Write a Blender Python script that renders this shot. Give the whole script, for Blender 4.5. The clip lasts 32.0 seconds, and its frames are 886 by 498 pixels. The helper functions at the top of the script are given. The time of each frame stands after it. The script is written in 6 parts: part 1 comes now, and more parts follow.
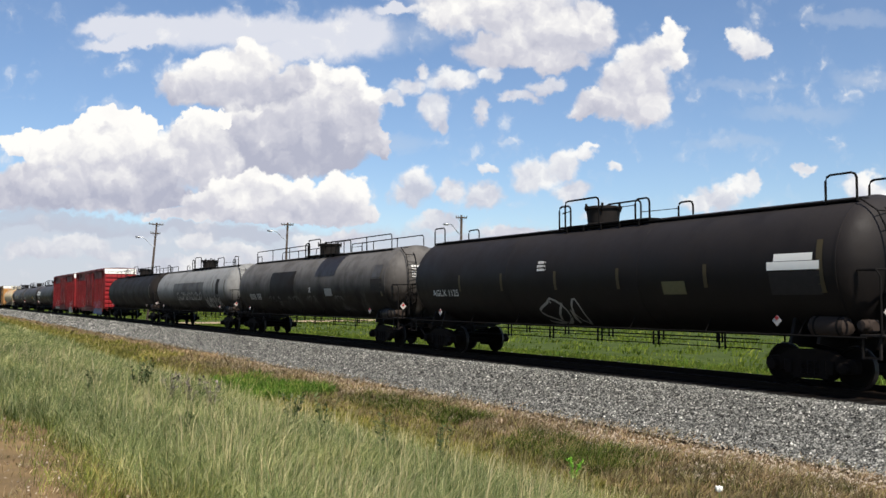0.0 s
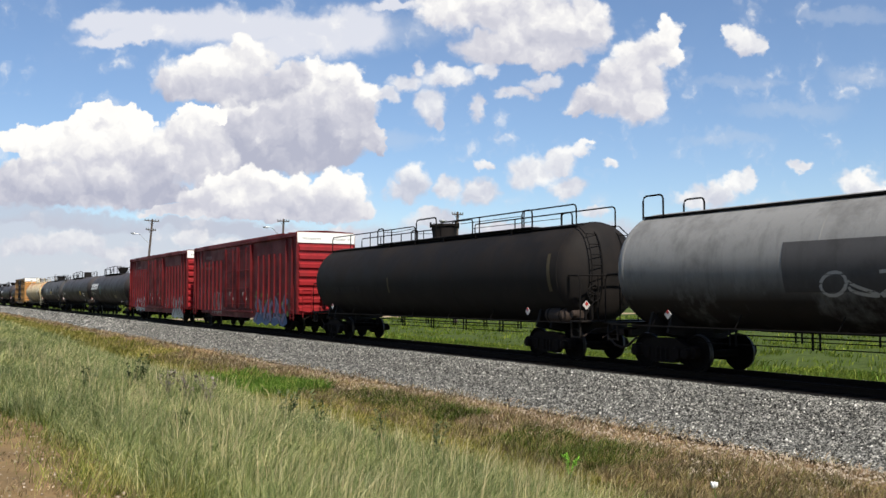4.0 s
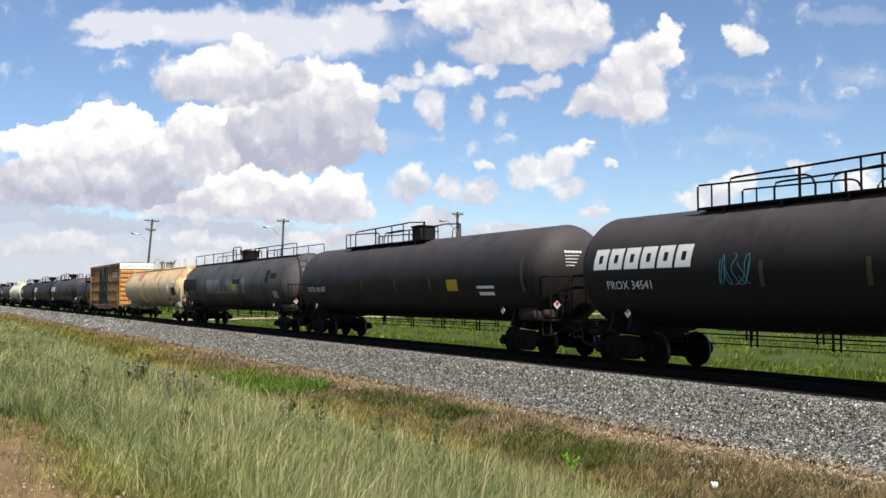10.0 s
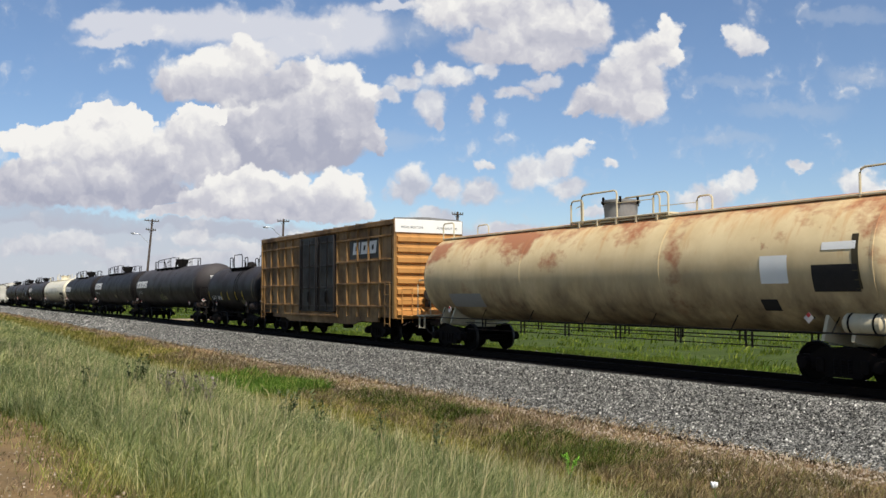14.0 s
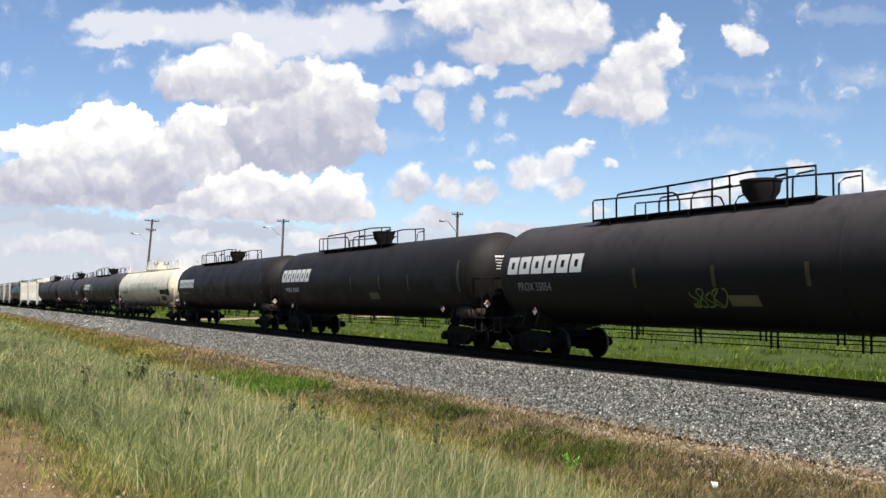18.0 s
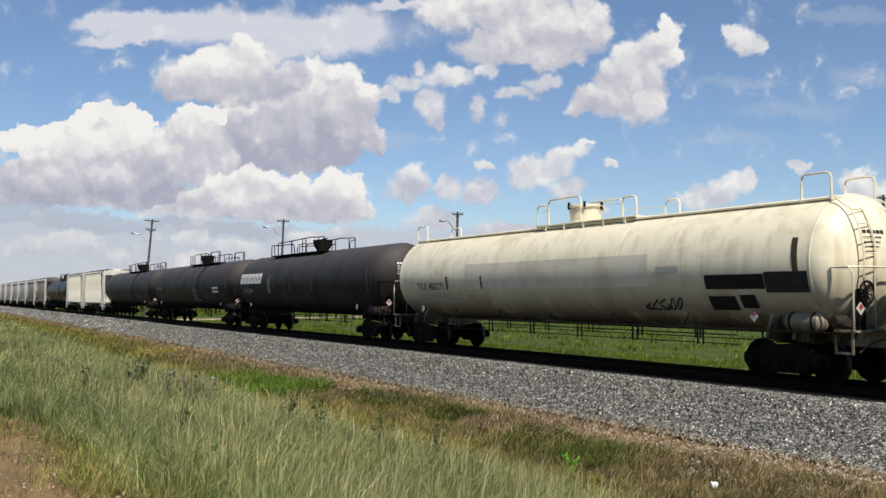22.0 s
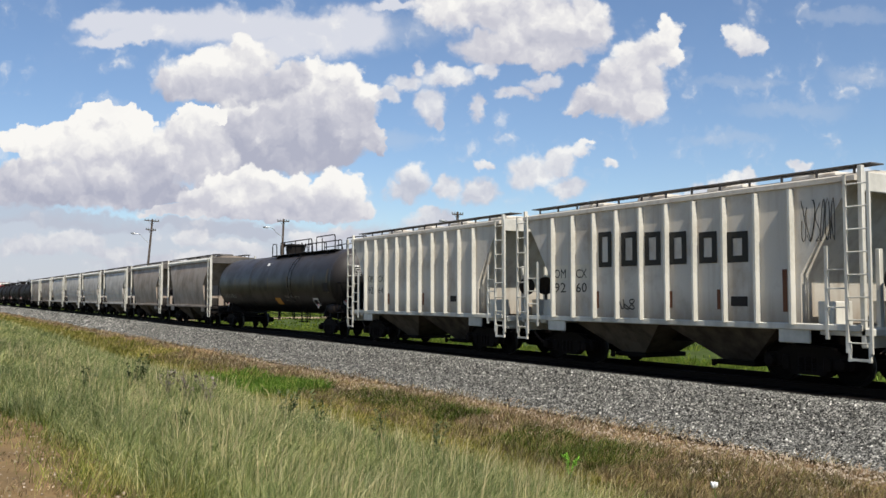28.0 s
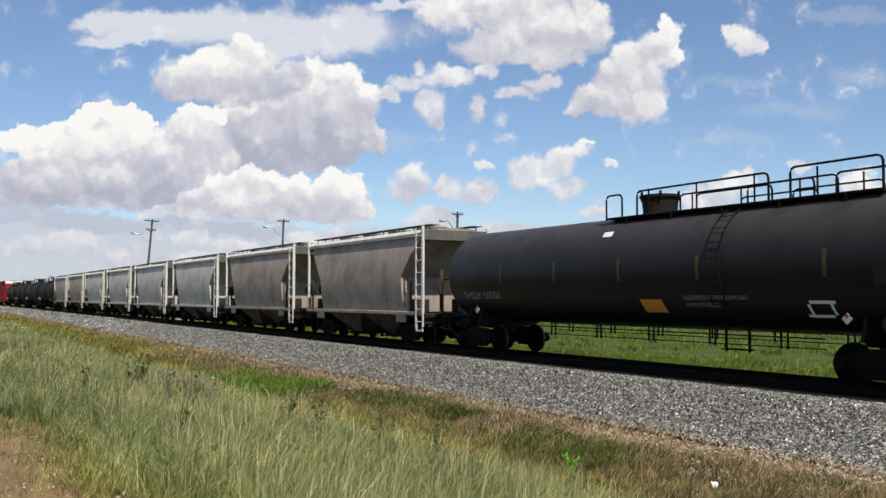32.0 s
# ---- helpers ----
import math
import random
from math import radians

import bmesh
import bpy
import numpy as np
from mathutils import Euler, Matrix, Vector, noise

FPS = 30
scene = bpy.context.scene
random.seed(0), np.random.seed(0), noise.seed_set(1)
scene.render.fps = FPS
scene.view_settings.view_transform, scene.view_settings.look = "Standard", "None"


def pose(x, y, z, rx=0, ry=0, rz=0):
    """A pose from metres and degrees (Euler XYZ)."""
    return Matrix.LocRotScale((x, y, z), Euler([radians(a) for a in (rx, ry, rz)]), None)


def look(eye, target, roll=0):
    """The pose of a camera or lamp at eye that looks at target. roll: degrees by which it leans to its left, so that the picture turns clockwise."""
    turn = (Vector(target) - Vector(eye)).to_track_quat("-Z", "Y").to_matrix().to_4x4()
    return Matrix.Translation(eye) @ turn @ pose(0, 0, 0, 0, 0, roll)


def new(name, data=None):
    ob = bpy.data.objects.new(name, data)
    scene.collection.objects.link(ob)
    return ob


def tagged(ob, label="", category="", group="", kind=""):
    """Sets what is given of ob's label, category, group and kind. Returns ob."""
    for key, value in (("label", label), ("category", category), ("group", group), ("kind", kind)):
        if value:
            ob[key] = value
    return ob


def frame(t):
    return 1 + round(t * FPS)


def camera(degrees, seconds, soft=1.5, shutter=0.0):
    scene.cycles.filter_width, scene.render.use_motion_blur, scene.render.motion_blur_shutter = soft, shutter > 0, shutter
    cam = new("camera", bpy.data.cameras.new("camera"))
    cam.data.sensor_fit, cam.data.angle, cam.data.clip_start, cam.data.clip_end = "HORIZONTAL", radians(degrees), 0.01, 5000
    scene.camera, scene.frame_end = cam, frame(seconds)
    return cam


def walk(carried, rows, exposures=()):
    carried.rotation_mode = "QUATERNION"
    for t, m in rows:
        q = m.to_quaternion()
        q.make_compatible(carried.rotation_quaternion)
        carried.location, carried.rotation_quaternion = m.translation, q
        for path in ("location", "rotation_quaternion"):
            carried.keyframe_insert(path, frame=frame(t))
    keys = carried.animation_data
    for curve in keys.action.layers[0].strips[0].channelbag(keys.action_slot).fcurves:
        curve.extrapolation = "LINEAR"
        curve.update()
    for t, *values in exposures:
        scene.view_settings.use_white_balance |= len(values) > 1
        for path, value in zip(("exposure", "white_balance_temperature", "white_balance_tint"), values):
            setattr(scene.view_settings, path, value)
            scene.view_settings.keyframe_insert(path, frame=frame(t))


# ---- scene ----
# ---------------------------------------------------------------- camera
# x runs along the track (the train rolls towards +x), y away from the camera, z = 0 at the rail head
CAM_H, CAM_D = 1.87, 17.6
TURN, TILT, ROLL = 30.33, 3.0, 0.0
cam = camera(52.2, 32.0, soft=1.5)


def aim(dturn=0.0, dtilt=0.0):
    a, b = radians(TURN + dturn), radians(TILT + dtilt)
    way = Vector((-math.cos(a) * math.cos(b), math.sin(a) * math.cos(b), math.sin(b)))
    eye = Vector((0, -CAM_D, CAM_H))
    return look(eye, eye + way, ROLL)


walk(cam, [(0.0, aim(-0.25, 0.22)), (0.5, aim(-0.18, 0.15)), (1.0, aim(-0.02, 0.02)), (1.6, aim()), (3.0, aim()), (16.0, aim()), (32.0, aim())],
     exposures=[(0.0, 0.22), (3.0, 0.24), (6.0, 0.32), (7.0, 0.42), (8.0, 0.42), (9.0, 0.32), (10.0, 0.32), (11.0, 0.29), (13.0, 0.12), (14.0, 0.06), (16.0, 0.14), (18.0, 0.32), (20.0, 0.23), (22.0, 0.02), (23.0, 0.07), (24.0, 0.17), (28.0, 0.13), (32.0, 0.14)])

# ---------------------------------------------------------------- sky, sun, exposure
SUN_AZ, SUN_EL = -9.0, 51.0      # degrees: azimuth from +x towards +y, elevation
SKY_POWER, SKY_TINT = 0.0715, (1.30, 1.37, 1.50, 1)
world = bpy.data.worlds.new("sky")
scene.world = world
world.use_nodes = True
wt = world.node_tree
wt.nodes.clear()


def wn(kind, **values):
    n = wt.nodes.new(kind)
    for k, v in values.items():
        setattr(n, k, v)
    return n


def wire(sock, v):
    if isinstance(v, (int, float, tuple, list)):
        sock.default_value = v
    else:
        wt.links.new(v, sock)


def wmath(op, a, b=None, c=None, clamp=False):
    n = wn("ShaderNodeMath", operation=op, use_clamp=clamp)
    for k, v in enumerate((a, b, c)):
        if v is not None:
            wire(n.inputs[k], v)
    return n.outputs[0]


def wvec(op, a, b=None, scale=None):
    n = wn("ShaderNodeVectorMath", operation=op)
    wire(n.inputs[0], a)
    if b is not None:
        wire(n.inputs[1], b)
    if scale is not None:
        wire(n.inputs["Scale"], scale)
    return n.outputs["Value"] if op in ("DOT_PRODUCT", "LENGTH") else n.outputs[0]


def wmix(fac, a, b):
    n = wn("ShaderNodeMix", data_type="RGBA")
    for s, v in ((n.inputs[0], fac), (n.inputs[6], a), (n.inputs[7], b)):
        wire(s, v)
    return n.outputs[2]


def wnoise(vec, scale, detail=6, rough=0.6, out="Fac"):
    n = wn("ShaderNodeTexNoise")
    wt.links.new(vec, n.inputs["Vector"])
    n.inputs["Scale"].default_value, n.inputs["Detail"].default_value, n.inputs["Roughness"].default_value = scale, detail, rough
    return n.outputs[out]


def wstep(v, lo, hi, smooth=True):
    n = wn("ShaderNodeMapRange", interpolation_type="SMOOTHSTEP" if smooth else "LINEAR")
    wire(n.inputs["Value"], v)
    n.inputs["From Min"].default_value, n.inputs["From Max"].default_value = lo, hi
    return n.outputs[0]


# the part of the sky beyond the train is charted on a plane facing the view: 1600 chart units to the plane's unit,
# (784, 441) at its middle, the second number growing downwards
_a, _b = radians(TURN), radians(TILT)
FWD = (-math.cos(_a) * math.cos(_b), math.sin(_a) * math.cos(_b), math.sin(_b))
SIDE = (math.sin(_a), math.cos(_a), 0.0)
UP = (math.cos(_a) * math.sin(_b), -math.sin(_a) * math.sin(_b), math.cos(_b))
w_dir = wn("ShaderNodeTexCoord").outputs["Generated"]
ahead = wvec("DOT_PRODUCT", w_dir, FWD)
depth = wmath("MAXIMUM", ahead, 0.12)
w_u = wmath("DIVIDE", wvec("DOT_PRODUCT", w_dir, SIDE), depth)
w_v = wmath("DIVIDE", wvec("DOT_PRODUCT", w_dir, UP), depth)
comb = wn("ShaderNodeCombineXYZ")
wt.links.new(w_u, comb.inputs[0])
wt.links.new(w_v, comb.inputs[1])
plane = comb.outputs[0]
# uneven edges: the plane is warped at several scales before the cloud shapes are laid on it
warp = plane
for size, amount in ((8.0, 0.022), (22.0, 0.026), (60.0, 0.016), (150.0, 0.009)):
    d = wvec("SUBTRACT", wnoise(plane, size, 3, 0.5, "Color"), (0.5, 0.5, 0.5))
    warp = wvec("ADD", warp, wvec("SCALE", d, None, amount))
lifted = wvec("ADD", warp, (0.004, 0.014, 0.0))


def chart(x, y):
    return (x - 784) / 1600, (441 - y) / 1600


def lump(x, y, rx, ry, src):
    """1 at the middle of a cloud lump, falling to 0 outside its rim."""
    m = wn("ShaderNodeMapping", vector_type="TEXTURE")
    wt.links.new(src, m.inputs["Vector"])
    m.inputs["Location"].default_value = (*chart(x, y), 0)
    m.inputs["Scale"].default_value = (1.45 * rx / 1600, 1.45 * ry / 1600, 1)
    g = wn("ShaderNodeTexGradient", gradient_type="SPHERICAL")
    wt.links.new(m.outputs[0], g.inputs[0])
    return g.outputs["Fac"]


def heap(rows, src, soft=0.14):
    total = None
    for row in rows:
        g = lump(*row, src)
        if total is None:
            total = g
        else:
            n = wn("ShaderNodeMath", operation="SMOOTH_MAX")
            wire(n.inputs[0], total)
            wire(n.inputs[1], g)
            n.inputs[2].default_value = soft
            total = n.outputs[0]
    return total


def billows(src, scale):
    """Rounded cauliflower bulges, about -0.3 to 0.4."""
    n = wn("ShaderNodeTexVoronoi", voronoi_dimensions="2D", feature="SMOOTH_F1")
    wt.links.new(src, n.inputs["Vector"])
    n.inputs["Scale"].default_value, n.inputs["Detail"].default_value, n.inputs["Roughness"].default_value = scale, 3.0, 0.55
    n.inputs["Smoothness"].default_value = 0.35
    return wmath("SUBTRACT", 0.42, n.outputs["Distance"])


puff = billows(warp, 21.0)
relief = wmath("SUBTRACT", puff, billows(lifted, 21.0))
fluff = wmath("SUBTRACT", wnoise(warp, 9.0, 6, 0.5), 0.5)


def cloud(col, rows, crown, base, hi, lo, edge=(0.10, 0.24), rim=0.25, rough=0.20, bulge=0.48, dense=1.0):
    """Lay a cloud over the sky so far. It is hi bright at the height crown and lo at its flat base; its upper rim catches the sun."""
    f, g = heap(rows, warp), heap(rows, lifted)
    body = wmath("ADD", wmath("MULTIPLY_ADD", puff, rough, f), wmath("MULTIPLY", fluff, rough * 1.3))
    alpha = wmath("MULTIPLY", wmath("MULTIPLY", wstep(body, *edge), wstep(f, 0.03, 0.16)), dense)
    n = wn("ShaderNodeMapRange", interpolation_type="SMOOTHSTEP")
    wire(n.inputs["Value"], wmath("MULTIPLY_ADD", fluff, 0.06, w_v))
    n.inputs["From Min"].default_value, n.inputs["From Max"].default_value = chart(0, base)[1], chart(0, crown)[1]
    n.inputs["To Min"].default_value, n.inputs["To Max"].default_value = lo, hi
    lit = wmath("MULTIPLY", wmath("SUBTRACT", 1.0, wstep(g, 0.10, 0.50)), rim)
    tone = wmath("ADD", wmath("ADD", n.outputs[0], lit), wmath("MULTIPLY_ADD", relief, bulge, wmath("MULTIPLY", fluff, 0.22)), None, True)
    r = wn("ShaderNodeValToRGB")
    r.color_ramp.elements[0].position, r.color_ramp.elements[0].color = 0.0, (5.6, 5.8, 7.1, 1)
    r.color_ramp.elements[1].position, r.color_ramp.elements[1].color = 1.0, (12.2, 12.0, 11.6, 1)
    r.color_ramp.elements.new(0.5).color = (8.1, 8.1, 8.9, 1)
    wt.links.new(tone, r.inputs[0])
    return wmix(wmath("MULTIPLY", alpha, inside), col, r.outputs[0])


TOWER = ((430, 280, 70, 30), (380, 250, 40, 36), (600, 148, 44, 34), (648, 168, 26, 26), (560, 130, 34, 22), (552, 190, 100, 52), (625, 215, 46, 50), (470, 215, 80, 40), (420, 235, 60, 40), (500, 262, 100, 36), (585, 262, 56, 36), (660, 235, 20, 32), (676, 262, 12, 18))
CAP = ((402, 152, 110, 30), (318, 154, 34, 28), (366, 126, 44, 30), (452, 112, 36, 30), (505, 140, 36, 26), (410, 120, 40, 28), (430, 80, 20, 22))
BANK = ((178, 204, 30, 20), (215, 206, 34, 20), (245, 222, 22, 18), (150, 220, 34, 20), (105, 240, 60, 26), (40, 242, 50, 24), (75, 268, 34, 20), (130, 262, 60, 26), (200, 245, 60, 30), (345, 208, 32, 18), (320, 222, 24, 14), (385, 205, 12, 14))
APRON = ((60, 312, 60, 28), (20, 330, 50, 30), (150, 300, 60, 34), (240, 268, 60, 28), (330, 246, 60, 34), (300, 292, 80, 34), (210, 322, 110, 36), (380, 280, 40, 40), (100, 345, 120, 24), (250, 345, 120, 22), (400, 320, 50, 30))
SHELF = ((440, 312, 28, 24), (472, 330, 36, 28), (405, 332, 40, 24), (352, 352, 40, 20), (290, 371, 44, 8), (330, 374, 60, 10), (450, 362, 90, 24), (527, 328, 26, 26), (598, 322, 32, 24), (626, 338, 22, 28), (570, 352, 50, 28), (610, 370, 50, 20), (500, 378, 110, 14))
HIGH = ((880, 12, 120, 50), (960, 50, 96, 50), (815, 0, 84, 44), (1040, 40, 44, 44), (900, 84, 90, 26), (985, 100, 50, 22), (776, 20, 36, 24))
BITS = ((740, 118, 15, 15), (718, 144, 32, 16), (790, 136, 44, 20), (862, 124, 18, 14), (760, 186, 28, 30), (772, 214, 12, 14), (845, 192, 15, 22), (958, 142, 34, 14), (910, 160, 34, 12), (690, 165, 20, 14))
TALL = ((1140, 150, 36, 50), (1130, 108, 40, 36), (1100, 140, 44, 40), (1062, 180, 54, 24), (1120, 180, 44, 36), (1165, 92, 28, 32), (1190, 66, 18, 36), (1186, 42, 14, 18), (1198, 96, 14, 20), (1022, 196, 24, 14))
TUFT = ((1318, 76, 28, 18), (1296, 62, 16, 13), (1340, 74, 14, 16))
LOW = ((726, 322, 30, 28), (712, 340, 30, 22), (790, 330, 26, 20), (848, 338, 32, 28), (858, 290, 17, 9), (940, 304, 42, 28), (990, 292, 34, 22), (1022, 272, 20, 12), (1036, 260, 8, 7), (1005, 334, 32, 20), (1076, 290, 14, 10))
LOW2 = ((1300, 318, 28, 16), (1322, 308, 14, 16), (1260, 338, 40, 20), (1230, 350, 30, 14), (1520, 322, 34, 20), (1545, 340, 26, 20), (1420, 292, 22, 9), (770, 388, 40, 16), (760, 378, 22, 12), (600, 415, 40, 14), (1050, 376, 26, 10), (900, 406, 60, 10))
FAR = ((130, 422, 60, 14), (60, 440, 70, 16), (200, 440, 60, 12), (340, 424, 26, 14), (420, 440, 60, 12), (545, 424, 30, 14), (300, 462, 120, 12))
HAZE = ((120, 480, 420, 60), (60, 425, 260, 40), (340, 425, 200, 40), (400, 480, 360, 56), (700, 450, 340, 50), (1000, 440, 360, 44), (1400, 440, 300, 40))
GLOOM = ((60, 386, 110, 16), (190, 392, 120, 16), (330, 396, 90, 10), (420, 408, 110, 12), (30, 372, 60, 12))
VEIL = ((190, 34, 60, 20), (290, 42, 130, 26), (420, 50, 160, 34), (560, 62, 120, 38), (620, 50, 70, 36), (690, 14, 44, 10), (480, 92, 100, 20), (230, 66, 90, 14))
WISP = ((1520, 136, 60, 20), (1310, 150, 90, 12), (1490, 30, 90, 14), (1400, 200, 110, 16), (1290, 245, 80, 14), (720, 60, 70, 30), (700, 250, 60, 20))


# scattered cumulus all round, outside the part laid out above
far_field = wnoise(w_dir, 3.2, 8, 0.6)
away = wstep(wmath("MAXIMUM", wmath("ABSOLUTE", w_u), wmath("MULTIPLY", wmath("ABSOLUTE", w_v), 1.35)), 0.58, 0.95)
behind = wstep(ahead, 0.25, 0.05)
round_about = wmath("MULTIPLY", wstep(far_field, 0.56, 0.70), wmath("MAXIMUM", away, behind))
inside = wmath("SUBTRACT", 1.0, wmath("MAXIMUM", away, behind))
w_sky = wn("ShaderNodeTexSky", sky_type="NISHITA", sun_disc=False, sun_elevation=radians(SUN_EL), sun_rotation=radians(90 - SUN_AZ), air_density=1.0, dust_density=0.3, ozone_density=2.5)
tint = wn("ShaderNodeMix", data_type="RGBA", blend_type="MULTIPLY")
tint.inputs[0].default_value = 1.0
wt.links.new(w_sky.outputs[0], tint.inputs[6])
tint.inputs[7].default_value = SKY_TINT
col = tint.outputs[2]


def wash(col, rows, colour, dense, size=8.0, wide=(0.05, 0.5)):
    """A thin sheet of cloud with no shape of its own."""
    h = heap(rows, warp, 0.2)
    f = wmath("MULTIPLY_ADD", wmath("SUBTRACT", wnoise(plane, size, 6, 0.62), 0.5), 0.6, h)
    return wmix(wmath("MULTIPLY", wmath("MULTIPLY", wmath("MULTIPLY", wstep(f, *wide), wstep(h, 0.0, 0.5)), dense), inside), col, colour)


col = wash(col, WISP, (7.6, 8.2, 9.2, 1), 0.26, 5.0, (-0.1, 0.9))
col = wash(col, VEIL, (9.6, 9.7, 10.4, 1), 0.88, 5.0, (-0.05, 0.55))
col = wash(col, HAZE, (7.2, 7.6, 8.7, 1), 0.85, 14.0)
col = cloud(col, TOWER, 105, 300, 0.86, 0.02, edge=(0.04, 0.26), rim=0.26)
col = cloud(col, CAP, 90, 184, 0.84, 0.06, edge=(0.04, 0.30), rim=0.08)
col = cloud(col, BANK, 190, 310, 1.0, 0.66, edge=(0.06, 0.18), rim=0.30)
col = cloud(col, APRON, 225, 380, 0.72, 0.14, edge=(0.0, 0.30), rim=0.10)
col = wash(col, GLOOM, (6.3, 6.7, 7.9, 1), 0.75, 12.0, (0.1, 0.6))
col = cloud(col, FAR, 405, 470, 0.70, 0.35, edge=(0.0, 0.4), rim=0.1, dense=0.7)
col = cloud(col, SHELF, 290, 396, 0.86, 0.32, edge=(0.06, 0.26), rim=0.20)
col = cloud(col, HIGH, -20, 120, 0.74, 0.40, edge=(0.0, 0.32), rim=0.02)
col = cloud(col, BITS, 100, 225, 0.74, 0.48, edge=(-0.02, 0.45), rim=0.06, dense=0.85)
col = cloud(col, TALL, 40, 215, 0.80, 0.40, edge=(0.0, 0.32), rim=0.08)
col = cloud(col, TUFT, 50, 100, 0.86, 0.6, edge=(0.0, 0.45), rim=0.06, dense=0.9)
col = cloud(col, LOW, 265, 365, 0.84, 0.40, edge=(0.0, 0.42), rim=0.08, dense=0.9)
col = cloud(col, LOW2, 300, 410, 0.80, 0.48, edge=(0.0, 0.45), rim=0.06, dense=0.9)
col = wmix(round_about, col, (6.5, 6.7, 7.2, 1))
w_bg = wn("ShaderNodeBackground")
w_bg.inputs["Strength"].default_value = SKY_POWER
wt.links.new(col, w_bg.inputs[0])
wt.links.new(w_bg.outputs[0], wn("ShaderNodeOutputWorld").inputs[0])
sun = new("sun", bpy.data.lights.new("sun", "SUN"))
sun.data.energy, sun.data.angle, sun.data.color = 5.3, radians(0.5), (1.0, 0.94, 0.84)
_az, _el = radians(SUN_AZ), radians(SUN_EL)
sun.matrix_world = look((0, 0, 60), Vector((0, 0, 60)) - Vector((math.cos(_az) * math.cos(_el), math.sin(_az) * math.cos(_el), math.sin(_el))))
scene.view_settings.exposure = 0.0


# ---------------------------------------------------------------- materials
def rgb(h):
    """Linear colour from an sRGB hex string."""
    c = [int(h[i:i + 2], 16) / 255 for i in (0, 2, 4)]
    return tuple(v / 12.92 if v <= 0.04045 else ((v + 0.055) / 1.055) ** 2.4 for v in c) + (1,)


def shader(name):
    m = bpy.data.materials.new(name)
    m.use_nodes = True
    t = m.node_tree
    return m, t, t.nodes["Principled BSDF"]


def node(t, kind, **values):
    n = t.nodes.new(kind)
    for k, v in values.items():
        setattr(n, k, v)
    return n


def noise_tex(t, scale, detail=5, rough=0.6, stretch=None, coord="Object"):
    tc = node(t, "ShaderNodeTexCoord")
    mp = node(t, "ShaderNodeMapping")
    mp.inputs["Scale"].default_value = stretch or (1, 1, 1)
    t.links.new(tc.outputs[coord], mp.inputs["Vector"])
    n = node(t, "ShaderNodeTexNoise")
    n.inputs["Scale"].default_value, n.inputs["Detail"].default_value, n.inputs["Roughness"].default_value = scale, detail, rough
    t.links.new(mp.outputs[0], n.inputs["Vector"])
    return n.outputs["Fac"]


def ramp(t, fac, lo, hi, a=(0, 0, 0, 1), b=(1, 1, 1, 1)):
    r = node(t, "ShaderNodeValToRGB")
    r.color_ramp.elements[0].position, r.color_ramp.elements[1].position = lo, hi
    r.color_ramp.elements[0].color, r.color_ramp.elements[1].color = a, b
    t.links.new(fac, r.inputs[0])
    return r.outputs[0]


def mix(t, fac, a, b, mode="MIX"):
    m = node(t, "ShaderNodeMix", data_type="RGBA", blend_type=mode)
    for sock, v in ((m.inputs[0], fac), (m.inputs[6], a), (m.inputs[7], b)):
        if isinstance(v, (int, float, tuple, list)):
            sock.default_value = v
        else:
            t.links.new(v, sock)
    return m.outputs[2]


def bump(t, p, fac, strength, dist):
    b = node(t, "ShaderNodeBump")
    b.inputs["Strength"].default_value, b.inputs["Distance"].default_value = strength, dist
    t.links.new(fac, b.inputs["Height"])
    t.links.new(b.outputs[0], p.inputs["Normal"])


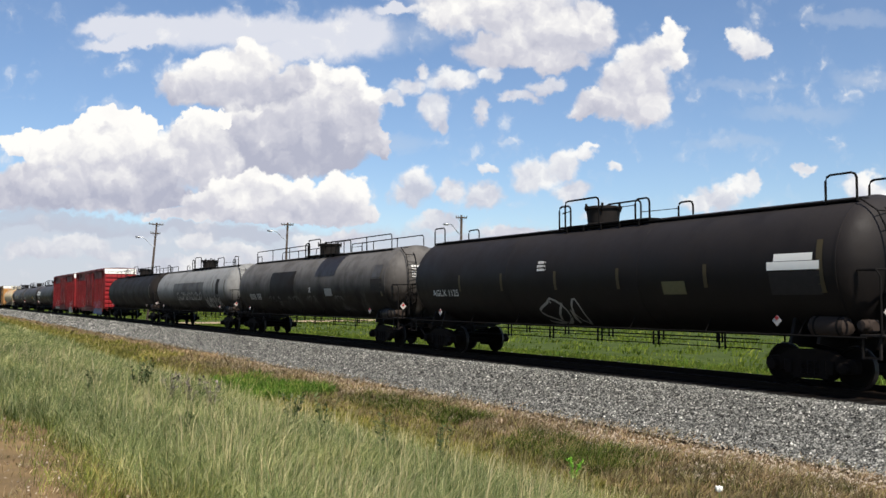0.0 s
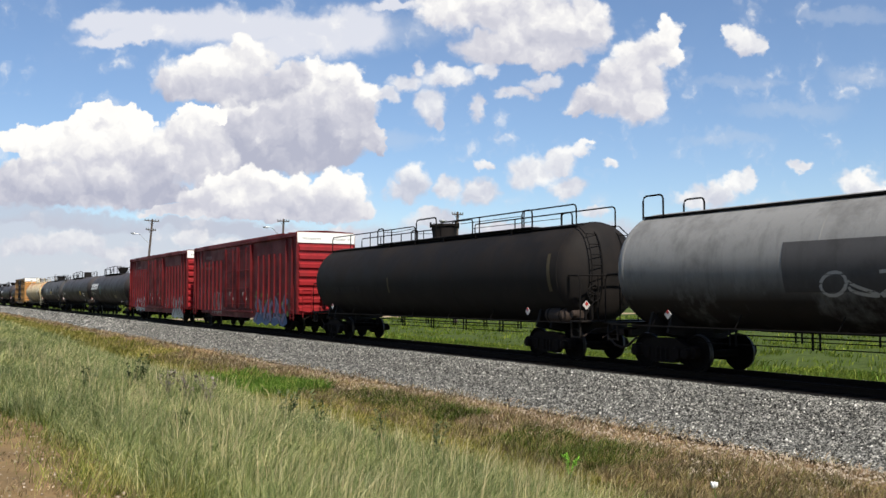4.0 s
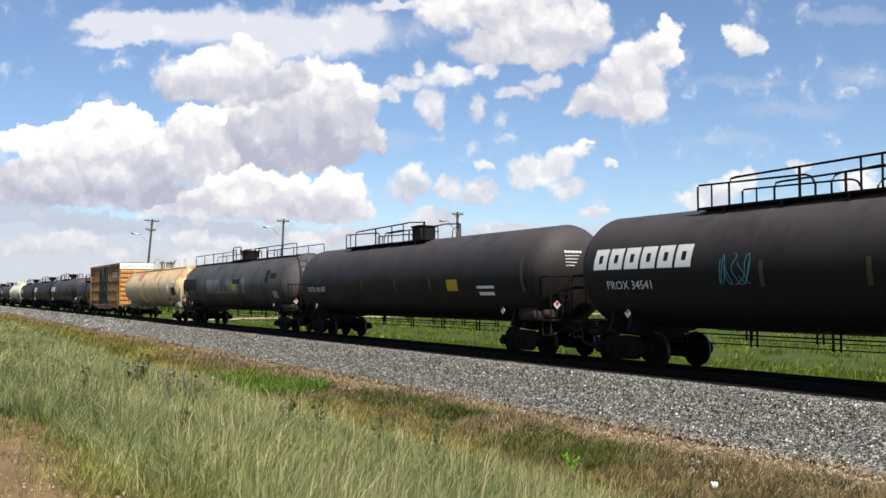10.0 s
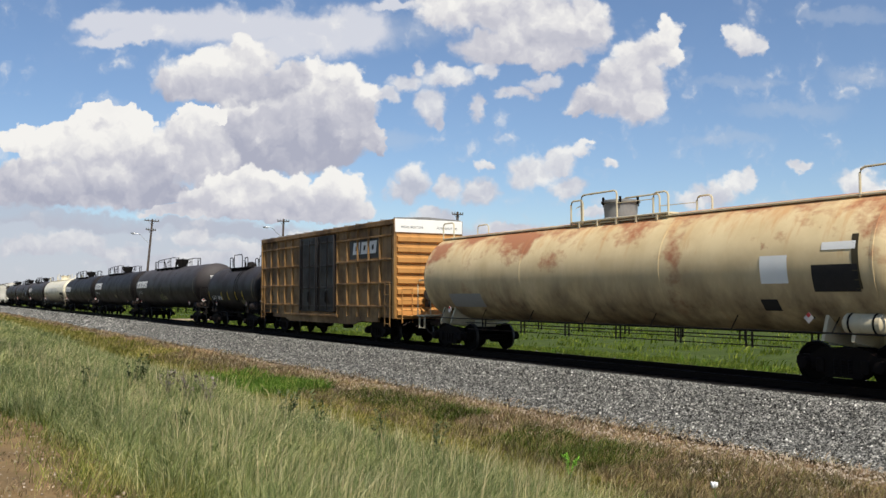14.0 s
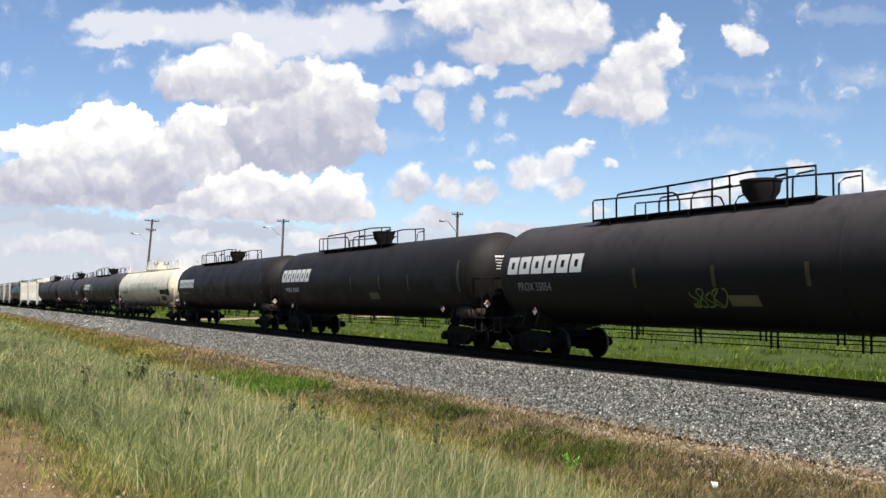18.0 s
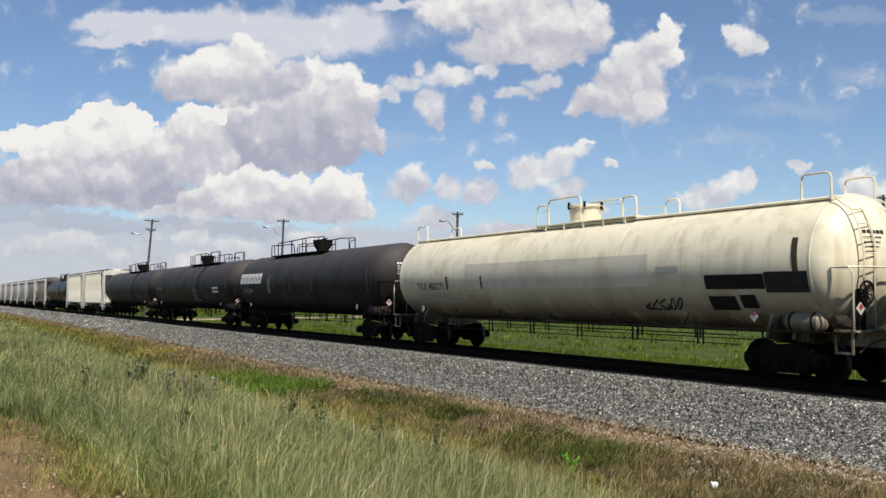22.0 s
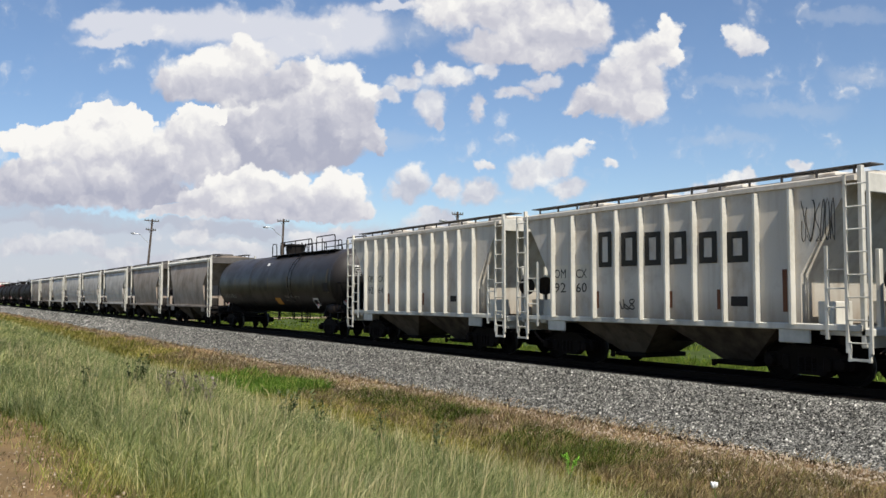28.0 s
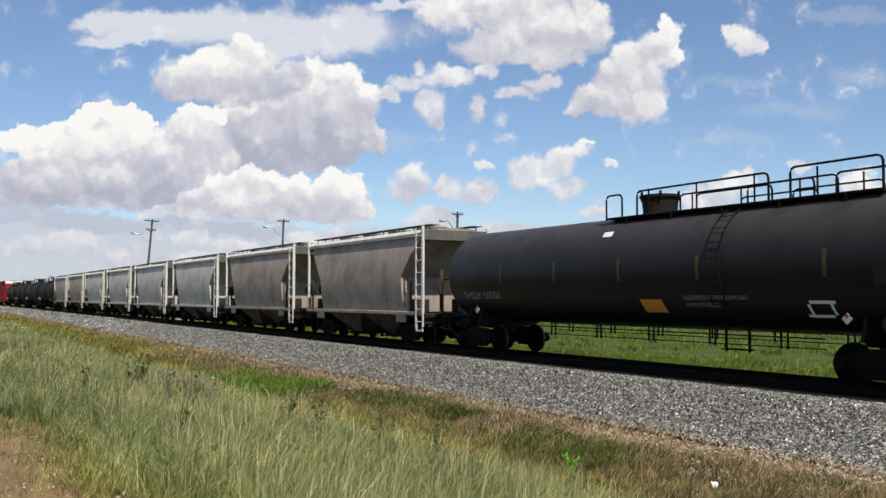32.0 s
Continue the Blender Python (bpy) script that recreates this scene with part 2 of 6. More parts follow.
def paint(name, base, dirt, lo=0.45, hi=0.75, rough=0.55, streak=0.35, grain=0.25, metal=0.0, fade=None, gloss=0.4, wash=None):
    """Weathered paint: blotches of dirt, streaks that run down, fine grain and a slightly uneven sheet."""
    m, t, p = shader(name)
    blot = ramp(t, noise_tex(t, 0.7, 6, 0.65), lo, hi)
    run = ramp(t, noise_tex(t, 1.0, 4, 0.6, (3.2, 3.2, 0.22)), 0.5, 0.78)
    fine = noise_tex(t, 22, 4, 0.7)
    col = mix(t, blot, rgb(base), rgb(dirt))
    if fade:
        col = mix(t, ramp(t, noise_tex(t, 0.25, 3, 0.5), 0.4, 0.7), col, rgb(fade))
    s = node(t, "ShaderNodeMath", operation="MULTIPLY")
    t.links.new(run, s.inputs[0])
    s.inputs[1].default_value = streak
    col = mix(t, s.outputs[0], col, rgb(dirt))
    if wash:
        # ragged-edged colour by height: brown road dirt thrown up from the track, painted shade, painted sunlight
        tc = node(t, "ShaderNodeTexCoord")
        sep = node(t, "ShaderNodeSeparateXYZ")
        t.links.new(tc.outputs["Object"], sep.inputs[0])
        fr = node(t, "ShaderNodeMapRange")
        fr.inputs["From Min"].default_value, fr.inputs["From Max"].default_value = wash[1], wash[2]
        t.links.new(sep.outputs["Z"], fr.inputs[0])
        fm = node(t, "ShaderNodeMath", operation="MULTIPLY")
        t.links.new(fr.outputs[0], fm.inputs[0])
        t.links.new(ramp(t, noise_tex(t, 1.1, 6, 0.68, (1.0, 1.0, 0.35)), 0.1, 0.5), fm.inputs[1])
        col = mix(t, fm.outputs[0], col, rgb(wash[0]))
    g = node(t, "ShaderNodeMath", operation="MULTIPLY_ADD")
    t.links.new(fine, g.inputs[0])
    g.inputs[1].default_value, g.inputs[2].default_value = grain, 1 - grain / 2
    c2 = node(t, "ShaderNodeCombineColor")
    for k in range(3):
        t.links.new(g.outputs[0], c2.inputs[k])
    col = mix(t, 1.0, col, c2.outputs[0], "MULTIPLY")
    t.links.new(col, p.inputs["Base Color"])
    r = node(t, "ShaderNodeMapRange")
    r.inputs["To Min"].default_value, r.inputs["To Max"].default_value = rough - 0.1, min(1, rough + 0.2)
    t.links.new(blot, r.inputs[0])
    t.links.new(r.outputs[0], p.inputs["Roughness"])
    p.inputs["Metallic"].default_value = metal
    p.inputs["Specular IOR Level"].default_value = gloss
    bump(t, p, noise_tex(t, 2.2, 3, 0.5), 0.12, 0.05)
    return m


def plain(name, base, rough=0.6, vary=0.25, scale=6, metal=0.0, gloss=0.4):
    m, t, p = shader(name)
    a = rgb(base)
    dark = tuple(v * (1 - vary) for v in a[:3]) + (1,)
    t.links.new(mix(t, noise_tex(t, scale, 5, 0.65), dark, tuple(min(1, v * (1 + vary)) for v in a[:3]) + (1,)), p.inputs["Base Color"])
    p.inputs["Roughness"].default_value, p.inputs["Metallic"].default_value = rough, metal
    p.inputs["Specular IOR Level"].default_value = gloss
    bump(t, p, noise_tex(t, scale * 6, 3, 0.6), 0.15, 0.01)
    return m


# black tanks: the sunlit upper half is painted in as a paler colour
M_BLACK = paint("black_paint", "191716", "262120", 0.42, 0.85, 0.62, 0.35, 0.3, gloss=0.14, wash=("4a4544", 2.45, 3.8))
M_JET = paint("jet_black_paint", "171413", "221d1b", 0.42, 0.85, 0.62, 0.35, 0.3, gloss=0.14, wash=("2e2a29", 2.6, 3.9))
M_GLOSS = paint("glossy_black_paint", "121110", "1d1917", 0.45, 0.85, 0.5, 0.3, 0.2, gloss=0.2, wash=("3e3a39", 2.5, 3.8))
M_BLACK2 = paint("faded_black_paint", "1d1b1a", "2b2623", 0.4, 0.75, 0.7, 0.5, 0.3, gloss=0.10)
# grey tanks: soot and the shade of the lower half, painted in together
M_GREY = paint("grey_paint", "64605c", "3d3a37", 0.45, 0.8, 0.7, 0.55, 0.2, gloss=0.15, wash=("1c1815", 3.35, 2.1))
M_GREY2 = paint("light_grey_paint", "83827f", "4f4d4b", 0.5, 0.85, 0.72, 0.5, 0.2, gloss=0.15, wash=("241f1b", 2.75, 1.75))
M_DGREY = paint("dark_grey_paint", "4f4d4c", "353230", 0.45, 0.8, 0.68, 0.5, 0.2, gloss=0.18, wash=("231f1d", 2.7, 1.6))
# paler twin of the ochre for the end walls, with sunlight painted in
M_YEL2 = paint("sunlit_ochre_paint", "b8854a", "6e4c28", 0.5, 0.8, 0.6, 0.5, 0.2)


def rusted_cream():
    """Cream paint that rust eats from the top down, in patches and thin rings round the tank, with road dirt and
    painted-in shade low down.
    """
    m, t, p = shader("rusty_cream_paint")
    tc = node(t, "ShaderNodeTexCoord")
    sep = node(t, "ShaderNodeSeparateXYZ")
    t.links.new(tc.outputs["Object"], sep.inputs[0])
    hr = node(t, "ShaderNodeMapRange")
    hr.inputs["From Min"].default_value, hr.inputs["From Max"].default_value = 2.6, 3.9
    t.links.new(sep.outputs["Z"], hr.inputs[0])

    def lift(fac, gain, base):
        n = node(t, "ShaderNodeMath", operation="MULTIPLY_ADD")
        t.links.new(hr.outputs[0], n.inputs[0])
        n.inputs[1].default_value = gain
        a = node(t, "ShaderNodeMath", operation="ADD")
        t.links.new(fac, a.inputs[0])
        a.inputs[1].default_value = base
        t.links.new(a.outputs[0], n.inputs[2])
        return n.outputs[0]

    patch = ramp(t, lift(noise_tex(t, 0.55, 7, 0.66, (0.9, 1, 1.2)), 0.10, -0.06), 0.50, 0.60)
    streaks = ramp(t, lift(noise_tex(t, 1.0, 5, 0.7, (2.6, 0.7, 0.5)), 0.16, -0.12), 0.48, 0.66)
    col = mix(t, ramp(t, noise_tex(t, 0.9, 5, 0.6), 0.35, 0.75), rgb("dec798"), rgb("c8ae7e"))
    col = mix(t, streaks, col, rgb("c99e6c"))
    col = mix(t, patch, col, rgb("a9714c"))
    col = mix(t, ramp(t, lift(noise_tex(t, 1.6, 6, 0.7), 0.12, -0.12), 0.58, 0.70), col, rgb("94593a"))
    # the tank's shaded lower half, painted brown along with road dirt
    wash = node(t, "ShaderNodeMapRange")
    wash.inputs["From Min"].default_value, wash.inputs["From Max"].default_value = 3.0, 1.6
    t.links.new(sep.outputs["Z"], wash.inputs[0])
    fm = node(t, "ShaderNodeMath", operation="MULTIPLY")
    t.links.new(wash.outputs[0], fm.inputs[0])
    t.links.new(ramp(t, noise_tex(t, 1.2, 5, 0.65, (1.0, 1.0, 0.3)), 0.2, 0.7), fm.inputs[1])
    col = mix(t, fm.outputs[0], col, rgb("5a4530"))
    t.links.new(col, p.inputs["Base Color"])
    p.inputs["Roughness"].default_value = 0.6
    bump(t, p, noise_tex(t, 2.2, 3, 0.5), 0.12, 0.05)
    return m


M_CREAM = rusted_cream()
M_CREAM2 = paint("dusty_cream_steel", "c9bc9c", "8a7a5e", 0.5, 0.85, 0.6, 0.5, 0.12)
M_WHITE = paint("off_white_paint", "e6dcc0", "a89a7c", 0.5, 0.85, 0.5, 0.5, 0.12, wash=("4f4130", 2.7, 1.15))
M_HOPW = paint("white_hopper_paint", "c6bfb2", "8c765e", 0.5, 0.85, 0.65, 0.6, 0.15, wash=("6a5a48", 2.0, 0.9))
M_HOPG = paint("grey_hopper_paint", "9a8c7e", "61564a", 0.42, 0.8, 0.65, 0.65, 0.2)
M_HOPB = paint("pale_grey_hopper_paint", "b4ada4", "7a7268", 0.45, 0.85, 0.6, 0.55, 0.2)
M_BAY = paint("sooty_hopper_bay_paint", "5f564a", "2c2520", 0.4, 0.7, 0.8, 0.7, 0.3, gloss=0.15)
M_RED = paint("red_boxcar_paint", "661619", "350f10", 0.42, 0.75, 0.65, 0.6, 0.25, gloss=0.2)
# brighter copy of the red for box-car ends, sunlight put into the colour
M_RED2 = paint("sunlit_red_paint", "8f2326", "5f1a18", 0.5, 0.85, 0.5, 0.4, 0.15)
M_YEL = paint("ochre_boxcar_paint", "8a6738", "3f2c1a", 0.42, 0.70, 0.65, 0.8, 0.3)
M_BROWN = paint("dark_brown_paint", "221b17", "15110e", 0.4, 0.75, 0.6, 0.5, 0.3)
M_BAND2 = paint("dusty_cream_paint", "c9c6bb", "8a8578", 0.45, 0.8, 0.6, 0.5, 0.12)
M_BAND = plain("white_paint", "e8e6de", 0.5, 0.06, 3)
M_TRUCK = plain("greasy_cast_steel", "16110e", 0.85, 0.4, 9, gloss=0.1)
M_RUSTY = plain("rusty_cast_steel", "2e231c", 0.85, 0.4, 9)
M_WHEEL = plain("wheel_steel", "14100d", 0.8, 0.35, 8, gloss=0.06)
M_TREAD = plain("bright_tread_steel", "4a4744", 0.45, 0.15, 10, 0.8)
M_RODS = plain("black_rod", "151312", 0.75, 0.3, 12, gloss=0.08)
M_LETTER = plain("white_stencil", "d8d6d0", 0.6, 0.12, 14)
M_LETGREY = plain("grey_stencil", "8d8b86", 0.65, 0.2, 14)
M_LETBLK = plain("black_stencil", "26241f", 0.7, 0.2, 14)
M_STRIPE = plain("yellow_reflective_strip", "3f351c", 0.6, 0.2, 12)
M_STENCIL_Y = plain("yellow_panel", "5a5638", 0.6, 0.3, 8)
M_ORANGE = plain("orange_panel", "c4862a", 0.6, 0.15, 8)
M_PLACARD = plain("placard_white", "b4aea8", 0.6, 0.1, 14)
M_PLACRED = plain("placard_red", "9c2f2c", 0.5, 0.1, 14)
M_STENCIL_Y2 = plain("bright_yellow_panel", "b89a1e", 0.6, 0.15, 8)
M_GBLUE = plain("blue_spray_paint", "2a4468", 0.6, 0.35, 3)
M_GVIO = plain("violet_spray_paint", "5a5572", 0.6, 0.25, 4)
M_GSILVER = plain("silver_spray_paint", "7f8486", 0.5, 0.25, 4)
M_GTEAL = plain("teal_spray_paint", "3f6f76", 0.6, 0.2, 5)
M_GOLIVE = plain("olive_spray_paint", "5b6a2c", 0.6, 0.3, 5)
M_RUSTMARK = plain("red_brown_mark", "6a4028", 0.7, 0.3, 8)
M_LETDIM = plain("dust_pink_stencil", "6e4b4a", 0.7, 0.2, 14)
M_CREST = plain("faded_crest_paint", "55605a", 0.7, 0.25, 6)
M_WHITEG = paint("pale_grey_paint", "cdc5b2", "a89d88", 0.45, 0.8, 0.55, 0.5, 0.12)
M_GREY2D = paint("mottled_grey_paint", "56585a", "3f4042", 0.45, 0.6, 0.55, 0.5, 0.12)
M_LETGREY2 = plain("faint_grey_stencil", "a8a59c", 0.65, 0.15, 14)
M_GREYBOX = plain("grey_stencil_panel", "312e2c", 0.7, 0.25, 7, gloss=0.1)


# ---------------------------------------------------------------- mesh building
class Shape:
    """Collects vertices and faces of one part."""

    def __init__(self):
        self.v, self.f, self.mi, self.cur = [], [], [], 0

    def add(self, vs, fs):
        n = len(self.v)
        self.v += [tuple(p) for p in vs]
        self.f += [[n + i for i in q] for q in fs]
        self.mi += [self.cur] * len(fs)
        return self

    def box(self, c, s, ch=0.0, turn=None):
        x, y, z = (v / 2 for v in s)
        ch = min(ch, 0.45 * min(s))
        if ch <= 0:
            vs = [(i * x, j * y, k * z) for i in (-1, 1) for j in (-1, 1) for k in (-1, 1)]
            fs = [(0, 1, 3, 2), (4, 6, 7, 5), (0, 4, 5, 1), (2, 3, 7, 6), (0, 2, 6, 4), (1, 5, 7, 3)]
        else:
            vs, idx = [], {}
            for i in (-1, 1):
                for j in (-1, 1):
                    for k in (-1, 1):
                        for a in range(3):
                            p = [i * (x - ch), j * (y - ch), k * (z - ch)]
                            p[a] = (i * x, j * y, k * z)[a]
                            idx[i, j, k, a] = len(vs)
                            vs.append(tuple(p))
            fs = []
            for a in range(3):
                b, c2 = (a + 1) % 3, (a + 2) % 3
                for sg in (-1, 1):
                    q = []
                    for u, w in ((-1, -1), (1, -1), (1, 1), (-1, 1)):
                        k = [0, 0, 0]
                        k[a], k[b], k[c2] = sg, u, w
                        q.append(idx[k[0], k[1], k[2], a])
                    fs.append(q if sg > 0 else q[::-1])
                for u in (-1, 1):
                    for w in (-1, 1):
                        k0, k1 = [0, 0, 0], [0, 0, 0]
                        k0[a], k1[a] = -1, 1
                        k0[b] = k1[b] = u
                        k0[c2] = k1[c2] = w
                        q = [idx[(*k0, b)], idx[(*k1, b)], idx[(*k1, c2)], idx[(*k0, c2)]]
                        fs.append(q if u * w < 0 else q[::-1])
            for i in (-1, 1):
                for j in (-1, 1):
                    for k in (-1, 1):
                        q = [idx[i, j, k, 0], idx[i, j, k, 1], idx[i, j, k, 2]]
                        fs.append(q if i * j * k > 0 else q[::-1])
        m = turn or Matrix.Identity(3)
        return self.add([m @ Vector(p) + Vector(c) for p in vs], fs)

    def prism(self, outline, axis, a, b):
        """An outline (pairs) pushed along an axis from a to b. For axis y the pairs are x, z; for x they are y, z; for z x, y."""
        put = {"y": lambda p, d: (p[0], d, p[1]), "x": lambda p, d: (d, p[0], p[1]), "z": lambda p, d: (p[0], p[1], d)}[axis]
        n = len(outline)
        vs = [put(p, a) for p in outline] + [put(p, b) for p in outline]
        fs = [list(range(n)), list(range(2 * n - 1, n - 1, -1))] + [[i, n + i, n + (i + 1) % n, (i + 1) % n] for i in range(n)]
        return self.add(vs, fs)

    def tube(self, pts, r, seg=6, closed=False):
        pts = [Vector(p) for p in pts]
        rings, vs, fs = len(pts), [], []
        for i, p in enumerate(pts):
            d = (pts[min(i + 1, rings - 1)] - pts[max(i - 1, 0)]).normalized()
            u = d.cross(Vector((0, 0, 1)) if abs(d.z) < 0.9 else Vector((1, 0, 0))).normalized()
            w = d.cross(u)
            for k in range(seg):
                g = 2 * math.pi * k / seg
                vs.append(p + (u * math.cos(g) + w * math.sin(g)) * r)
        for i in range(rings - 1):
            for k in range(seg):
                fs.append([i * seg + k, i * seg + (k + 1) % seg, (i + 1) * seg + (k + 1) % seg, (i + 1) * seg + k])
        fs += [list(range(seg - 1, -1, -1)), list(range((rings - 1) * seg, rings * seg))]
        return self.add(vs, fs)

    def lathe(self, profile, axis, c=(0, 0, 0), seg=24):
        """Profile of (along, radius) turned round an axis through c."""
        vs, fs = [], []
        for a, r in profile:
            for k in range(seg):
                g = 2 * math.pi * k / seg
                q = (r * math.cos(g), r * math.sin(g))
                vs.append({"x": (a, q[0], q[1]), "y": (q[1], a, q[0]), "z": (q[0], q[1], a)}[axis])
        n = len(profile)
        for i in range(n - 1):
            for k in range(seg):
                fs.append([i * seg + k, i * seg + (k + 1) % seg, (i + 1) * seg + (k + 1) % seg, (i + 1) * seg + k][::-1])
        fs += [list(range(seg)), list(range(n * seg - 1, (n - 1) * seg - 1, -1))]
        return self.add([Vector(p) + Vector(c) for p in vs], fs)

    def mesh(self, name, mats, smooth=True):
        me = bpy.data.meshes.new(name)
        me.from_pydata(self.v, [], self.f)
        for m in mats if isinstance(mats, (list, tuple)) else [mats]:
            me.materials.append(m)
        if any(self.mi):
            me.polygons.foreach_set("material_index", self.mi)
        bm = bmesh.new()
        bm.from_mesh(me)
        bmesh.ops.recalc_face_normals(bm, faces=bm.faces)
        bm.to_mesh(me)
        bm.free()
        if smooth:
            me.polygons.foreach_set("use_smooth", [True] * len(me.polygons))
            me.set_sharp_from_angle(angle=radians(38))
        me.update()
        return me


def part(name, shape, material, parent, label="", at=None, smooth=True):
    me = shape if isinstance(shape, bpy.types.Mesh) else shape.mesh(name, material, smooth)
    ob = new(name, me)
    ob.parent = parent
    if at is not None:
        ob.matrix_basis = at
    if label:
        tagged(ob, label)
    return ob


def hoop(x0, x1, y, z0, z1, r=0.05):
    """A bent handrail in the x-z plane with rounded upper corners."""
    k = min(0.12, (z1 - z0) * 0.4)
    return [(x0, y, z0), (x0, y, z1 - k), (x0 + 0.3 * k, y, z1 - 0.3 * k), (x0 + k, y, z1), (x1 - k, y, z1), (x1 - 0.3 * k, y, z1 - 0.3 * k), (x1, y, z1 - k), (x1, y, z0)]


def letters(body, size, material, parent, place, wrap=None, shear=0.0, name="lettering", label="", align="LEFT", space=1.0):
    """Writing in the built-in font as flat faces. place maps (u, v) in metres to the part's space."""
    cu = bpy.data.curves.new("text", "FONT")
    cu.body, cu.size, cu.align_x, cu.shear, cu.resolution_u, cu.space_character = body, size, align, shear, 2, space
    tmp = new("text", cu)
    bpy.context.view_layer.update()
    me = bpy.data.meshes.new_from_object(tmp.evaluated_get(bpy.context.evaluated_depsgraph_get()))
    bpy.data.objects.remove(tmp)
    xs, ys = [v.co.x for v in me.vertices], [v.co.y for v in me.vertices]
    x0, sx, y0, sy = min(xs), max(xs) - min(xs), min(ys), max(ys) - min(ys)
    for v in me.vertices:
        v.co = place((v.co.x - x0) / sx, (v.co.y - y0) / sy)
    # one part for each character
    root = list(range(len(me.vertices)))

    def find(i):
        while root[i] != i:
            root[i] = root[root[i]]
            i = root[i]
        return i

    for e in me.edges:
        root[find(e.vertices[0])] = find(e.vertices[1])
    groups = {}
    for f in me.polygons:
        groups.setdefault(find(f.vertices[0]), []).append(list(f.vertices))
    for faces in groups.values():
        s = Shape()
        ids = sorted({i for f in faces for i in f})
        at = {i: k for k, i in enumerate(ids)}
        s.add([me.vertices[i].co for i in ids], [[at[i] for i in f] for f in faces])
        part("letter", s, material, parent, label, None, False)
    bpy.data.meshes.remove(me)


def decal(quads, place, n=6):
    """Thin flat shapes (u0, v0, u1, v1, slant) laid on a surface."""
    s = Shape()
    for u0, v0, u1, v1, sl in quads:
        vs, fs = [], []
        for i in range(n + 1):
            b = v0 + (v1 - v0) * i / n
            vs += [place(u0 + sl * (b - v0), b), place(u1 + sl * (b - v0), b)]
        for i in range(n):
            fs.append([2 * i, 2 * i + 1, 2 * i + 3, 2 * i + 2])
        s.add(vs, fs)
    return s


def on_tank(r, zc, lift=0.012, side=-1):
    """Maps (x, height above the tank's axis) to the tank's curved side."""
    def place(u, v):
        a = math.asin(max(-0.999, min(0.999, v / r)))
        return Vector((u, side * (r + lift) * math.cos(a), zc + (r + lift) * math.sin(a)))
    return place


def on_wall(y, z0=0.0, side=-1):
    return lambda u, v: Vector((u, y, z0 + v))


# ---------------------------------------------------------------- rolling stock
WHEELSETS = []
SHARED = {}


def truck_parts(car, x):
    """A two-axle truck: bolster, two side frames, two wheelsets that turn."""
    if "frame" not in SHARED:
        s = Shape()
        half = [(0.0, 0.20), (0.40, 0.20), (0.62, 0.36), (0.78, 0.36), (1.10, 0.36), (1.14, 0.46), (1.12, 0.60), (1.02, 0.64), (0.78, 0.64), (0.52, 0.80), (0.0, 0.83)]
        s.prism([(-a, b) for a, b in half[:0:-1]] + half, "y", -0.09, 0.09)
        for sx in (-1, 1):
            s.box((0.52 * sx, -0.11, 0.44), (0.2, 0.05, 0.3), 0.02)
            s.lathe([(-0.24, 0.09), (-0.23, 0.12), (-0.10, 0.13), (0.1, 0.13)], "y", (0.89 * sx, 0, 0.46), 14)
        SHARED["frame"] = s.mesh("side_frame", M_TRUCK)
        s = Shape()
        s.lathe([(0.27 + 0.0275 * k, 0.055 if k % 2 else 0.074) for k in range(12)], "z", (0, 0, 0), 8)
        SHARED["spring"] = s.mesh("spring", M_TRUCK)
        s = Shape().box((0, 0, 0.62), (0.4, 2.1, 0.24), 0.03)
        s.box((0, 0, 0.78), (0.5, 0.5, 0.12), 0.02).box((0.9, 0, 0.4), (0.08, 1.5, 0.1), 0.01).box((-0.9, 0, 0.4), (0.08, 1.5, 0.1), 0.01)
        SHARED["bolster"] = s.mesh("truck", M_TRUCK)
        s = Shape()
        s.lathe([(-1.0, 0.07), (-0.9, 0.08), (0.9, 0.08), (1.0, 0.07)], "y", (0, 0, 0), 12)
        for sy in (-1, 1):
            s.lathe([(0.69 * sy, 0.06), (0.68 * sy, 0.47), (0.705 * sy, 0.475), (0.715 * sy, 0.457), (0.80 * sy, 0.448), (0.81 * sy, 0.40), (0.76 * sy, 0.37), (0.745 * sy, 0.22), (0.79 * sy, 0.17), (0.80 * sy, 0.06)], "y", (0, 0, 0), 28)
            s.lathe([(1.13 * sy, 0.02), (1.12 * sy, 0.08), (1.0 * sy, 0.09)], "y", (0, 0, 0), 12)
            for k in range(3):
                g = 2.094 * k
                s.box((0.05 * math.cos(g), 1.135 * sy, 0.05 * math.sin(g)), (0.025, 0.03, 0.025))
        me = s.mesh("wheelset", [M_WHEEL, M_TREAD])
        for p in me.polygons:
            c = p.center
            if abs(abs(c.y) - 0.757) < 0.055 and math.hypot(c.x, c.z) > 0.44:
                p.material_index = 1
        SHARED["wheelset"] = me
    tr = part("truck", SHARED["bolster"], None, car, "", pose(x, 0, 0))
    for sy in (-1, 1):
        part("side_frame", SHARED["frame"], None, tr, "", pose(0, 1.0 * sy, 0, 0, 0, 0 if sy < 0 else 180))
        for i in (-0.17, 0.0, 0.17):
            part("spring", SHARED["spring"], None, tr, "", pose(i, 1.06 * sy, 0.0))
    for sx in (-1, 1):
        w = part("wheelset", SHARED["wheelset"], None, tr, "", pose(0.89 * sx, 0, 0.457))
        WHEELSETS.append((w, 0.89 * sx, car))


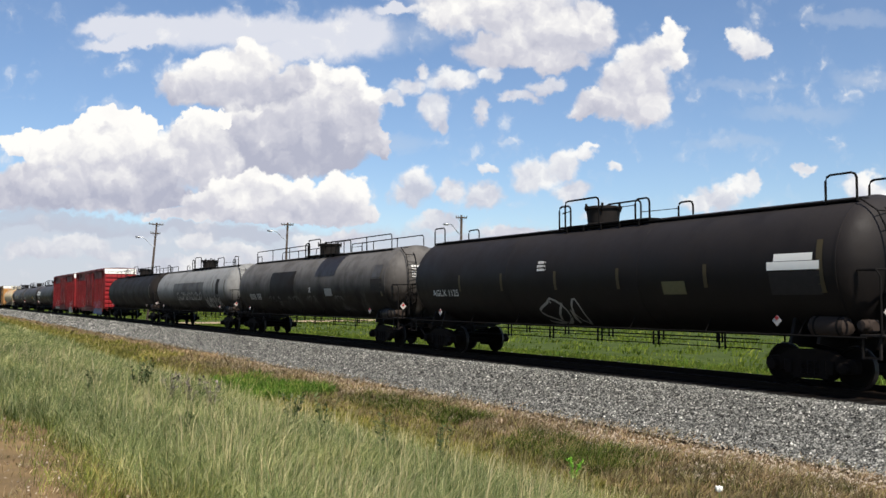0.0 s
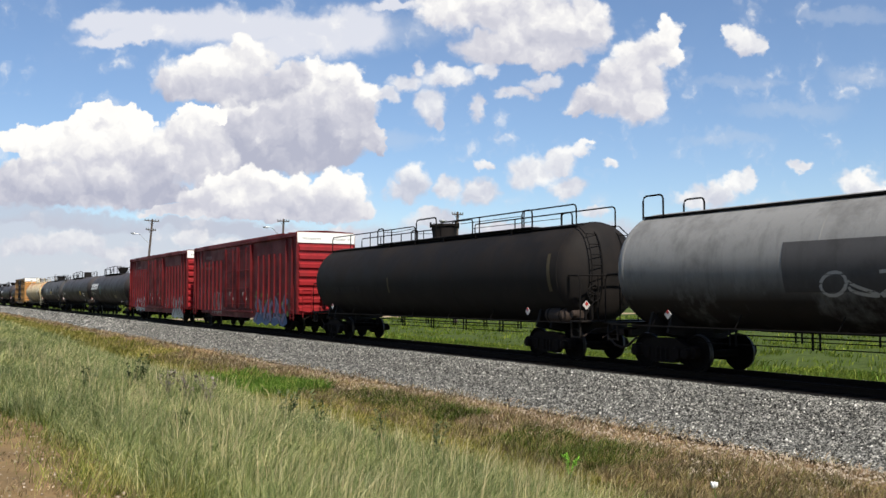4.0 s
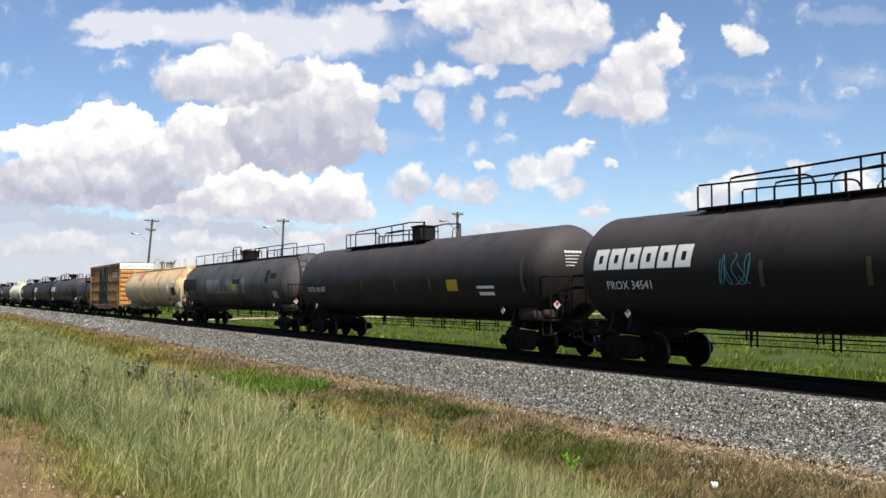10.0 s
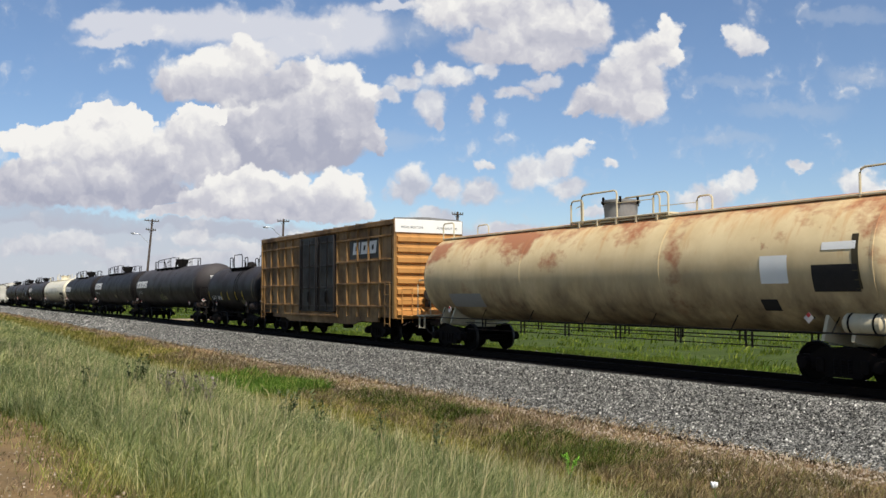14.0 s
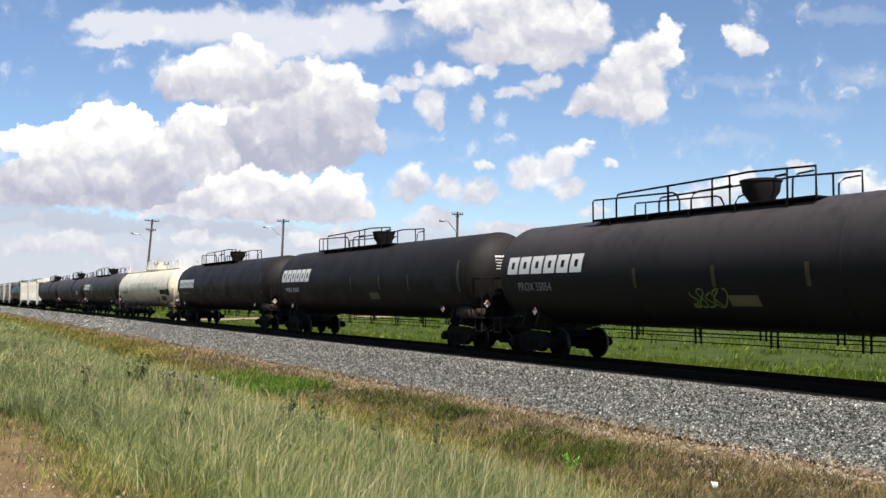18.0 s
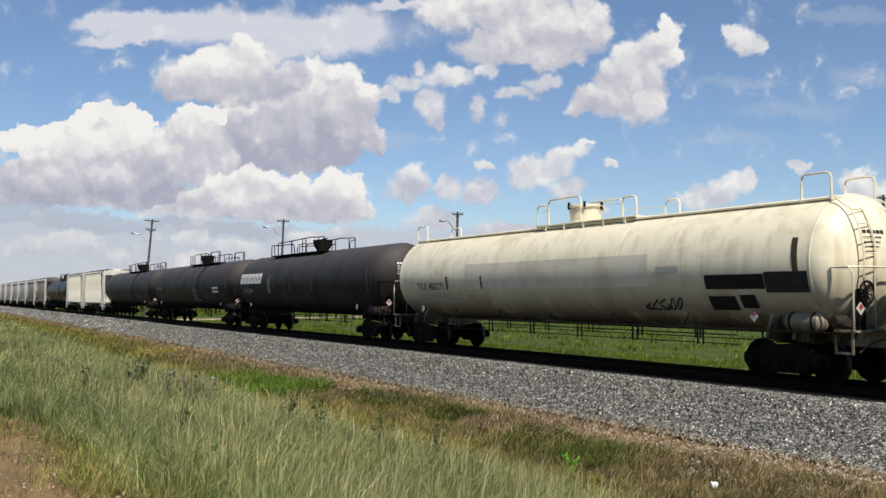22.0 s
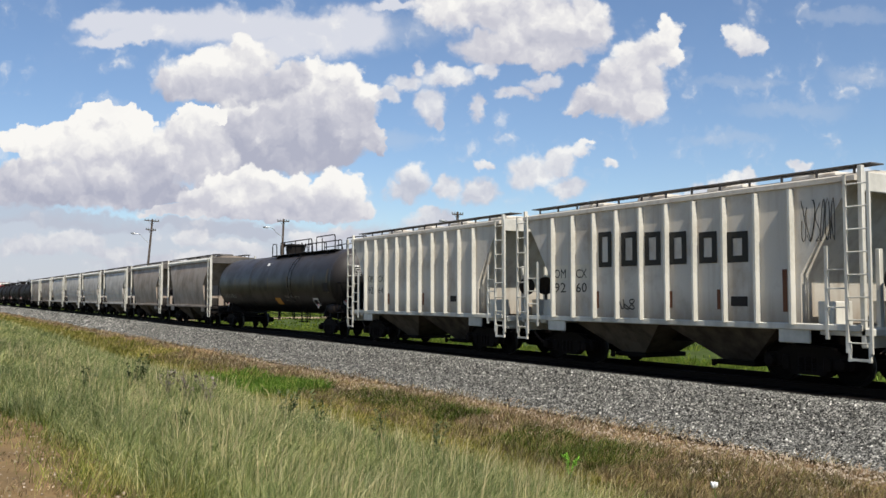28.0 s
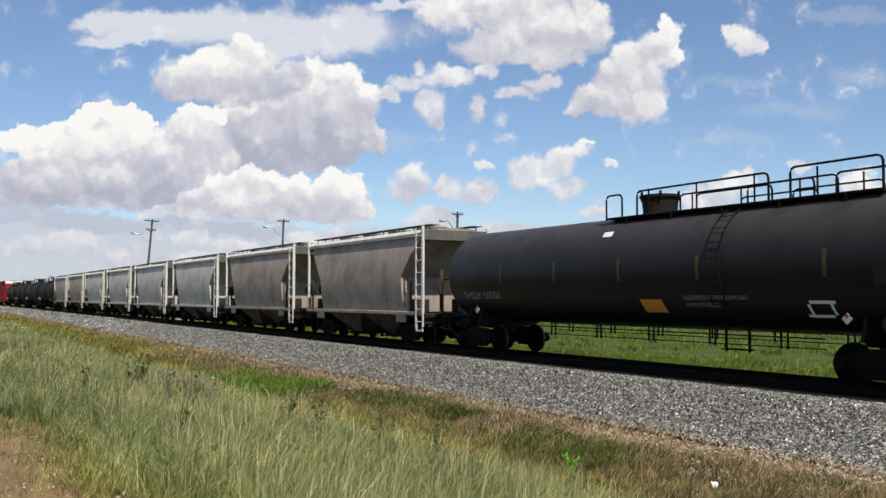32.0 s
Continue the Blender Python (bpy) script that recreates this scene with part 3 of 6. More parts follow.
def couplers(car, half):
    for sg in (-1, 1):
        s = Shape().box((sg * (half - 0.42), 0, 0.86), (0.85, 0.2, 0.2), 0.03).box((sg * (half - 0.08), 0.03, 0.86), (0.26, 0.34, 0.3), 0.05)
        s.tube([(sg * (half - 0.7), -0.28, 0.75), (sg * (half - 0.35), -0.3, 0.5), (sg * (half - 0.02), -0.28, 0.42)], 0.035)
        s.tube([(sg * (half - 0.75), -0.1, 1.0), (sg * (half - 0.5), -0.9, 0.95), (sg * (half - 0.5), -1.35, 0.75)], 0.018)
        part("coupler", s, M_RUSTY, car)


def rod_rail(car, x0, x1, y, z, n, mat=None):
    """Handrail and pipe hung under the tank's side, on paired posts."""
    s = Shape().tube([(x0, y, z), (x1, y, z)], 0.018)
    s.tube([(x0, y + 0.05, z - 0.22), (x1, y + 0.05, z - 0.22)], 0.014)
    for k in range(n):
        x = x0 + (x1 - x0) * (k + 0.5) / n
        for d in (-0.09, 0.09):
            s.box((x + d, y, z - 0.06), (0.035, 0.035, 0.4))
    part("side_rail", s, mat or M_RODS, car)


def panel(car, q, mat, label=""):
    """A painted or pasted rectangle on the side."""
    part("panel", decal([(*q, 0.0)], car[1]), mat, car[0], label)


def strips(car, us, v0, v1, mat=None):
    for u in us if isinstance(us, tuple) else (us,):
        part("reflective_strip", decal([(u - 0.06, v0, u + 0.06, v1, 0.0)], car[1]), mat or M_STRIPE, car[0])


def stencil(car, q, body, mat):
    """Readable writing fitted into a rectangle."""
    u0, v0, u1, v1 = q
    place = car[1]
    letters(body, 1.0, mat, car[0], lambda a, b: place(u0 + a * (u1 - u0), v0 + b * (v1 - v0)))


def lines(car, q, n, mat):
    """Unreadable writing as rows of short bars."""
    u0, v0, u1, v1 = q
    rnd = random.Random(int(1000 * abs(u0)))
    h = (v1 - v0) / (n + 0.6 * (n - 1))
    quads = []
    for k in range(n):
        x, y = u0 + rnd.uniform(0, 0.1) * (u1 - u0), v1 - h - k * 1.6 * h
        end = u1 - rnd.uniform(0, 0.2) * (u1 - u0)
        k = 0
        while x < end:
            w = max(h, 0.04) * rnd.uniform(0.4, 0.62)
            quads.append((x, y, min(x + w, end), y + h, 0.0))
            k += 1
            x += w + (0.24 if k % rnd.choice((4, 6, 7)) else 0.8) * max(h, 0.04)
    tagged(part("stencil", decal(quads, car[1], 2), mat, car[0]), kind="stuff")


def block_mark(car, q, k, mat, slant, thick):
    """One plain block shape of an owner's mark: a ring or an open frame."""
    u0, v0, u1, v1 = q
    w, h = u1 - u0, v1 - v0
    t = thick * w
    th = min(0.3 * h, 0.9 * t)
    quads = [(u0, v0, u0 + t, v1, slant), (u0 + t + slant * (h - th), v1 - th, u1 + slant * (h - th), v1, slant)]
    if k % 3 != 1:
        quads += [(u0 + t, v0, u1, v0 + th, slant)]
    else:
        quads += [(u0 + t + slant * 0.4 * h, v0 + 0.4 * h, u1 + slant * 0.4 * h, v0 + 0.4 * h + th, slant)]
    if k % 3 != 2:
        quads += [(u1 - t + slant * (0.4 * h if k % 3 == 1 else th), v0 + (0.4 * h if k % 3 == 1 else th), u1 + slant * (0.4 * h if k % 3 == 1 else th) , v1 - th, slant)]
    part("mark_block", decal(quads, lambda a, b: car[1](a, b) + Vector((0, -0.006, 0)), 4), mat, car[0], "plain block of a painted owner's mark")


def owner_mark(car, q):
    u0, v0, u1, v1 = q
    w = (u1 - u0) / 6
    for k in range(6):
        block_mark(car, (u0 + k * w, v0, u0 + (k + 0.86) * w, v1), 0, M_LETTER, 0.12, 0.36)


def owner_block(car, q):
    u0, v0, u1, v1 = q
    w = (u1 - u0) / 3
    for k in range(3):
        block_mark(car, (u0 + k * w, v0, u0 + (k + 0.85) * w, v1), 0, M_LETTER, 0.2, 0.36)


def mark_block(car, q):
    block_mark(car, q, 0, M_LETBLK, 0.0, 0.28)


def emblem(car, u, v):
    """A round painted crest, without its writing."""
    quads = []
    ring = Shape()
    place = car[1]
    n = 24
    for r0, r1 in ((0.26, 0.36), (0.0, 0.16)):
        vs = []
        for k in range(n):
            g = 2 * math.pi * k / n
            vs += [place(u + r0 * math.cos(g), v + 1.25 * r0 * math.sin(g)), place(u + r1 * math.cos(g), v + 1.25 * r1 * math.sin(g))]
        ring.add(vs, [[2 * k, 2 * k + 1, (2 * k + 3) % (2 * n), (2 * k + 2) % (2 * n)] for k in range(n)])
    part("crest", ring, M_CREST, car[0], "dim grey-green round painted crest")


def graffiti(car, q, mats, seed, label, n):
    """Sprayed lettering without words: looping strokes, and fat bubbles where there are several colours."""
    u0, v0, u1, v1 = q
    rnd = random.Random(seed)
    place = car[1]
    w, h = (u1 - u0) / n, v1 - v0
    for layer, mat in enumerate(mats):
        lift = -0.004 * layer
        for k in range(n):
            s = Shape()
            c0 = u0 + (k + 0.5) * w
            if len(mats) > 1 and layer == 0:
                # fat bubble
                vs, m = [], 18
                for i in range(m):
                    g = 2 * math.pi * i / m
                    r = 1 + 0.22 * math.sin(2 * g + rnd.random() * 6) + 0.12 * math.sin(5 * g + k)
                    vs.append(place(c0 + 0.56 * w * r * math.cos(g), v0 + h * (0.46 + 0.44 * r * math.sin(g))) + Vector((0, lift, 0)))
                s.add(vs, [list(range(m))])
                part("graffiti", s, mat, car[0], label)
                continue
            pts, m = [], 14
            ph, fx, fy = rnd.uniform(0, 6), rnd.choice((1, 2, 1.5)), rnd.choice((1, 2, 3))
            for i in range(m):
                g = i / (m - 1)
                pts.append((c0 + 0.48 * w * math.sin(fx * 2 * math.pi * g + ph), v0 + h * (0.5 + 0.47 * math.cos(fy * math.pi * g + 0.4 * ph))))
            wd = min(0.16 * w, 0.07 if len(mats) == 1 else 0.11) * (1.6 if layer == 2 else 1.0)
            vs = []
            for i, (a, b) in enumerate(pts):
                a2, b2 = pts[min(i + 1, m - 1)]
                a1, b1 = pts[max(i - 1, 0)]
                L = math.hypot(a2 - a1, b2 - b1) or 1
                nx, ny = -(b2 - b1) / L * wd / 2, (a2 - a1) / L * wd / 2
                vs += [place(a + nx, b + ny) + Vector((0, lift, 0)), place(a - nx, b - ny) + Vector((0, lift, 0))]
            s.add(vs, [[2 * i, 2 * i + 1, 2 * i + 3, 2 * i + 2] for i in range(m - 1)])
            part("graffiti", s, mat, car[0], label)


def stroke(pts, wd, place, lift):
    """A flat ribbon of paint of width wd along pts, with mitred joints and square ends."""
    vs, m = [], len(pts)
    for i, (a, b) in enumerate(pts):
        a1, b1 = pts[max(i - 1, 0)]
        a2, b2 = pts[min(i + 1, m - 1)]
        ln = math.hypot(a2 - a1, b2 - b1) or 1
        nx, ny = -(b2 - b1) / ln * wd / 2, (a2 - a1) / ln * wd / 2
        if i in (0, m - 1):
            e = (wd * 0.3 if i else -wd * 0.3) / ln
            a, b = a + (a2 - a1) * e, b + (b2 - b1) * e
        vs += [place(a + nx, b + ny) + Vector((0, lift, 0)), place(a - nx, b - ny) + Vector((0, lift, 0))]
    return Shape().add(vs, [[2 * i, 2 * i + 1, 2 * i + 3, 2 * i + 2] for i in range(m - 1)])


def piece(car, q, n, seed, fill, low, halo, label):
    """A large sprayed piece: dark-edged fat strokes that lean together, a second colour dripping along the foot, spots above."""
    u0, v0, u1, v1 = q
    rnd = random.Random(seed)
    place = car[1]
    w, h = (u1 - u0) / n, v1 - v0
    if halo:
        s = Shape()
        for k in range(8 * n):
            r = rnd.uniform(0.05, 0.15)
            c = (rnd.uniform(u0 - 0.15, u1 + 0.15), v0 + h * rnd.uniform(0.45, 1.08) if k % 4 else v0 + h * rnd.uniform(0.05, 0.4))
            s.add([place(c[0] + r * math.cos(g), c[1] + r * math.sin(g)) + Vector((0, -0.001 - 0.0004 * (k % 3), 0)) for g in [0.7 * i for i in range(9)]], [list(range(9))])
        part("graffiti", s, halo, car[0], "olive green sprayed spots")
    base = [(u0 - 0.1, v0 + 0.05 * h)]
    m = 4 * n
    for i in range(m + 1):
        base.append((u0 + (u1 - u0) * i / m, v0 + h * (rnd.uniform(0.22, 0.5) if i % 2 else rnd.uniform(0.1, 0.26))))
    base += [(u1 + 0.1, v0 + 0.06 * h)]
    foot = [(a, v0 - 0.06 * h + 0.05 * h * math.sin(5 * a)) for a, _ in base]
    s = Shape().add([p for a, b in zip(base, foot) for p in (place(*a) + Vector((0, -0.003, 0)), place(*b) + Vector((0, -0.003, 0)))], [[2 * i, 2 * i + 1, 2 * i + 3, 2 * i + 2] for i in range(len(base) - 1)])
    part("graffiti", s, low, car[0], label)
    forms = (((0.05, 0.35), (0.3, 0.9), (0.6, 0.55), (0.35, 0.2), (0.8, 0.05)), ((0.95, 0.8), (0.5, 1.0), (0.3, 0.6), (0.7, 0.35), (0.3, 0.02)),
             ((0.1, 0.75), (0.4, 0.2), (0.6, 0.85), (0.9, 0.4)), ((0.0, 0.1), (0.25, 0.6), (0.7, 0.95), (0.9, 0.5), (0.55, 0.15)), ((0.2, 0.0), (0.1, 0.5), (0.45, 0.8), (0.8, 0.6), (0.95, 1.0)))
    for k in range(n):
        form = forms[(k + seed) % 5]
        tilt = rnd.uniform(-0.08, 0.12)
        pts = [(u0 + k * w + w * (0.5 + 1.1 * (a - 0.5)) + tilt * b * h, v0 + h * (0.10 + 0.8 * b)) for a, b in form]
        wd = 0.34 * w
        part("graffiti", stroke(pts, wd + 0.12, place, -0.005 - 0.0006 * k), M_LETBLK, car[0], "dark sprayed outline")
        part("graffiti", stroke(pts, wd, place, -0.011 - 0.0006 * k), fill, car[0], label)
        hi = [(a - 0.06, b + 0.05) for a, b in pts[1:3]]
        part("graffiti", stroke(hi, 0.05, place, -0.016 - 0.0006 * k), M_LETGREY, car[0], "pale sprayed highlight")


def tank_car(label, L, R, zc, mat, style="procor", dome="bowl", dome_x=-0.45, mark=None, seed=1, group="tank cars", plat=(-5.85, 2.2), coupled=None, extras=(), walk_rail=False, sill=None, strip=True, heads=False):
    """A tank car. L: length over the heads. style: procor, plain, walkway, short."""
    rnd = random.Random(seed)
    car = tagged(new("tank_car"), label, "tank car", group)
    hl = L / 2
    half = (coupled or L + 1.5) / 2
    hd = R * 0.5
    # shell with elliptical heads
    prof = [(-hl + hd * (1 - math.cos(a)), R * math.sin(a)) for a in [0.02 + i * (math.pi / 2 - 0.02) / 9 for i in range(10)]]
    prof += [(-hl + hd + (L - 2 * hd) * k / 8, R) for k in range(1, 8)]
    prof += [(-a, r) for a, r in prof[9::-1]]
    shell = part("tank_shell", Shape().lathe(prof, "x", (0, 0, zc), 48), mat, car)
    for x in (-0.5, -0.17, 0.17, 0.5):
        xx = x * (L - 2 * hd)
        part("weld_band", Shape().lathe([(xx - 0.035, R - 0.01), (xx - 0.03, R + 0.006), (xx + 0.03, R + 0.006), (xx + 0.035, R - 0.01)], "x", (0, 0, zc), 48), mat, car)
    # stub sills, saddles, trucks and couplers
    tx = hl - 1.75
    for sg in (-1, 1):
        s = Shape().box((sg * (tx + 0.55), 0, 0.98), (3.0, 0.56, 0.36), 0.03)
        part("stub_sill", s, sill or M_BLACK2, car)
        s = Shape()
        for d in (-0.35, 0.35):
            out = [(-1.25, 0.95), (-0.3, 0.78), (0.3, 0.78), (1.25, 0.95), (1.3, 1.25)]
            n = 9
            arc = [(R * math.sin(a), zc - R * math.cos(a)) for a in [1.0 - 2.0 * i / n for i in range(n + 1)]]
            s.prism(out + [p for p in arc if abs(p[0]) < 1.28], "x", sg * tx + d - 0.04, sg * tx + d + 0.04)
        part("saddle", s, sill or M_BLACK2, car)
        truck_parts(car, sg * tx)
        # end platform, its handrail and steps
        xe = sg * (half - 0.62)
        s = Shape().box((xe - sg * 0.2, 0, 1.16), (0.55, 2.7, 0.05), 0.01)
        for y in (-1.3, 1.3):
            s.box((xe - sg * 0.25, y, 0.72), (0.42, 0.04, 0.04)).box((xe - sg * 0.06, y, 0.94), (0.04, 0.05, 0.5)).box((xe - sg * 0.44, y, 0.94), (0.04, 0.05, 0.5))
        part("end_platform", s, sill or M_BLACK2, car)
        s = Shape()
        for y in (-1.34, 1.34):
            s.tube([(xe, y, 1.15), (xe, y, zc - 0.25), (xe - sg * 0.08, y, zc - 0.12), (xe - sg * 0.5, y, zc - 0.1)], 0.022)
        s.tube([(xe - sg * 0.5, -1.36, zc - 0.1), (xe - sg * 0.1, -1.34, zc - 0.1), (xe + sg * 0.08, -1.1, zc - 0.1), (xe + sg * 0.1, 0, zc - 0.1), (xe + sg * 0.08, 1.1, zc - 0.1), (xe - sg * 0.1, 1.34, zc - 0.1), (xe - sg * 0.5, 1.36, zc - 0.1)], 0.024)
        for y in (-0.75, 0.75):
            s.tube([(xe + sg * 0.08, y, 1.15), (xe + sg * 0.08, y, zc - 0.1)], 0.018)
        part("end_handrail", s, sill or M_RODS, car)
    couplers(car, half)
    hx, hy, hz = half - 0.72, -0.75, 1.95
    s = Shape().tube([(hx, hy + 0.24 * math.cos(0.5236 * k), hz + 0.24 * math.sin(0.5236 * k)) for k in range(13)], 0.022, 6)
    for k in range(4):
        g = 0.4 + 0.785 * k
        s.tube([(hx, hy - 0.24 * math.cos(g), hz - 0.24 * math.sin(g)), (hx, hy + 0.24 * math.cos(g), hz + 0.24 * math.sin(g))], 0.014, 5)
    s.box((hx - 0.12, hy, hz - 0.12), (0.16, 0.24, 0.42), 0.04).box((hx - 0.12, hy, hz - 0.5), (0.12, 0.1, 0.6), 0.02)
    part("hand_brake", s, M_RODS, car)
    pale = sill or {M_GREY: M_GREY2, M_GREY2: M_GREY2, M_DGREY: M_GREY}.get(mat, M_RUSTY)
    s = Shape().lathe([(-0.50, 0.02), (-0.47, 0.14), (-0.40, 0.21), (0.40, 0.21), (0.47, 0.14), (0.50, 0.02)], "x", (half - 1.95, -1.08, 1.32), 14)
    tank = part("air_reservoir", s, pale, car)
    for x in (-0.28, 0.28):
        part("strap", Shape().lathe([(x - 0.025, 0.2), (x - 0.02, 0.222), (x + 0.02, 0.222), (x + 0.025, 0.2)], "x", (half - 1.95, -1.08, 1.32), 14).box((half - 1.95 + x, -0.85, 1.14), (0.06, 0.5, 0.06)), M_RODS, tank)
    part("brake_valve", Shape().box((half - 1.15, -0.95, 1.34), (0.28, 0.3, 0.26), 0.04).lathe([(-0.16, 0.02), (-0.15, 0.1), (0.12, 0.12), (0.13, 0.02)], "y", (half - 1.15, -1.08, 1.36), 10), M_RUSTY, car)
    part("brake_chain", Shape().tube([(half - 0.75, -0.72, 1.9), (half - 0.9, -0.6, 1.45), (half - 1.2, -0.5, 1.0)], 0.02, 5).tube([(half - 0.72, -0.78, 1.7), (half - 0.66, -1.1, 1.35), (half - 0.8, -1.25, 1.0)], 0.018, 5), M_RODS, car)
    s = Shape().box((half - 0.62, -1.12, 1.62), (0.02, 0.19, 0.19), 0, Matrix.Rotation(radians(45), 3, "X"))
    s.cur = 1
    s.box((half - 0.605, -1.12, 1.66), (0.01, 0.09, 0.09), 0, Matrix.Rotation(radians(45), 3, "X"))
    s.cur = 2
    s.box((half - 0.66, -1.12, 1.4), (0.05, 0.05, 0.5))
    part("placard", s, [M_PLACARD, M_PLACRED, M_RODS], car, "white and red diamond hazard placard")
    # rails and pipes below the belly
    rod_rail(car, -tx + 1.25, tx - 1.25, -1.15, zc - R - 0.06, 6 if L > 14 else 3, sill and M_RUSTY)
    rod_rail(car, -tx + 1.25, tx - 1.25, 1.15, zc - R - 0.06, 6 if L > 14 else 3, sill and M_RUSTY)
    if style in ("plain", "lpg", "lpg_short", "short"):
        s = Shape()
        xs = dome_x + (3.3 if style[:3] == "lpg" else 1.4)
        for x in (-0.35, 0.35):
            s.box((x + xs, -0.75, zc - R - 0.1), (0.05, 0.05, 0.75))
        s.box((xs, -0.75, zc - R - 0.42), (0.75, 0.3, 0.03))
        part("bottom_step", s, M_RODS, car)
    # top fittings
    zt = zc + R
    hm = M_BLACK2 if not sill else M_GREY2 if sill is M_CREAM2 else sill
    if dome == "bowl":
        s = Shape().lathe([(-0.04, 0.28), (0.10, 0.30), (0.30, 0.44), (0.52, 0.47), (0.54, 0.5), (0.59, 0.5), (0.61, 0.42), (0.62, 0.02)], "z", (dome_x, 0, zt - 0.02), 22)
        s.tube([(dome_x + 0.5, -0.1, zt + 0.60), (dome_x + 0.85, -0.1, zt + 0.62)], 0.03)
        part("valve_housing", s, hm, car)
    elif dome == "low":
        s = Shape().lathe([(-0.06, 0.42), (0.05, 0.42), (0.07, 0.26), (0.24, 0.25), (0.32, 0.18), (0.35, 0.02)], "z", (dome_x, 0, zt - 0.02), 20)
        s.box((dome_x + 0.55, 0, zt + 0.08), (0.24, 0.24, 0.26), 0.04).tube([(dome_x - 0.5, -0.2, zt), (dome_x - 0.5, -0.2, zt + 0.3)], 0.06)
        part("valve_housing", s, hm, car)
    elif dome == "box":
        s = Shape().box((dome_x, 0, zt + 0.26), (0.72, 0.72, 0.56), 0.05).box((dome_x, 0, zt + 0.56), (0.8, 0.8, 0.07), 0.02).box((dome_x, 0, zt - 0.02), (0.7, 0.7, 0.2), 0.05)
        part("valve_housing", s, hm, car)
    else:
        s = Shape().lathe([(-0.06, 0.5), (0.04, 0.5), (0.06, 0.46), (0.46, 0.5), (0.48, 0.56), (0.54, 0.56), (0.56, 0.5), (0.57, 0.02)], "z", (dome_x, 0, zt - 0.02), 22)
        h = part("valve_housing", s, hm, car)
        for k in range(6):
            g = k * math.pi / 3 + 0.3
            part("clamp", Shape().box((dome_x + 0.56 * math.cos(g), 0.56 * math.sin(g), zt + 0.5), (0.06, 0.06, 0.22), 0.01), M_RODS, h)
    rm = M_RODS if not sill else sill
    p0, p1 = plat
    for y in (-0.62, 0.62):
        s = Shape().box(((p0 + p1) / 2, y, zt - 0.06), (p1 - p0, 0.42, 0.05), 0.01)
        for k in range(5):
            s.box((p0 + (p1 - p0) * (k + 0.5) / 5, y * 0.95, zt - 0.15), (0.06, 0.5, 0.16))
        part("top_platform", s, rm, car)
    zb, d = zt - 0.12, dome_x
    for y in (-0.8, 0.8):
        s = Shape()
        if style == "procor":
            zh = zt + 0.6
            s.tube([(p0, y, zb), (p0, y, zh - 0.12), (p0 + 0.05, y, zh - 0.08), (p0 + 3.15, y, zh - 0.16), (p0 + 3.3, y, zh - 0.22), (p0 + 3.4, y, zh - 0.4), (p0 + 3.4, y, zb)], 0.026)
            s.tube([(p0 + 0.45, y, zb), (p0 + 0.45, y, zh - 0.1)], 0.022)
            s.tube([(p0 + 1.0, y, zb), (p0 + 1.0, y, zh - 0.14), (p0 + 1.06, y, zh - 0.02), (p0 + 1.2, y, zh), (d - 0.1, y, zh + 0.06), (d + 0.3, y, zh + 0.08), (p1, y, zh), (p1, y, zb)], 0.028)
            s.tube([(p0 + 3.0, y, zb), (p0 + 3.0, y, zh + 0.02)], 0.032)
            s.tube([(p0 + 3.8, y, zb), (p0 + 3.8, y, zt + 0.22), (p0 + 3.9, y, zt + 0.34), (p0 + 4.05, y, zt + 0.38), (d - 0.2, y, zt + 0.42)], 0.024)
            for x in (p0 + 4.5, d - 0.25, d + 1.4):
                s.tube([(x, y, zb), (x, y, zh + 0.03)], 0.024)
            s.tube([(p1 - 0.05, y, zh - 0.1), (p1 - 0.45, y, zh - 0.12), (p1 - 0.6, y, zh - 0.22), (p1 - 0.62, y, zb)], 0.022)
        elif style == "lpg_short":
            n = p1 - p0
            s.tube(hoop(p0, p0 + 0.075 * n, y, zb, zt + 0.56), 0.028)
            s.tube(hoop(p0 + 0.15 * n, p0 + 0.62 * n, y, zb, zt + 0.62), 0.028)
            s.tube(hoop(p0 + 0.42 * n, p0 + 0.86 * n, y, zb, zt + 0.34), 0.024)
            s.tube(hoop(p0 + 0.70 * n, p1, y, zb, zt + 0.64), 0.030)
            s.tube([(p0 + 0.075 * n, y, zt + 0.5), (p0 + 0.15 * n, y, zt + 0.5)], 0.014)
            for f, zz in ((0.37, 0.62), (0.53, 0.62), (0.62, 0.34), (0.72, 0.62), (0.80, 0.34), (0.965, 0.6)):
                s.tube([(p0 + f * n, y, zb), (p0 + f * n, y, zt + zz)], 0.024)
        elif style == "lpg":
            s.tube(hoop(p0, p0 + 0.65, y, zb, zt + 0.58), 0.028)
            s.tube(hoop(p0 + 1.25, p0 + 5.6, y, zb, zt + 0.60), 0.028)
            s.tube(hoop(p0 + 3.4, p0 + 5.7, y, zb, zt + 0.32), 0.024)
            s.tube(hoop(p0 + 6.2, p1, y, zb, zt + 0.64), 0.028)
            s.tube(hoop(p0 + 5.0, p0 + 7.4, y, zb, zt + 0.36), 0.024)
            for x in (p0 + 1.7, p0 + 3.4, p0 + 5.2, p0 + 6.9):
                s.tube([(x, y, zb), (x, y, zt + 0.58)], 0.022)
        else:
            s.tube(hoop(p0, p0 + 0.55, y, zb, zt + 0.58), 0.028)
            s.tube(hoop(d - 0.8, d + 0.75, y, zb, zt + 0.72), 0.028)
            s.tube(hoop(p1 - 0.55, p1, y, zb, zt + 0.5), 0.028)
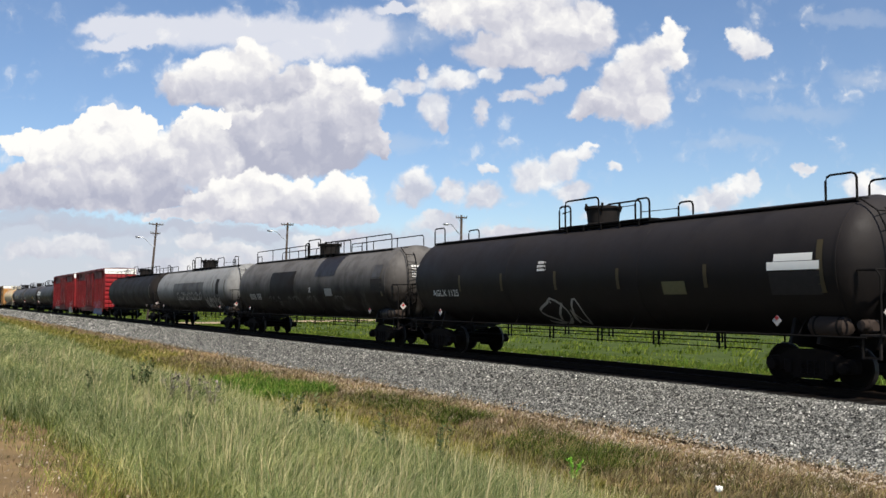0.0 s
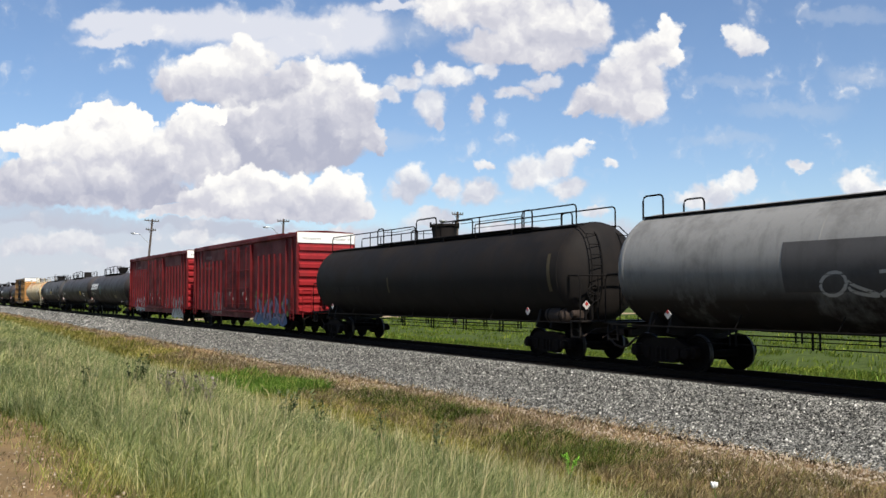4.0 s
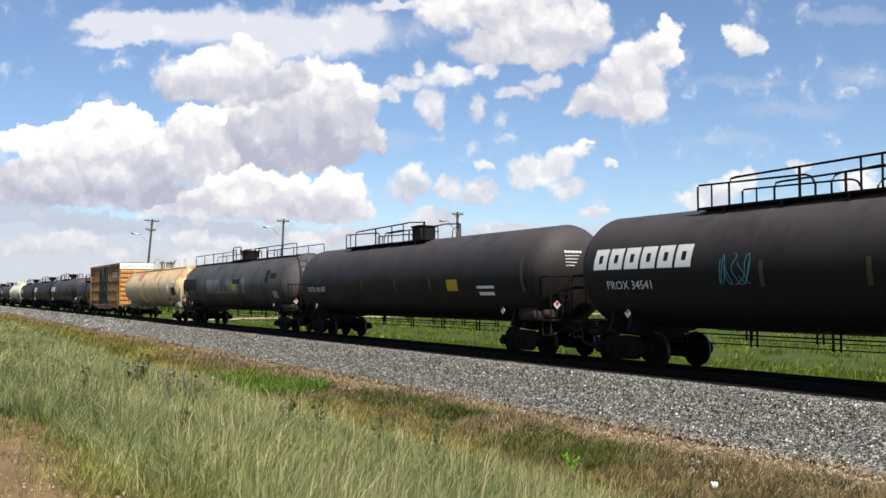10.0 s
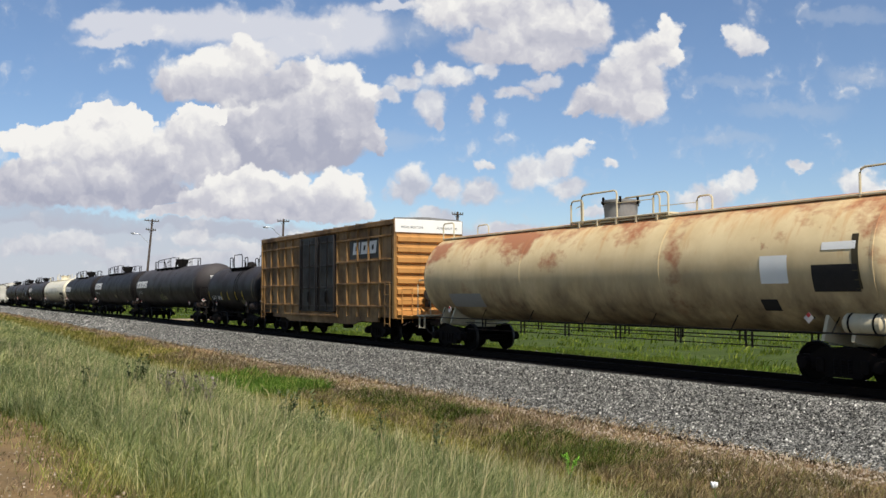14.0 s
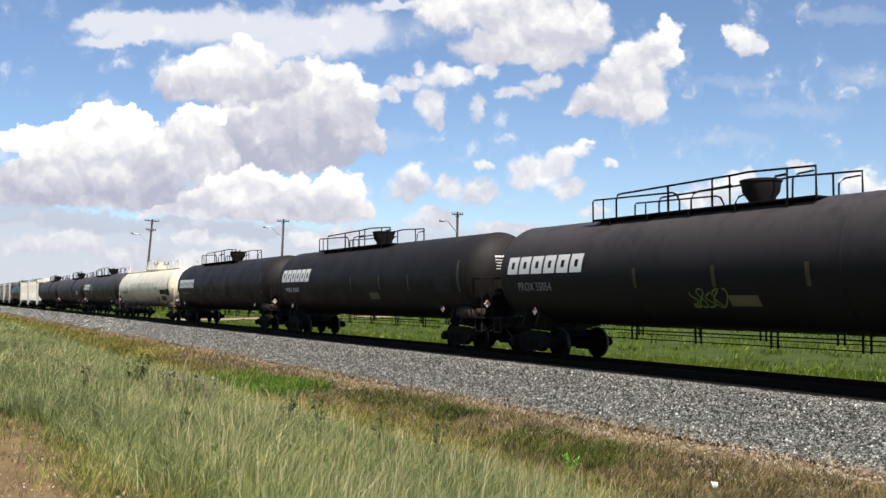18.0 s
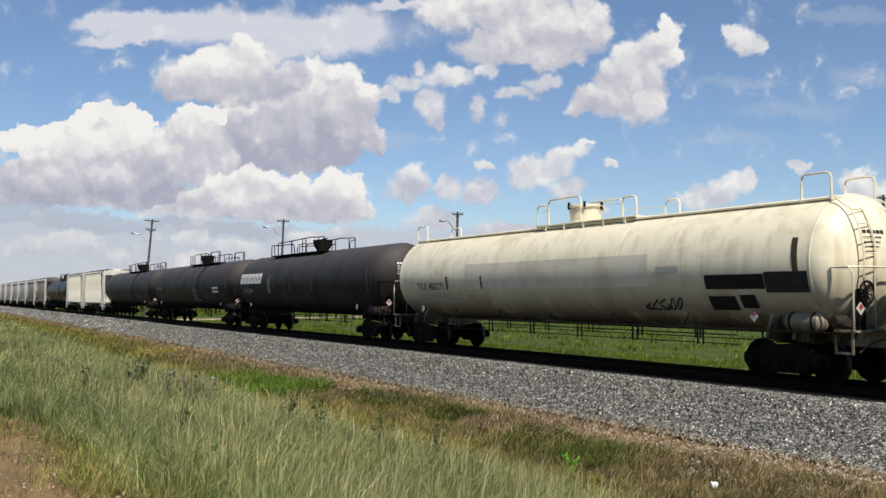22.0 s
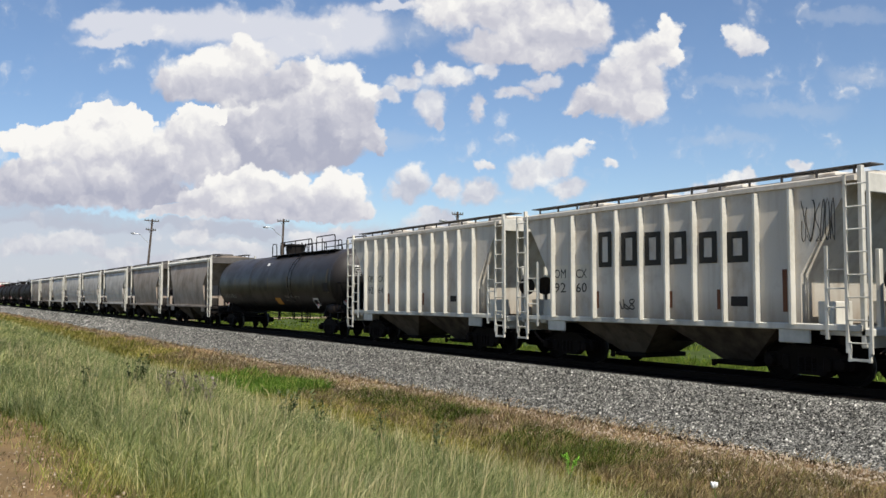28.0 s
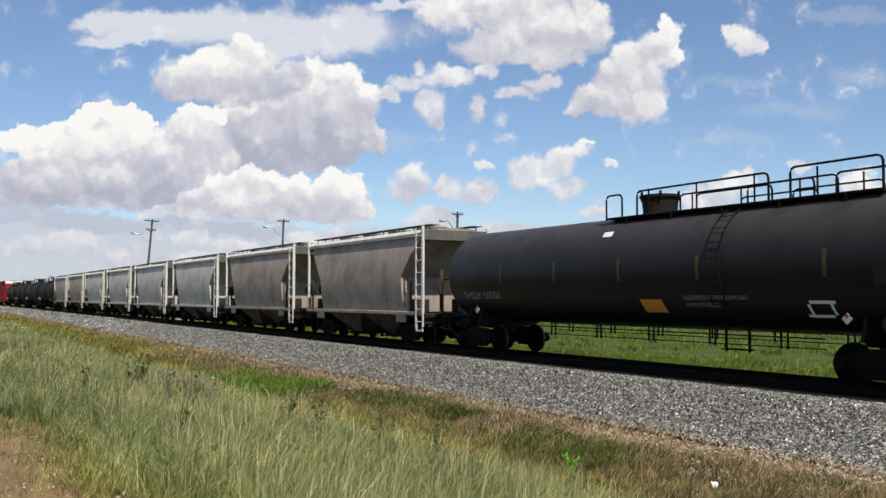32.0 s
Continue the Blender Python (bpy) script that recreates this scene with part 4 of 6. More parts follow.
            s.tube([(p0 + 0.55, y, zt + 0.42), (p0 + 0.5 * (d - 0.8 - p0), y, zt + 0.36), (d - 0.8, y, zt + 0.42)], 0.012)
            s.tube([(d + 0.75, y, zt + 0.36), (p1 - 0.55, y, zt + 0.34)], 0.012)
        part("platform_railing", s, rm, car)
    if style == "walkway":
        # running boards and end railings along the whole top
        e = hl - (walk_rail if walk_rail > 1 else 0.75)
        for y in (-0.75, 0.75):
            part("running_board", Shape().box((0, y * 0.8, zt - 0.13), (2 * e, 0.34, 0.05), 0.01), rm, car)
            if walk_rail:
                for a, b in ((-e, d - 1.0), (d + 1.0, e)):
                    s = Shape().tube(hoop(a, b, y, zt - 0.18, zt + 0.5), 0.024)
                    n = max(2, int((b - a) / 2.0))
                    for k in range(1, n):
                        x = a + (b - a) * k / n
                        s.tube([(x, y, zt - 0.18), (x, y, zt + 0.5)], 0.022)
                    part("walkway_railing", s, rm, car)
            else:
                for a in (-e, e - 0.75):
                    part("walkway_railing", Shape().tube(hoop(a, a + 0.75, y, zt - 0.18, zt + 0.44), 0.026), rm, car)
        # a long handrail low on each side
        for y in (-1.42, 1.42):
            s = Shape().tube([(-half + 0.9, y, 1.12), (half - 0.9, y, 1.12)], 0.022)
            for k in range(7):
                x = -tx + 2 * tx * k / 6
                s.tube([(x, y, 1.12), (x + 0.12, y * 0.93, 1.45)], 0.014, 5)
            part("side_handrail", s, M_RODS, car)
    # ladders
    if style != "procor":
        lx = hl - 0.2 if style == "walkway" else dome_x + (3.3 if style[:3] == "lpg" else 1.2)
        for side in (-1, 1):
            s = Shape()
            if style == "walkway":
                # down the head that faces the front
                arc = []
                for i in range(9):
                    v = R * (0.93 - 0.2 * i)
                    y = side * 0.62
                    q = 1 - (v * v + y * y) / (R * R)
                    arc.append((hl - hd + hd * math.sqrt(max(q, 0.0)) + 0.1, y, zc + v))
                for dd in (-0.2, 0.2):
                    s.tube([(x, y + dd, z) for x, y, z in arc], 0.018, 5)
                for x, y, z in arc:
                    s.tube([(x, y - 0.2, z), (x, y + 0.2, z)], 0.013, 5)
            else:
                arc = [(lx, side * (R + 0.07) * math.cos(a), zc + (R + 0.07) * math.sin(a)) for a in [-0.6 + i * 0.24 for i in range(8)]]
                for dd in (-0.2, 0.2):
                    s.tube([(x + dd, y, z) for x, y, z in arc], 0.016, 5)
                for x, y, z in arc:
                    s.tube([(x - 0.2, y, z), (x + 0.2, y, z)], 0.012, 5)
            part("ladder", s, rm, car)
    # paint marks: end strip, placards
    place = on_tank(R, zc)
    if strip:
        part("reflective_strip", decal([(hl - 1.15, -0.55, hl - 1.0, 0.55, -0.06)], place), M_STRIPE, car)
    for sg in (-1, 1):
        s = Shape()
        x, z = sg * (tx - 0.55), 1.42
        s.box((x, -R * 0.92, z), (0.17, 0.02, 0.17), 0, Matrix.Rotation(radians(45), 3, "Y"))
        s.cur = 1
        s.box((x, -R * 0.92 - 0.012, z + 0.06), (0.08, 0.01, 0.08), 0, Matrix.Rotation(radians(45), 3, "Y"))
        s.cur = 2
        s.box((x, -R * 0.86, z), (0.05, 0.16, 0.05))
        part("placard", s, [M_PLACARD, M_PLACRED, M_RODS], car, "white and red diamond hazard placard")
    if heads:
        end_stencil(car, L, R, zc, M_LETBLK if sill else None)
    return car, place


def end_stencil(car, L, R, zc, mat=None):
    """Small white writing on the head of the tank that faces the front."""
    hl, hd = L / 2, R * 0.5
    def place(u, v):
        r2 = (u * u + v * v) / (R * R)
        return Vector((hl - hd + hd * math.sqrt(max(0.0, 1 - r2)) + 0.012, u, zc + v))
    rnd = random.Random(5)
    q = []
    for k in range(5):
        x = -0.62
        h = 0.07 if k == 0 else 0.03
        y = 0.62 - k * 0.1
        while x < -0.05 - 0.07 * k:
            w = h * rnd.uniform(0.6, 1.6)
            q.append((x, y, x + w, y + h, 0.0))
            x += w + h * 0.4
    tagged(part("stencil", decal(q, place, 2), mat or M_LETTER, car), kind="stuff")


def box_car(label, L, mat, end_mat, z1=5.02, kind="red", group="box cars", coupled=None, seed=1):
    car = tagged(new("box_car"), label, "box car", group)
    hl, w, z0 = L / 2, 1.5, 1.0
    half = (coupled or L + 1.75) / 2
    door0, door1 = (-2.42, 2.42) if kind == "red" else (-2.2, 2.0)
    s = Shape().box((0, 0, (z0 + z1) / 2), (L - 0.1, 2 * w - 0.12, z1 - z0 - 0.06), 0.02)
    part("body", s, mat, car)
    # sides: ribs, sill, top chord
    for sg in (-1, 1):
        y = sg * w
        yi = sg * (w - 0.105)
        s = Shape().box((0, yi, z0 - 0.02), (L - 3.2, 0.1, 0.3), 0.01)
        s.prism([(-hl + 2.6, z0), (-hl + 4.0, z0 - 0.32), (hl - 4.0, z0 - 0.32), (hl - 2.6, z0)], "y", yi - 0.046, yi + 0.046)
        part("side_sill", s, mat, car)
        part("top_chord", Shape().box((0, y, z1 - 0.12), (L, 0.14, 0.2), 0.02), mat, car)
        xs = []
        if kind == "red":
            xs = [(e * (3.45 + 0.847 * k), k) for e in (-1, 1) for k in range(7)]
        else:
            xs = [(-hl + 0.35 + (door0 + hl - 0.5) * k / 5, 9) for k in range(6)] + [(door1 + 0.15 + (hl - door1 - 0.5) * k / 5, 9) for k in range(6)]
        tall, low = [Shape().prism([(-0.06, 0.0), (-0.022, -0.075), (0.022, -0.075), (0.06, 0.0)], "z", z0 + 0.02, zt).mesh("rib", mat) for zt in (z1 - 0.2, z1 - 0.95)]
        for x, k in xs:
            part("rib", low if k < 5 else tall, None, car, "", pose(x, sg * (w - 0.055), 0, 0, 0, 0 if sg < 0 else 180))
        if kind != "red":
            for a, b in ((-hl + 0.1, door0 - 0.1), (door1 + 0.1, hl - 0.1)):
                for h in (0.12, 0.36, 0.6, 0.84):
                    part("side_rail", Shape().box(((a + b) / 2, y - sg * 0.005, z0 + (z1 - z0) * h), (b - a, 0.09, 0.07), 0.01), mat, car)
        part("corner_post", Shape().box((-hl + 0.06, y, (z0 + z1) / 2), (0.16, 0.12, z1 - z0), 0.02), mat, car)
        part("corner_post", Shape().box((hl - 0.06, y, (z0 + z1) / 2), (0.16, 0.12, z1 - z0), 0.02), mat, car)
        # doors
        n = 2
        for k in range(n):
            a = door0 + (door1 - door0) * k / n
            b = door0 + (door1 - door0) * (k + 1) / n
            s = Shape().box(((a + b) / 2, y - sg * 0.02, (z0 + z1) / 2 - 0.05), (b - a - 0.05, 0.08, z1 - z0 - 0.45), 0.015)
            d = part("door", s, M_BROWN if kind != "red" else mat, car, "" if kind == "red" else "dark brown plug door")
            dm = M_BROWN if kind != "red" else mat
            for h in (0.08, 0.33, 0.62, 0.93):
                part("door_rail", Shape().box(((a + b) / 2, y + sg * 0.035, z0 + 0.15 + (z1 - z0 - 0.5) * h), (b - a - 0.3, 0.06, 0.08), 0.015), dm, d)
            for xx in (a + 0.1, b - 0.1):
                part("door_stile", Shape().box((xx, y + sg * 0.045, (z0 + z1) / 2 - 0.05), (0.1, 0.08, z1 - z0 - 0.5), 0.015), dm, d)
            for xx in (a + 0.45, b - 0.75):
                part("locking_bar", Shape().tube([(xx, y + sg * 0.09, z0 + 0.25), (xx, y + sg * 0.09, z1 - 0.4)], 0.028), M_RODS if kind != "red" else mat, d)
            part("door_handle", Shape().box(((a + b) / 2 + 0.1, y + sg * 0.07, z0 + 0.85), (0.1, 0.07, 0.5), 0.02).box(((a + b) / 2 + 0.2, y + sg * 0.06, z0 + 0.72), (0.1, 0.05, 0.36), 0.02), mat if kind == "red" else M_RODS, d)
            if kind == "red":
                part("handle_plate", Shape().box(((a + b) / 2 - 0.12, y + sg * 0.055, z0 + 1.02), (0.13, 0.03, 0.2), 0.01), M_LETGREY, d, "small white plate")
                part("handle_plate", Shape().box(((a + b) / 2 + 0.42, y + sg * 0.055, z0 + 0.72), (0.22, 0.03, 0.16), 0.01), M_LETGREY, d, "small white plate")
        s = Shape().box(((door0 + door1) / 2 - 0.8, y + sg * 0.07, z0 + 0.02), (door1 - door0 + 2.4, 0.07, 0.09), 0.01)
        part("door_track", s, mat, car)
        # ladders at both ends of the side
        for xl in (-hl + 0.45, hl - 0.5):
            s = Shape()
            for d in (-0.22, 0.22):
                s.box((xl + d, y + sg * 0.09, z0 + 0.55), (0.04, 0.03, 1.7))
            for k in range(5):
                s.tube([(xl - 0.22, y + sg * 0.1, z0 - 0.2 + 0.38 * k), (xl + 0.22, y + sg * 0.1, z0 - 0.2 + 0.38 * k)], 0.015, 5)
            part("ladder", s, mat, car)
    if kind == "red":
        for sg in (-1, 1):
            part("roof_eave", Shape().box((0.0, sg * (w - 0.01), z1 + 0.0), (L - 3.9, 0.10, 0.10), 0.02), mat, car)
    roof = Shape()
    n = int(L / 1.15)
    roof.prism([(-w, z1 - 0.03), (w, z1 - 0.03), (w, z1), (0, z1 + 0.07), (-w, z1)], "x", -hl, hl)
    for k in range(n + 1):
        x = -hl + 0.1 + (L - 0.2) * k / n
        roof.prism([(-w, z1), (w, z1), (w, z1 + 0.045), (0, z1 + 0.11), (-w, z1 + 0.045)], "x", x - 0.04, x + 0.04)
    part("roof", roof, M_GREY2 if kind != "red" else mat, car)
    # ends: horizontal corrugations, white band on top
    for sg in (-1, 1):
        x = sg * hl
        s = Shape().box((x - sg * 0.05, 0, (z0 + z1) / 2), (0.06, 2 * w - 0.1, z1 - z0), 0.01)
        wall = part("end_wall", s, end_mat, car, "sunlit corrugated end wall")
        n = 8
        hh = (z1 - 0.62 - z0) / n
        for k in range(n):
            zz = z0 + 0.06 + k * hh
            s = Shape().prism([(x - sg * 0.06, zz + 0.02), (x + sg * 0.08, zz + hh * 0.22), (x + sg * 0.08, zz + hh * 0.62), (x - sg * 0.06, zz + hh * 0.85)], "y", -w + 0.08, w - 0.08)
            part("corrugation", s, end_mat, wall)
        part("end_band", Shape().box((x + sg * 0.01, 0, z1 - 0.27), (0.05, 2 * w + 0.05, 0.52), 0.01), M_BAND, car, "white painted warning band")
        if sg > 0:
            for y0 in (-1.25, 0.35):
                letters("EXCESS HEIGHT CAR", 1.0, M_LETBLK, car, lambda a, b: Vector((x + 0.04, y0 + 0.95 * a, z1 - 0.36 + 0.085 * b)))
        s = Shape().box((x + sg * 0.3, 0, 1.12), (0.5, 2.4, 0.05), 0.01)
        for y in (-1.25, 0.75):
            for d in (0, 0.45):
                s.tube([(x + sg * 0.13, y + d, 0.85), (x + sg * 0.13, y + d, 2.5 if y > 0 else 2.2)], 0.018)
            for k in range(4):
                s.tube([(x + sg * 0.13, y, 1.0 + 0.4 * k), (x + sg * 0.13, y + 0.45, 1.0 + 0.4 * k)], 0.015, 5)
        part("end_ladder", s, end_mat, car)
        s = Shape().lathe([(-0.03, 0.2), (-0.03, 0.24), (0.03, 0.24), (0.03, 0.2)], "x", (x + sg * 0.30, -0.15, 1.95), 16).box((x + sg * 0.2, -0.15, 1.75), (0.2, 0.2, 0.6), 0.03)
        part("hand_brake", s, M_BROWN, car)
    s = Shape().box((0, 0, 0.86), (2 * half - 1.2, 0.45, 0.3), 0.03)
    for k in range(7):
        s.box((-hl * 0.75 + hl * 1.5 * k / 6, 0, 0.92), (0.2, 2.7, 0.14), 0.02)
    part("underframe", s, M_TRUCK, car)
    s = Shape().lathe([(-0.5, 0.02), (-0.45, 0.22), (0.45, 0.22), (0.5, 0.02)], "x", (-1.2, -0.7, 0.65), 12)
    part("air_reservoir", s, M_TRUCK, car)
    part("brake_valve", Shape().box((1.4, -0.6, 0.62), (0.6, 0.3, 0.35), 0.05), M_TRUCK, car)
    for sg in (-1, 1):
        truck_parts(car, sg * (hl - 2.3))
    couplers(car, half)
    return car


def hopper_car(label, L, mat, ribs=True, group="hopper cars", coupled=None, z1=4.45, end_mat=None, seed=1, bay=None):
    """A two-bay covered hopper: side sheets, sloped ends inside open end cages, hopper bays, roof with hatches."""
    car = tagged(new("hopper_car"), label, "hopper car", group)
    hl, w, z0 = L / 2, 1.5, 1.28
    half = (coupled or L + 1.25) / 2
    end_mat = end_mat or mat
    cage = M_BAND2 if ribs else M_GREY
    inset_top, inset_bot = 0.3, 1.75
    zs = z0 + 1.35
    top = z1 - 0.25
    body = Shape()
    # rounded cross-section for the smooth cars, flat for the ribbed ones
    steps = [(0.0, 0.0), (1.0, 0.0)] if ribs else [(0.0, 0.16), (0.12, 0.09), (0.28, 0.03), (0.45, 0.0), (0.6, 0.01), (0.74, 0.05), (0.85, 0.10), (0.94, 0.17), (1.0, 0.22)]
    rows = []
    for fz, inn in steps:
        z = z0 + (top - z0) * fz
        # x range of the outline at this height
        if ribs:
            xr = hl - 1.55 if z < zs - 0.3 else hl - 1.55 + (1.55 - inset_top) * (z - zs + 0.3) / (top - zs + 0.3)
        elif z < zs:
            xr = hl - inset_bot
        else:
            xr = hl - inset_bot + (inset_bot - inset_top) * (z - zs) / (top - zs)
        rows.append((z, xr, w - inn))
    if ribs:
        zz = zs - 0.3
        rows = [(z0, hl - 1.55, w), (zz, hl - 1.55, w), (top, hl - inset_top, w)]
    vs, fs = [], []
    for z, xr, y in rows:
        vs += [(-xr, -y, z), (xr, -y, z), (xr, y, z), (-xr, y, z)]
    for i in range(len(rows) - 1):
        for k in range(4):
            fs.append([4 * i + k, 4 * i + (k + 1) % 4, 4 * i + 4 + (k + 1) % 4, 4 * i + 4 + k])
    fs += [[3, 2, 1, 0], [4 * (len(rows) - 1) + k for k in range(4)]]
    body.add(vs, fs)
    part("body", body, mat, car)
    yt = rows[-1][2]
    roof = Shape().prism([(-yt - 0.06, top - 0.02), (yt + 0.06, top - 0.02), (yt + 0.06, top + 0.08), (yt * 0.6, z1 - 0.03), (0, z1), (-yt * 0.6, z1 - 0.03), (-yt - 0.06, top + 0.08)], "x", -hl + 0.2, hl - 0.2)
    part("roof", roof, mat, car)
    if not ribs:
        for sg in (-1, 1):
            part("top_chord", Shape().prism([(sg * (w - 0.30), top - 0.08), (sg * (w - 0.06), top - 0.10), (sg * (w - 0.04), top + 0.02), (sg * (w - 0.22), top + 0.16), (sg * (w - 0.34), top + 0.16)], "x", -hl + 0.12, hl - 0.12), M_BAND2, car, "pale dusty top chord")
    s = Shape()
    for y in (-0.95, 0.95):
        s.box((0, y, z1 + 0.09), (L - 0.2, 0.42, 0.03), 0.005)
        for k in range(13):
            s.box((-hl + 0.5 + (L - 1) * k / 12, y * 1.18, z1 + 0.0), (0.04, 0.04, 0.16))
    part("running_board", s, M_GREY, car)
    for k in range(4):
        x = (k - 1.5) * L / 4.6
        s = Shape().box((x, 0, z1 + 0.06), (1.2, 0.8, 0.16), 0.04).box((x, 0, z1 + 0.16), (0.12, 0.9, 0.06), 0.01)
        part("roof_hatch", s, M_GREY if not ribs else mat, car)
    for sg in (-1, 1):
        y = sg * w
        part("side_sill", Shape().box((0, y - sg * 0.03, z0 - 0.04), (L - 0.3, 0.16, 0.14), 0.02), M_BAND2 if ribs else mat, car)
        for ex in (-1, 1):
            part("skirt_plate", Shape().box((ex * (hl - 1.75), y - sg * 0.03, z0 - 0.24), (0.8, 0.06, 0.3), 0.02), M_BAND2 if ribs else mat, car)
        if ribs:
            me = Shape().prism([(-0.03, 0.02), (-0.03, -0.15), (0.03, -0.15), (0.03, 0.02)], "z", z0, top - 0.06).mesh("rib", M_BAND2)
            for k in range(10):
                x = -4.14 + 0.92 * k
                part("rib", me, None, car, "", pose(x, y, 0, 0, 0, 0 if sg < 0 else 180))
        for ex in (-1, 1):
            # ladder and grab irons at the corner
            xl = ex * (hl - 0.16)
            s = Shape()
            for d in (-0.26, 0.26):
                s.box((xl + d, y + sg * 0.06, (0.6 + z1) / 2), (0.06, 0.05, z1 - 0.9))
            for k in range(8):
                z = 0.95 + 0.45 * k
                s.tube([(xl - 0.26, y + sg * 0.07, z), (xl + 0.26, y + sg * 0.07, z)], 0.017, 5)
            s.box((xl, y + sg * 0.05, 0.62), (0.5, 0.06, 0.05)).box((xl - 0.22, y + sg * 0.05, 0.78), (0.05, 0.05, 0.4)).box((xl + 0.22, y + sg * 0.05, 0.78), (0.05, 0.05, 0.4))
            if ribs or ex == -sg:
                part("ladder", s, M_BAND2, car)
            s = Shape()
            for k in range(3):
                z = 1.65 + 0.38 * k
                s.tube([(ex * (hl - 0.42), y + sg * 0.05, z), (ex * (hl - 0.88), y + sg * 0.05, z)], 0.015, 5)
            s.box((ex * (hl - 0.9), y + sg * 0.02, 1.95), (0.07, 0.07, 1.4 if not ribs else 1.9))
            part("grab_iron", s, cage, car)
    for ex in (-1, 1):
        x = ex * (hl - 0.15)
        part("end_sill", Shape().box((x - ex * 0.4, 0, 1.16), (1.2, 2.9, 0.16), 0.02).box((x, 0, 1.05), (0.12, 2.9, 0.4), 0.02), cage, car)
        for y in (-1.42, 1.42):
            part("corner_post", Shape().box((x, y, 2.85), (0.1, 0.1, z1 - 1.2), 0.01), M_BAND2, car)
        part("end_beam", Shape().box((x, 0, z1 - 0.3), (0.1, 2.8, 0.4), 0.02), cage, car)
        for y in (-0.45, 0.45):
            part("end_strut", Shape().box((x - ex * 0.3, y, 2.0), (0.1, 0.12, 1.7), 0.01), cage, car)
        for y in (-1.0, 0.8):
            part("equipment_box", Shape().box((x - ex * 0.95, y, 1.52), (0.4, 0.6, 0.5), 0.02), cage, car)
        s = Shape().lathe([(-0.04, 0.25), (-0.04, 0.28), (0.04, 0.28), (0.04, 0.25)], "x", (x + ex * 0.12, -0.6, 2.2), 14).tube([(x + ex * 0.08, -0.6, 2.2), (x + ex * 0.08, -0.6, 1.2)], 0.03)
        part("hand_brake", s, M_RUSTY, car)
        truck_parts(car, ex * (hl - 1.75))
    # hopper bays
    for bx in (-1, 1):
        c = bx * L * 0.155
        s = Shape()
        a, b = L * 0.16, 0.42
        vs = [(c - a, -1.4, z0), (c + a, -1.4, z0), (c + a, 1.4, z0), (c - a, 1.4, z0), (c - b, -0.6, 0.34), (c + b, -0.6, 0.34), (c + b, 0.6, 0.34), (c - b, 0.6, 0.34)]
        s.add(vs, [(0, 1, 2, 3), (7, 6, 5, 4), (0, 4, 5, 1), (1, 5, 6, 2), (2, 6, 7, 3), (3, 7, 4, 0)])
        hb = part("hopper_bay", s, M_BAY, car, "sooty discharge bay")
        part("outlet_gate", Shape().box((c, 0, 0.3), (1.2, 1.5, 0.12), 0.02).tube([(c - 0.4, -0.95, 0.3), (c - 0.4, 0.95, 0.3)], 0.035).box((c - 0.4, -1.0, 0.3), (0.1, 0.1, 0.16), 0.02), M_TRUCK, hb)
    part("center_sill", Shape().box((0, 0, 0.88), (2 * half - 1.2, 0.4, 0.34), 0.03), M_TRUCK, car)
    couplers(car, half)
    return car


# ---------------------------------------------------------------- the train, from its first car in view to its last
TRAIN = []     # (car, place along the train in metres at 0 s)


def put(car, left, L):
    TRAIN.append((car[0] if isinstance(car, tuple) else car, left + L / 2))


TR, TZ = 1.53, 2.57      # radius and axis height of the large tanks
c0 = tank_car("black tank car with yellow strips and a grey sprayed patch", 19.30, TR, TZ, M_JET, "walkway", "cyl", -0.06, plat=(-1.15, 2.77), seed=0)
put(c0, -30.44, 19.30)
stencil(c0, (-7.78, -0.57, -6.01, -0.34), "AGLX 1125", M_LETTER)
lines(c0, (-1.34, 0.16, -0.86, 0.45), 3, M_LETTER)
graffiti(c0, (-1.69, -1.41, 0.38, -0.63), (M_LETGREY,), 3, "grey sprayed patch", 3)
panel(c0, (3.93, -0.56, 4.72, -0.24), M_STENCIL_Y, "dull yellow panel")
panel(c0, (7.20, -0.06, 8.54, 0.12), M_BAND, "white pasted strip")
panel(c0, (7.38, 0.13, 8.37, 0.29), M_BAND, "white pasted strip")
panel(c0, (7.25, -0.59, 8.54, -0.09), M_GREYBOX)
lines(c0, (-7.85, -0.95, -5.27, -0.69), 2, M_GREYBOX)
strips(c0, (-5.84, -3.27, -0.45, 2.29, 5.39), -0.41, 0.14)
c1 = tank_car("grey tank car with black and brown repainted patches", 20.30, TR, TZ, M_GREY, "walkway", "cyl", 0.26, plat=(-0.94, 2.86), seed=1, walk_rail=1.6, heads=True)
put(c1, -52.00, 20.30)
panel(c1, (-4.20, -0.74, -0.69, 0.72), M_BLACK2, "black repainted patch")
panel(c1, (1.95, 0.39, 4.31, 1.44), M_BROWN, "brown repainted patch")
panel(c1, (8.24, 0.23, 9.04, 0.73), M_DGREY, "dark repainted patch")
panel(c1, (8.13, -0.38, 9.19, 0.16), M_GREYBOX)
for k, u in enumerate((-4.6, -1.9, 0.6, 4.0)):
    graffiti(c1, (u, -1.15, u + 1.7, -0.5), (M_GREY2,), 50 + k, "dull grey sprayed scrawl", 4)
lines(c1, (-7.70, -0.68, -5.71, -0.36), 1, M_LETGREY)
panel(c1, (3.21, -0.52, 4.02, -0.18), M_LETGREY)
lines(c1, (1.28, -0.34, 1.54, -0.12), 3, M_LETTER)
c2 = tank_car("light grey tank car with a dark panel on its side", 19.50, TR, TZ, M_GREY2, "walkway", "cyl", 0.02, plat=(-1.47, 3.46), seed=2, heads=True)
put(c2, -72.77, 19.50)
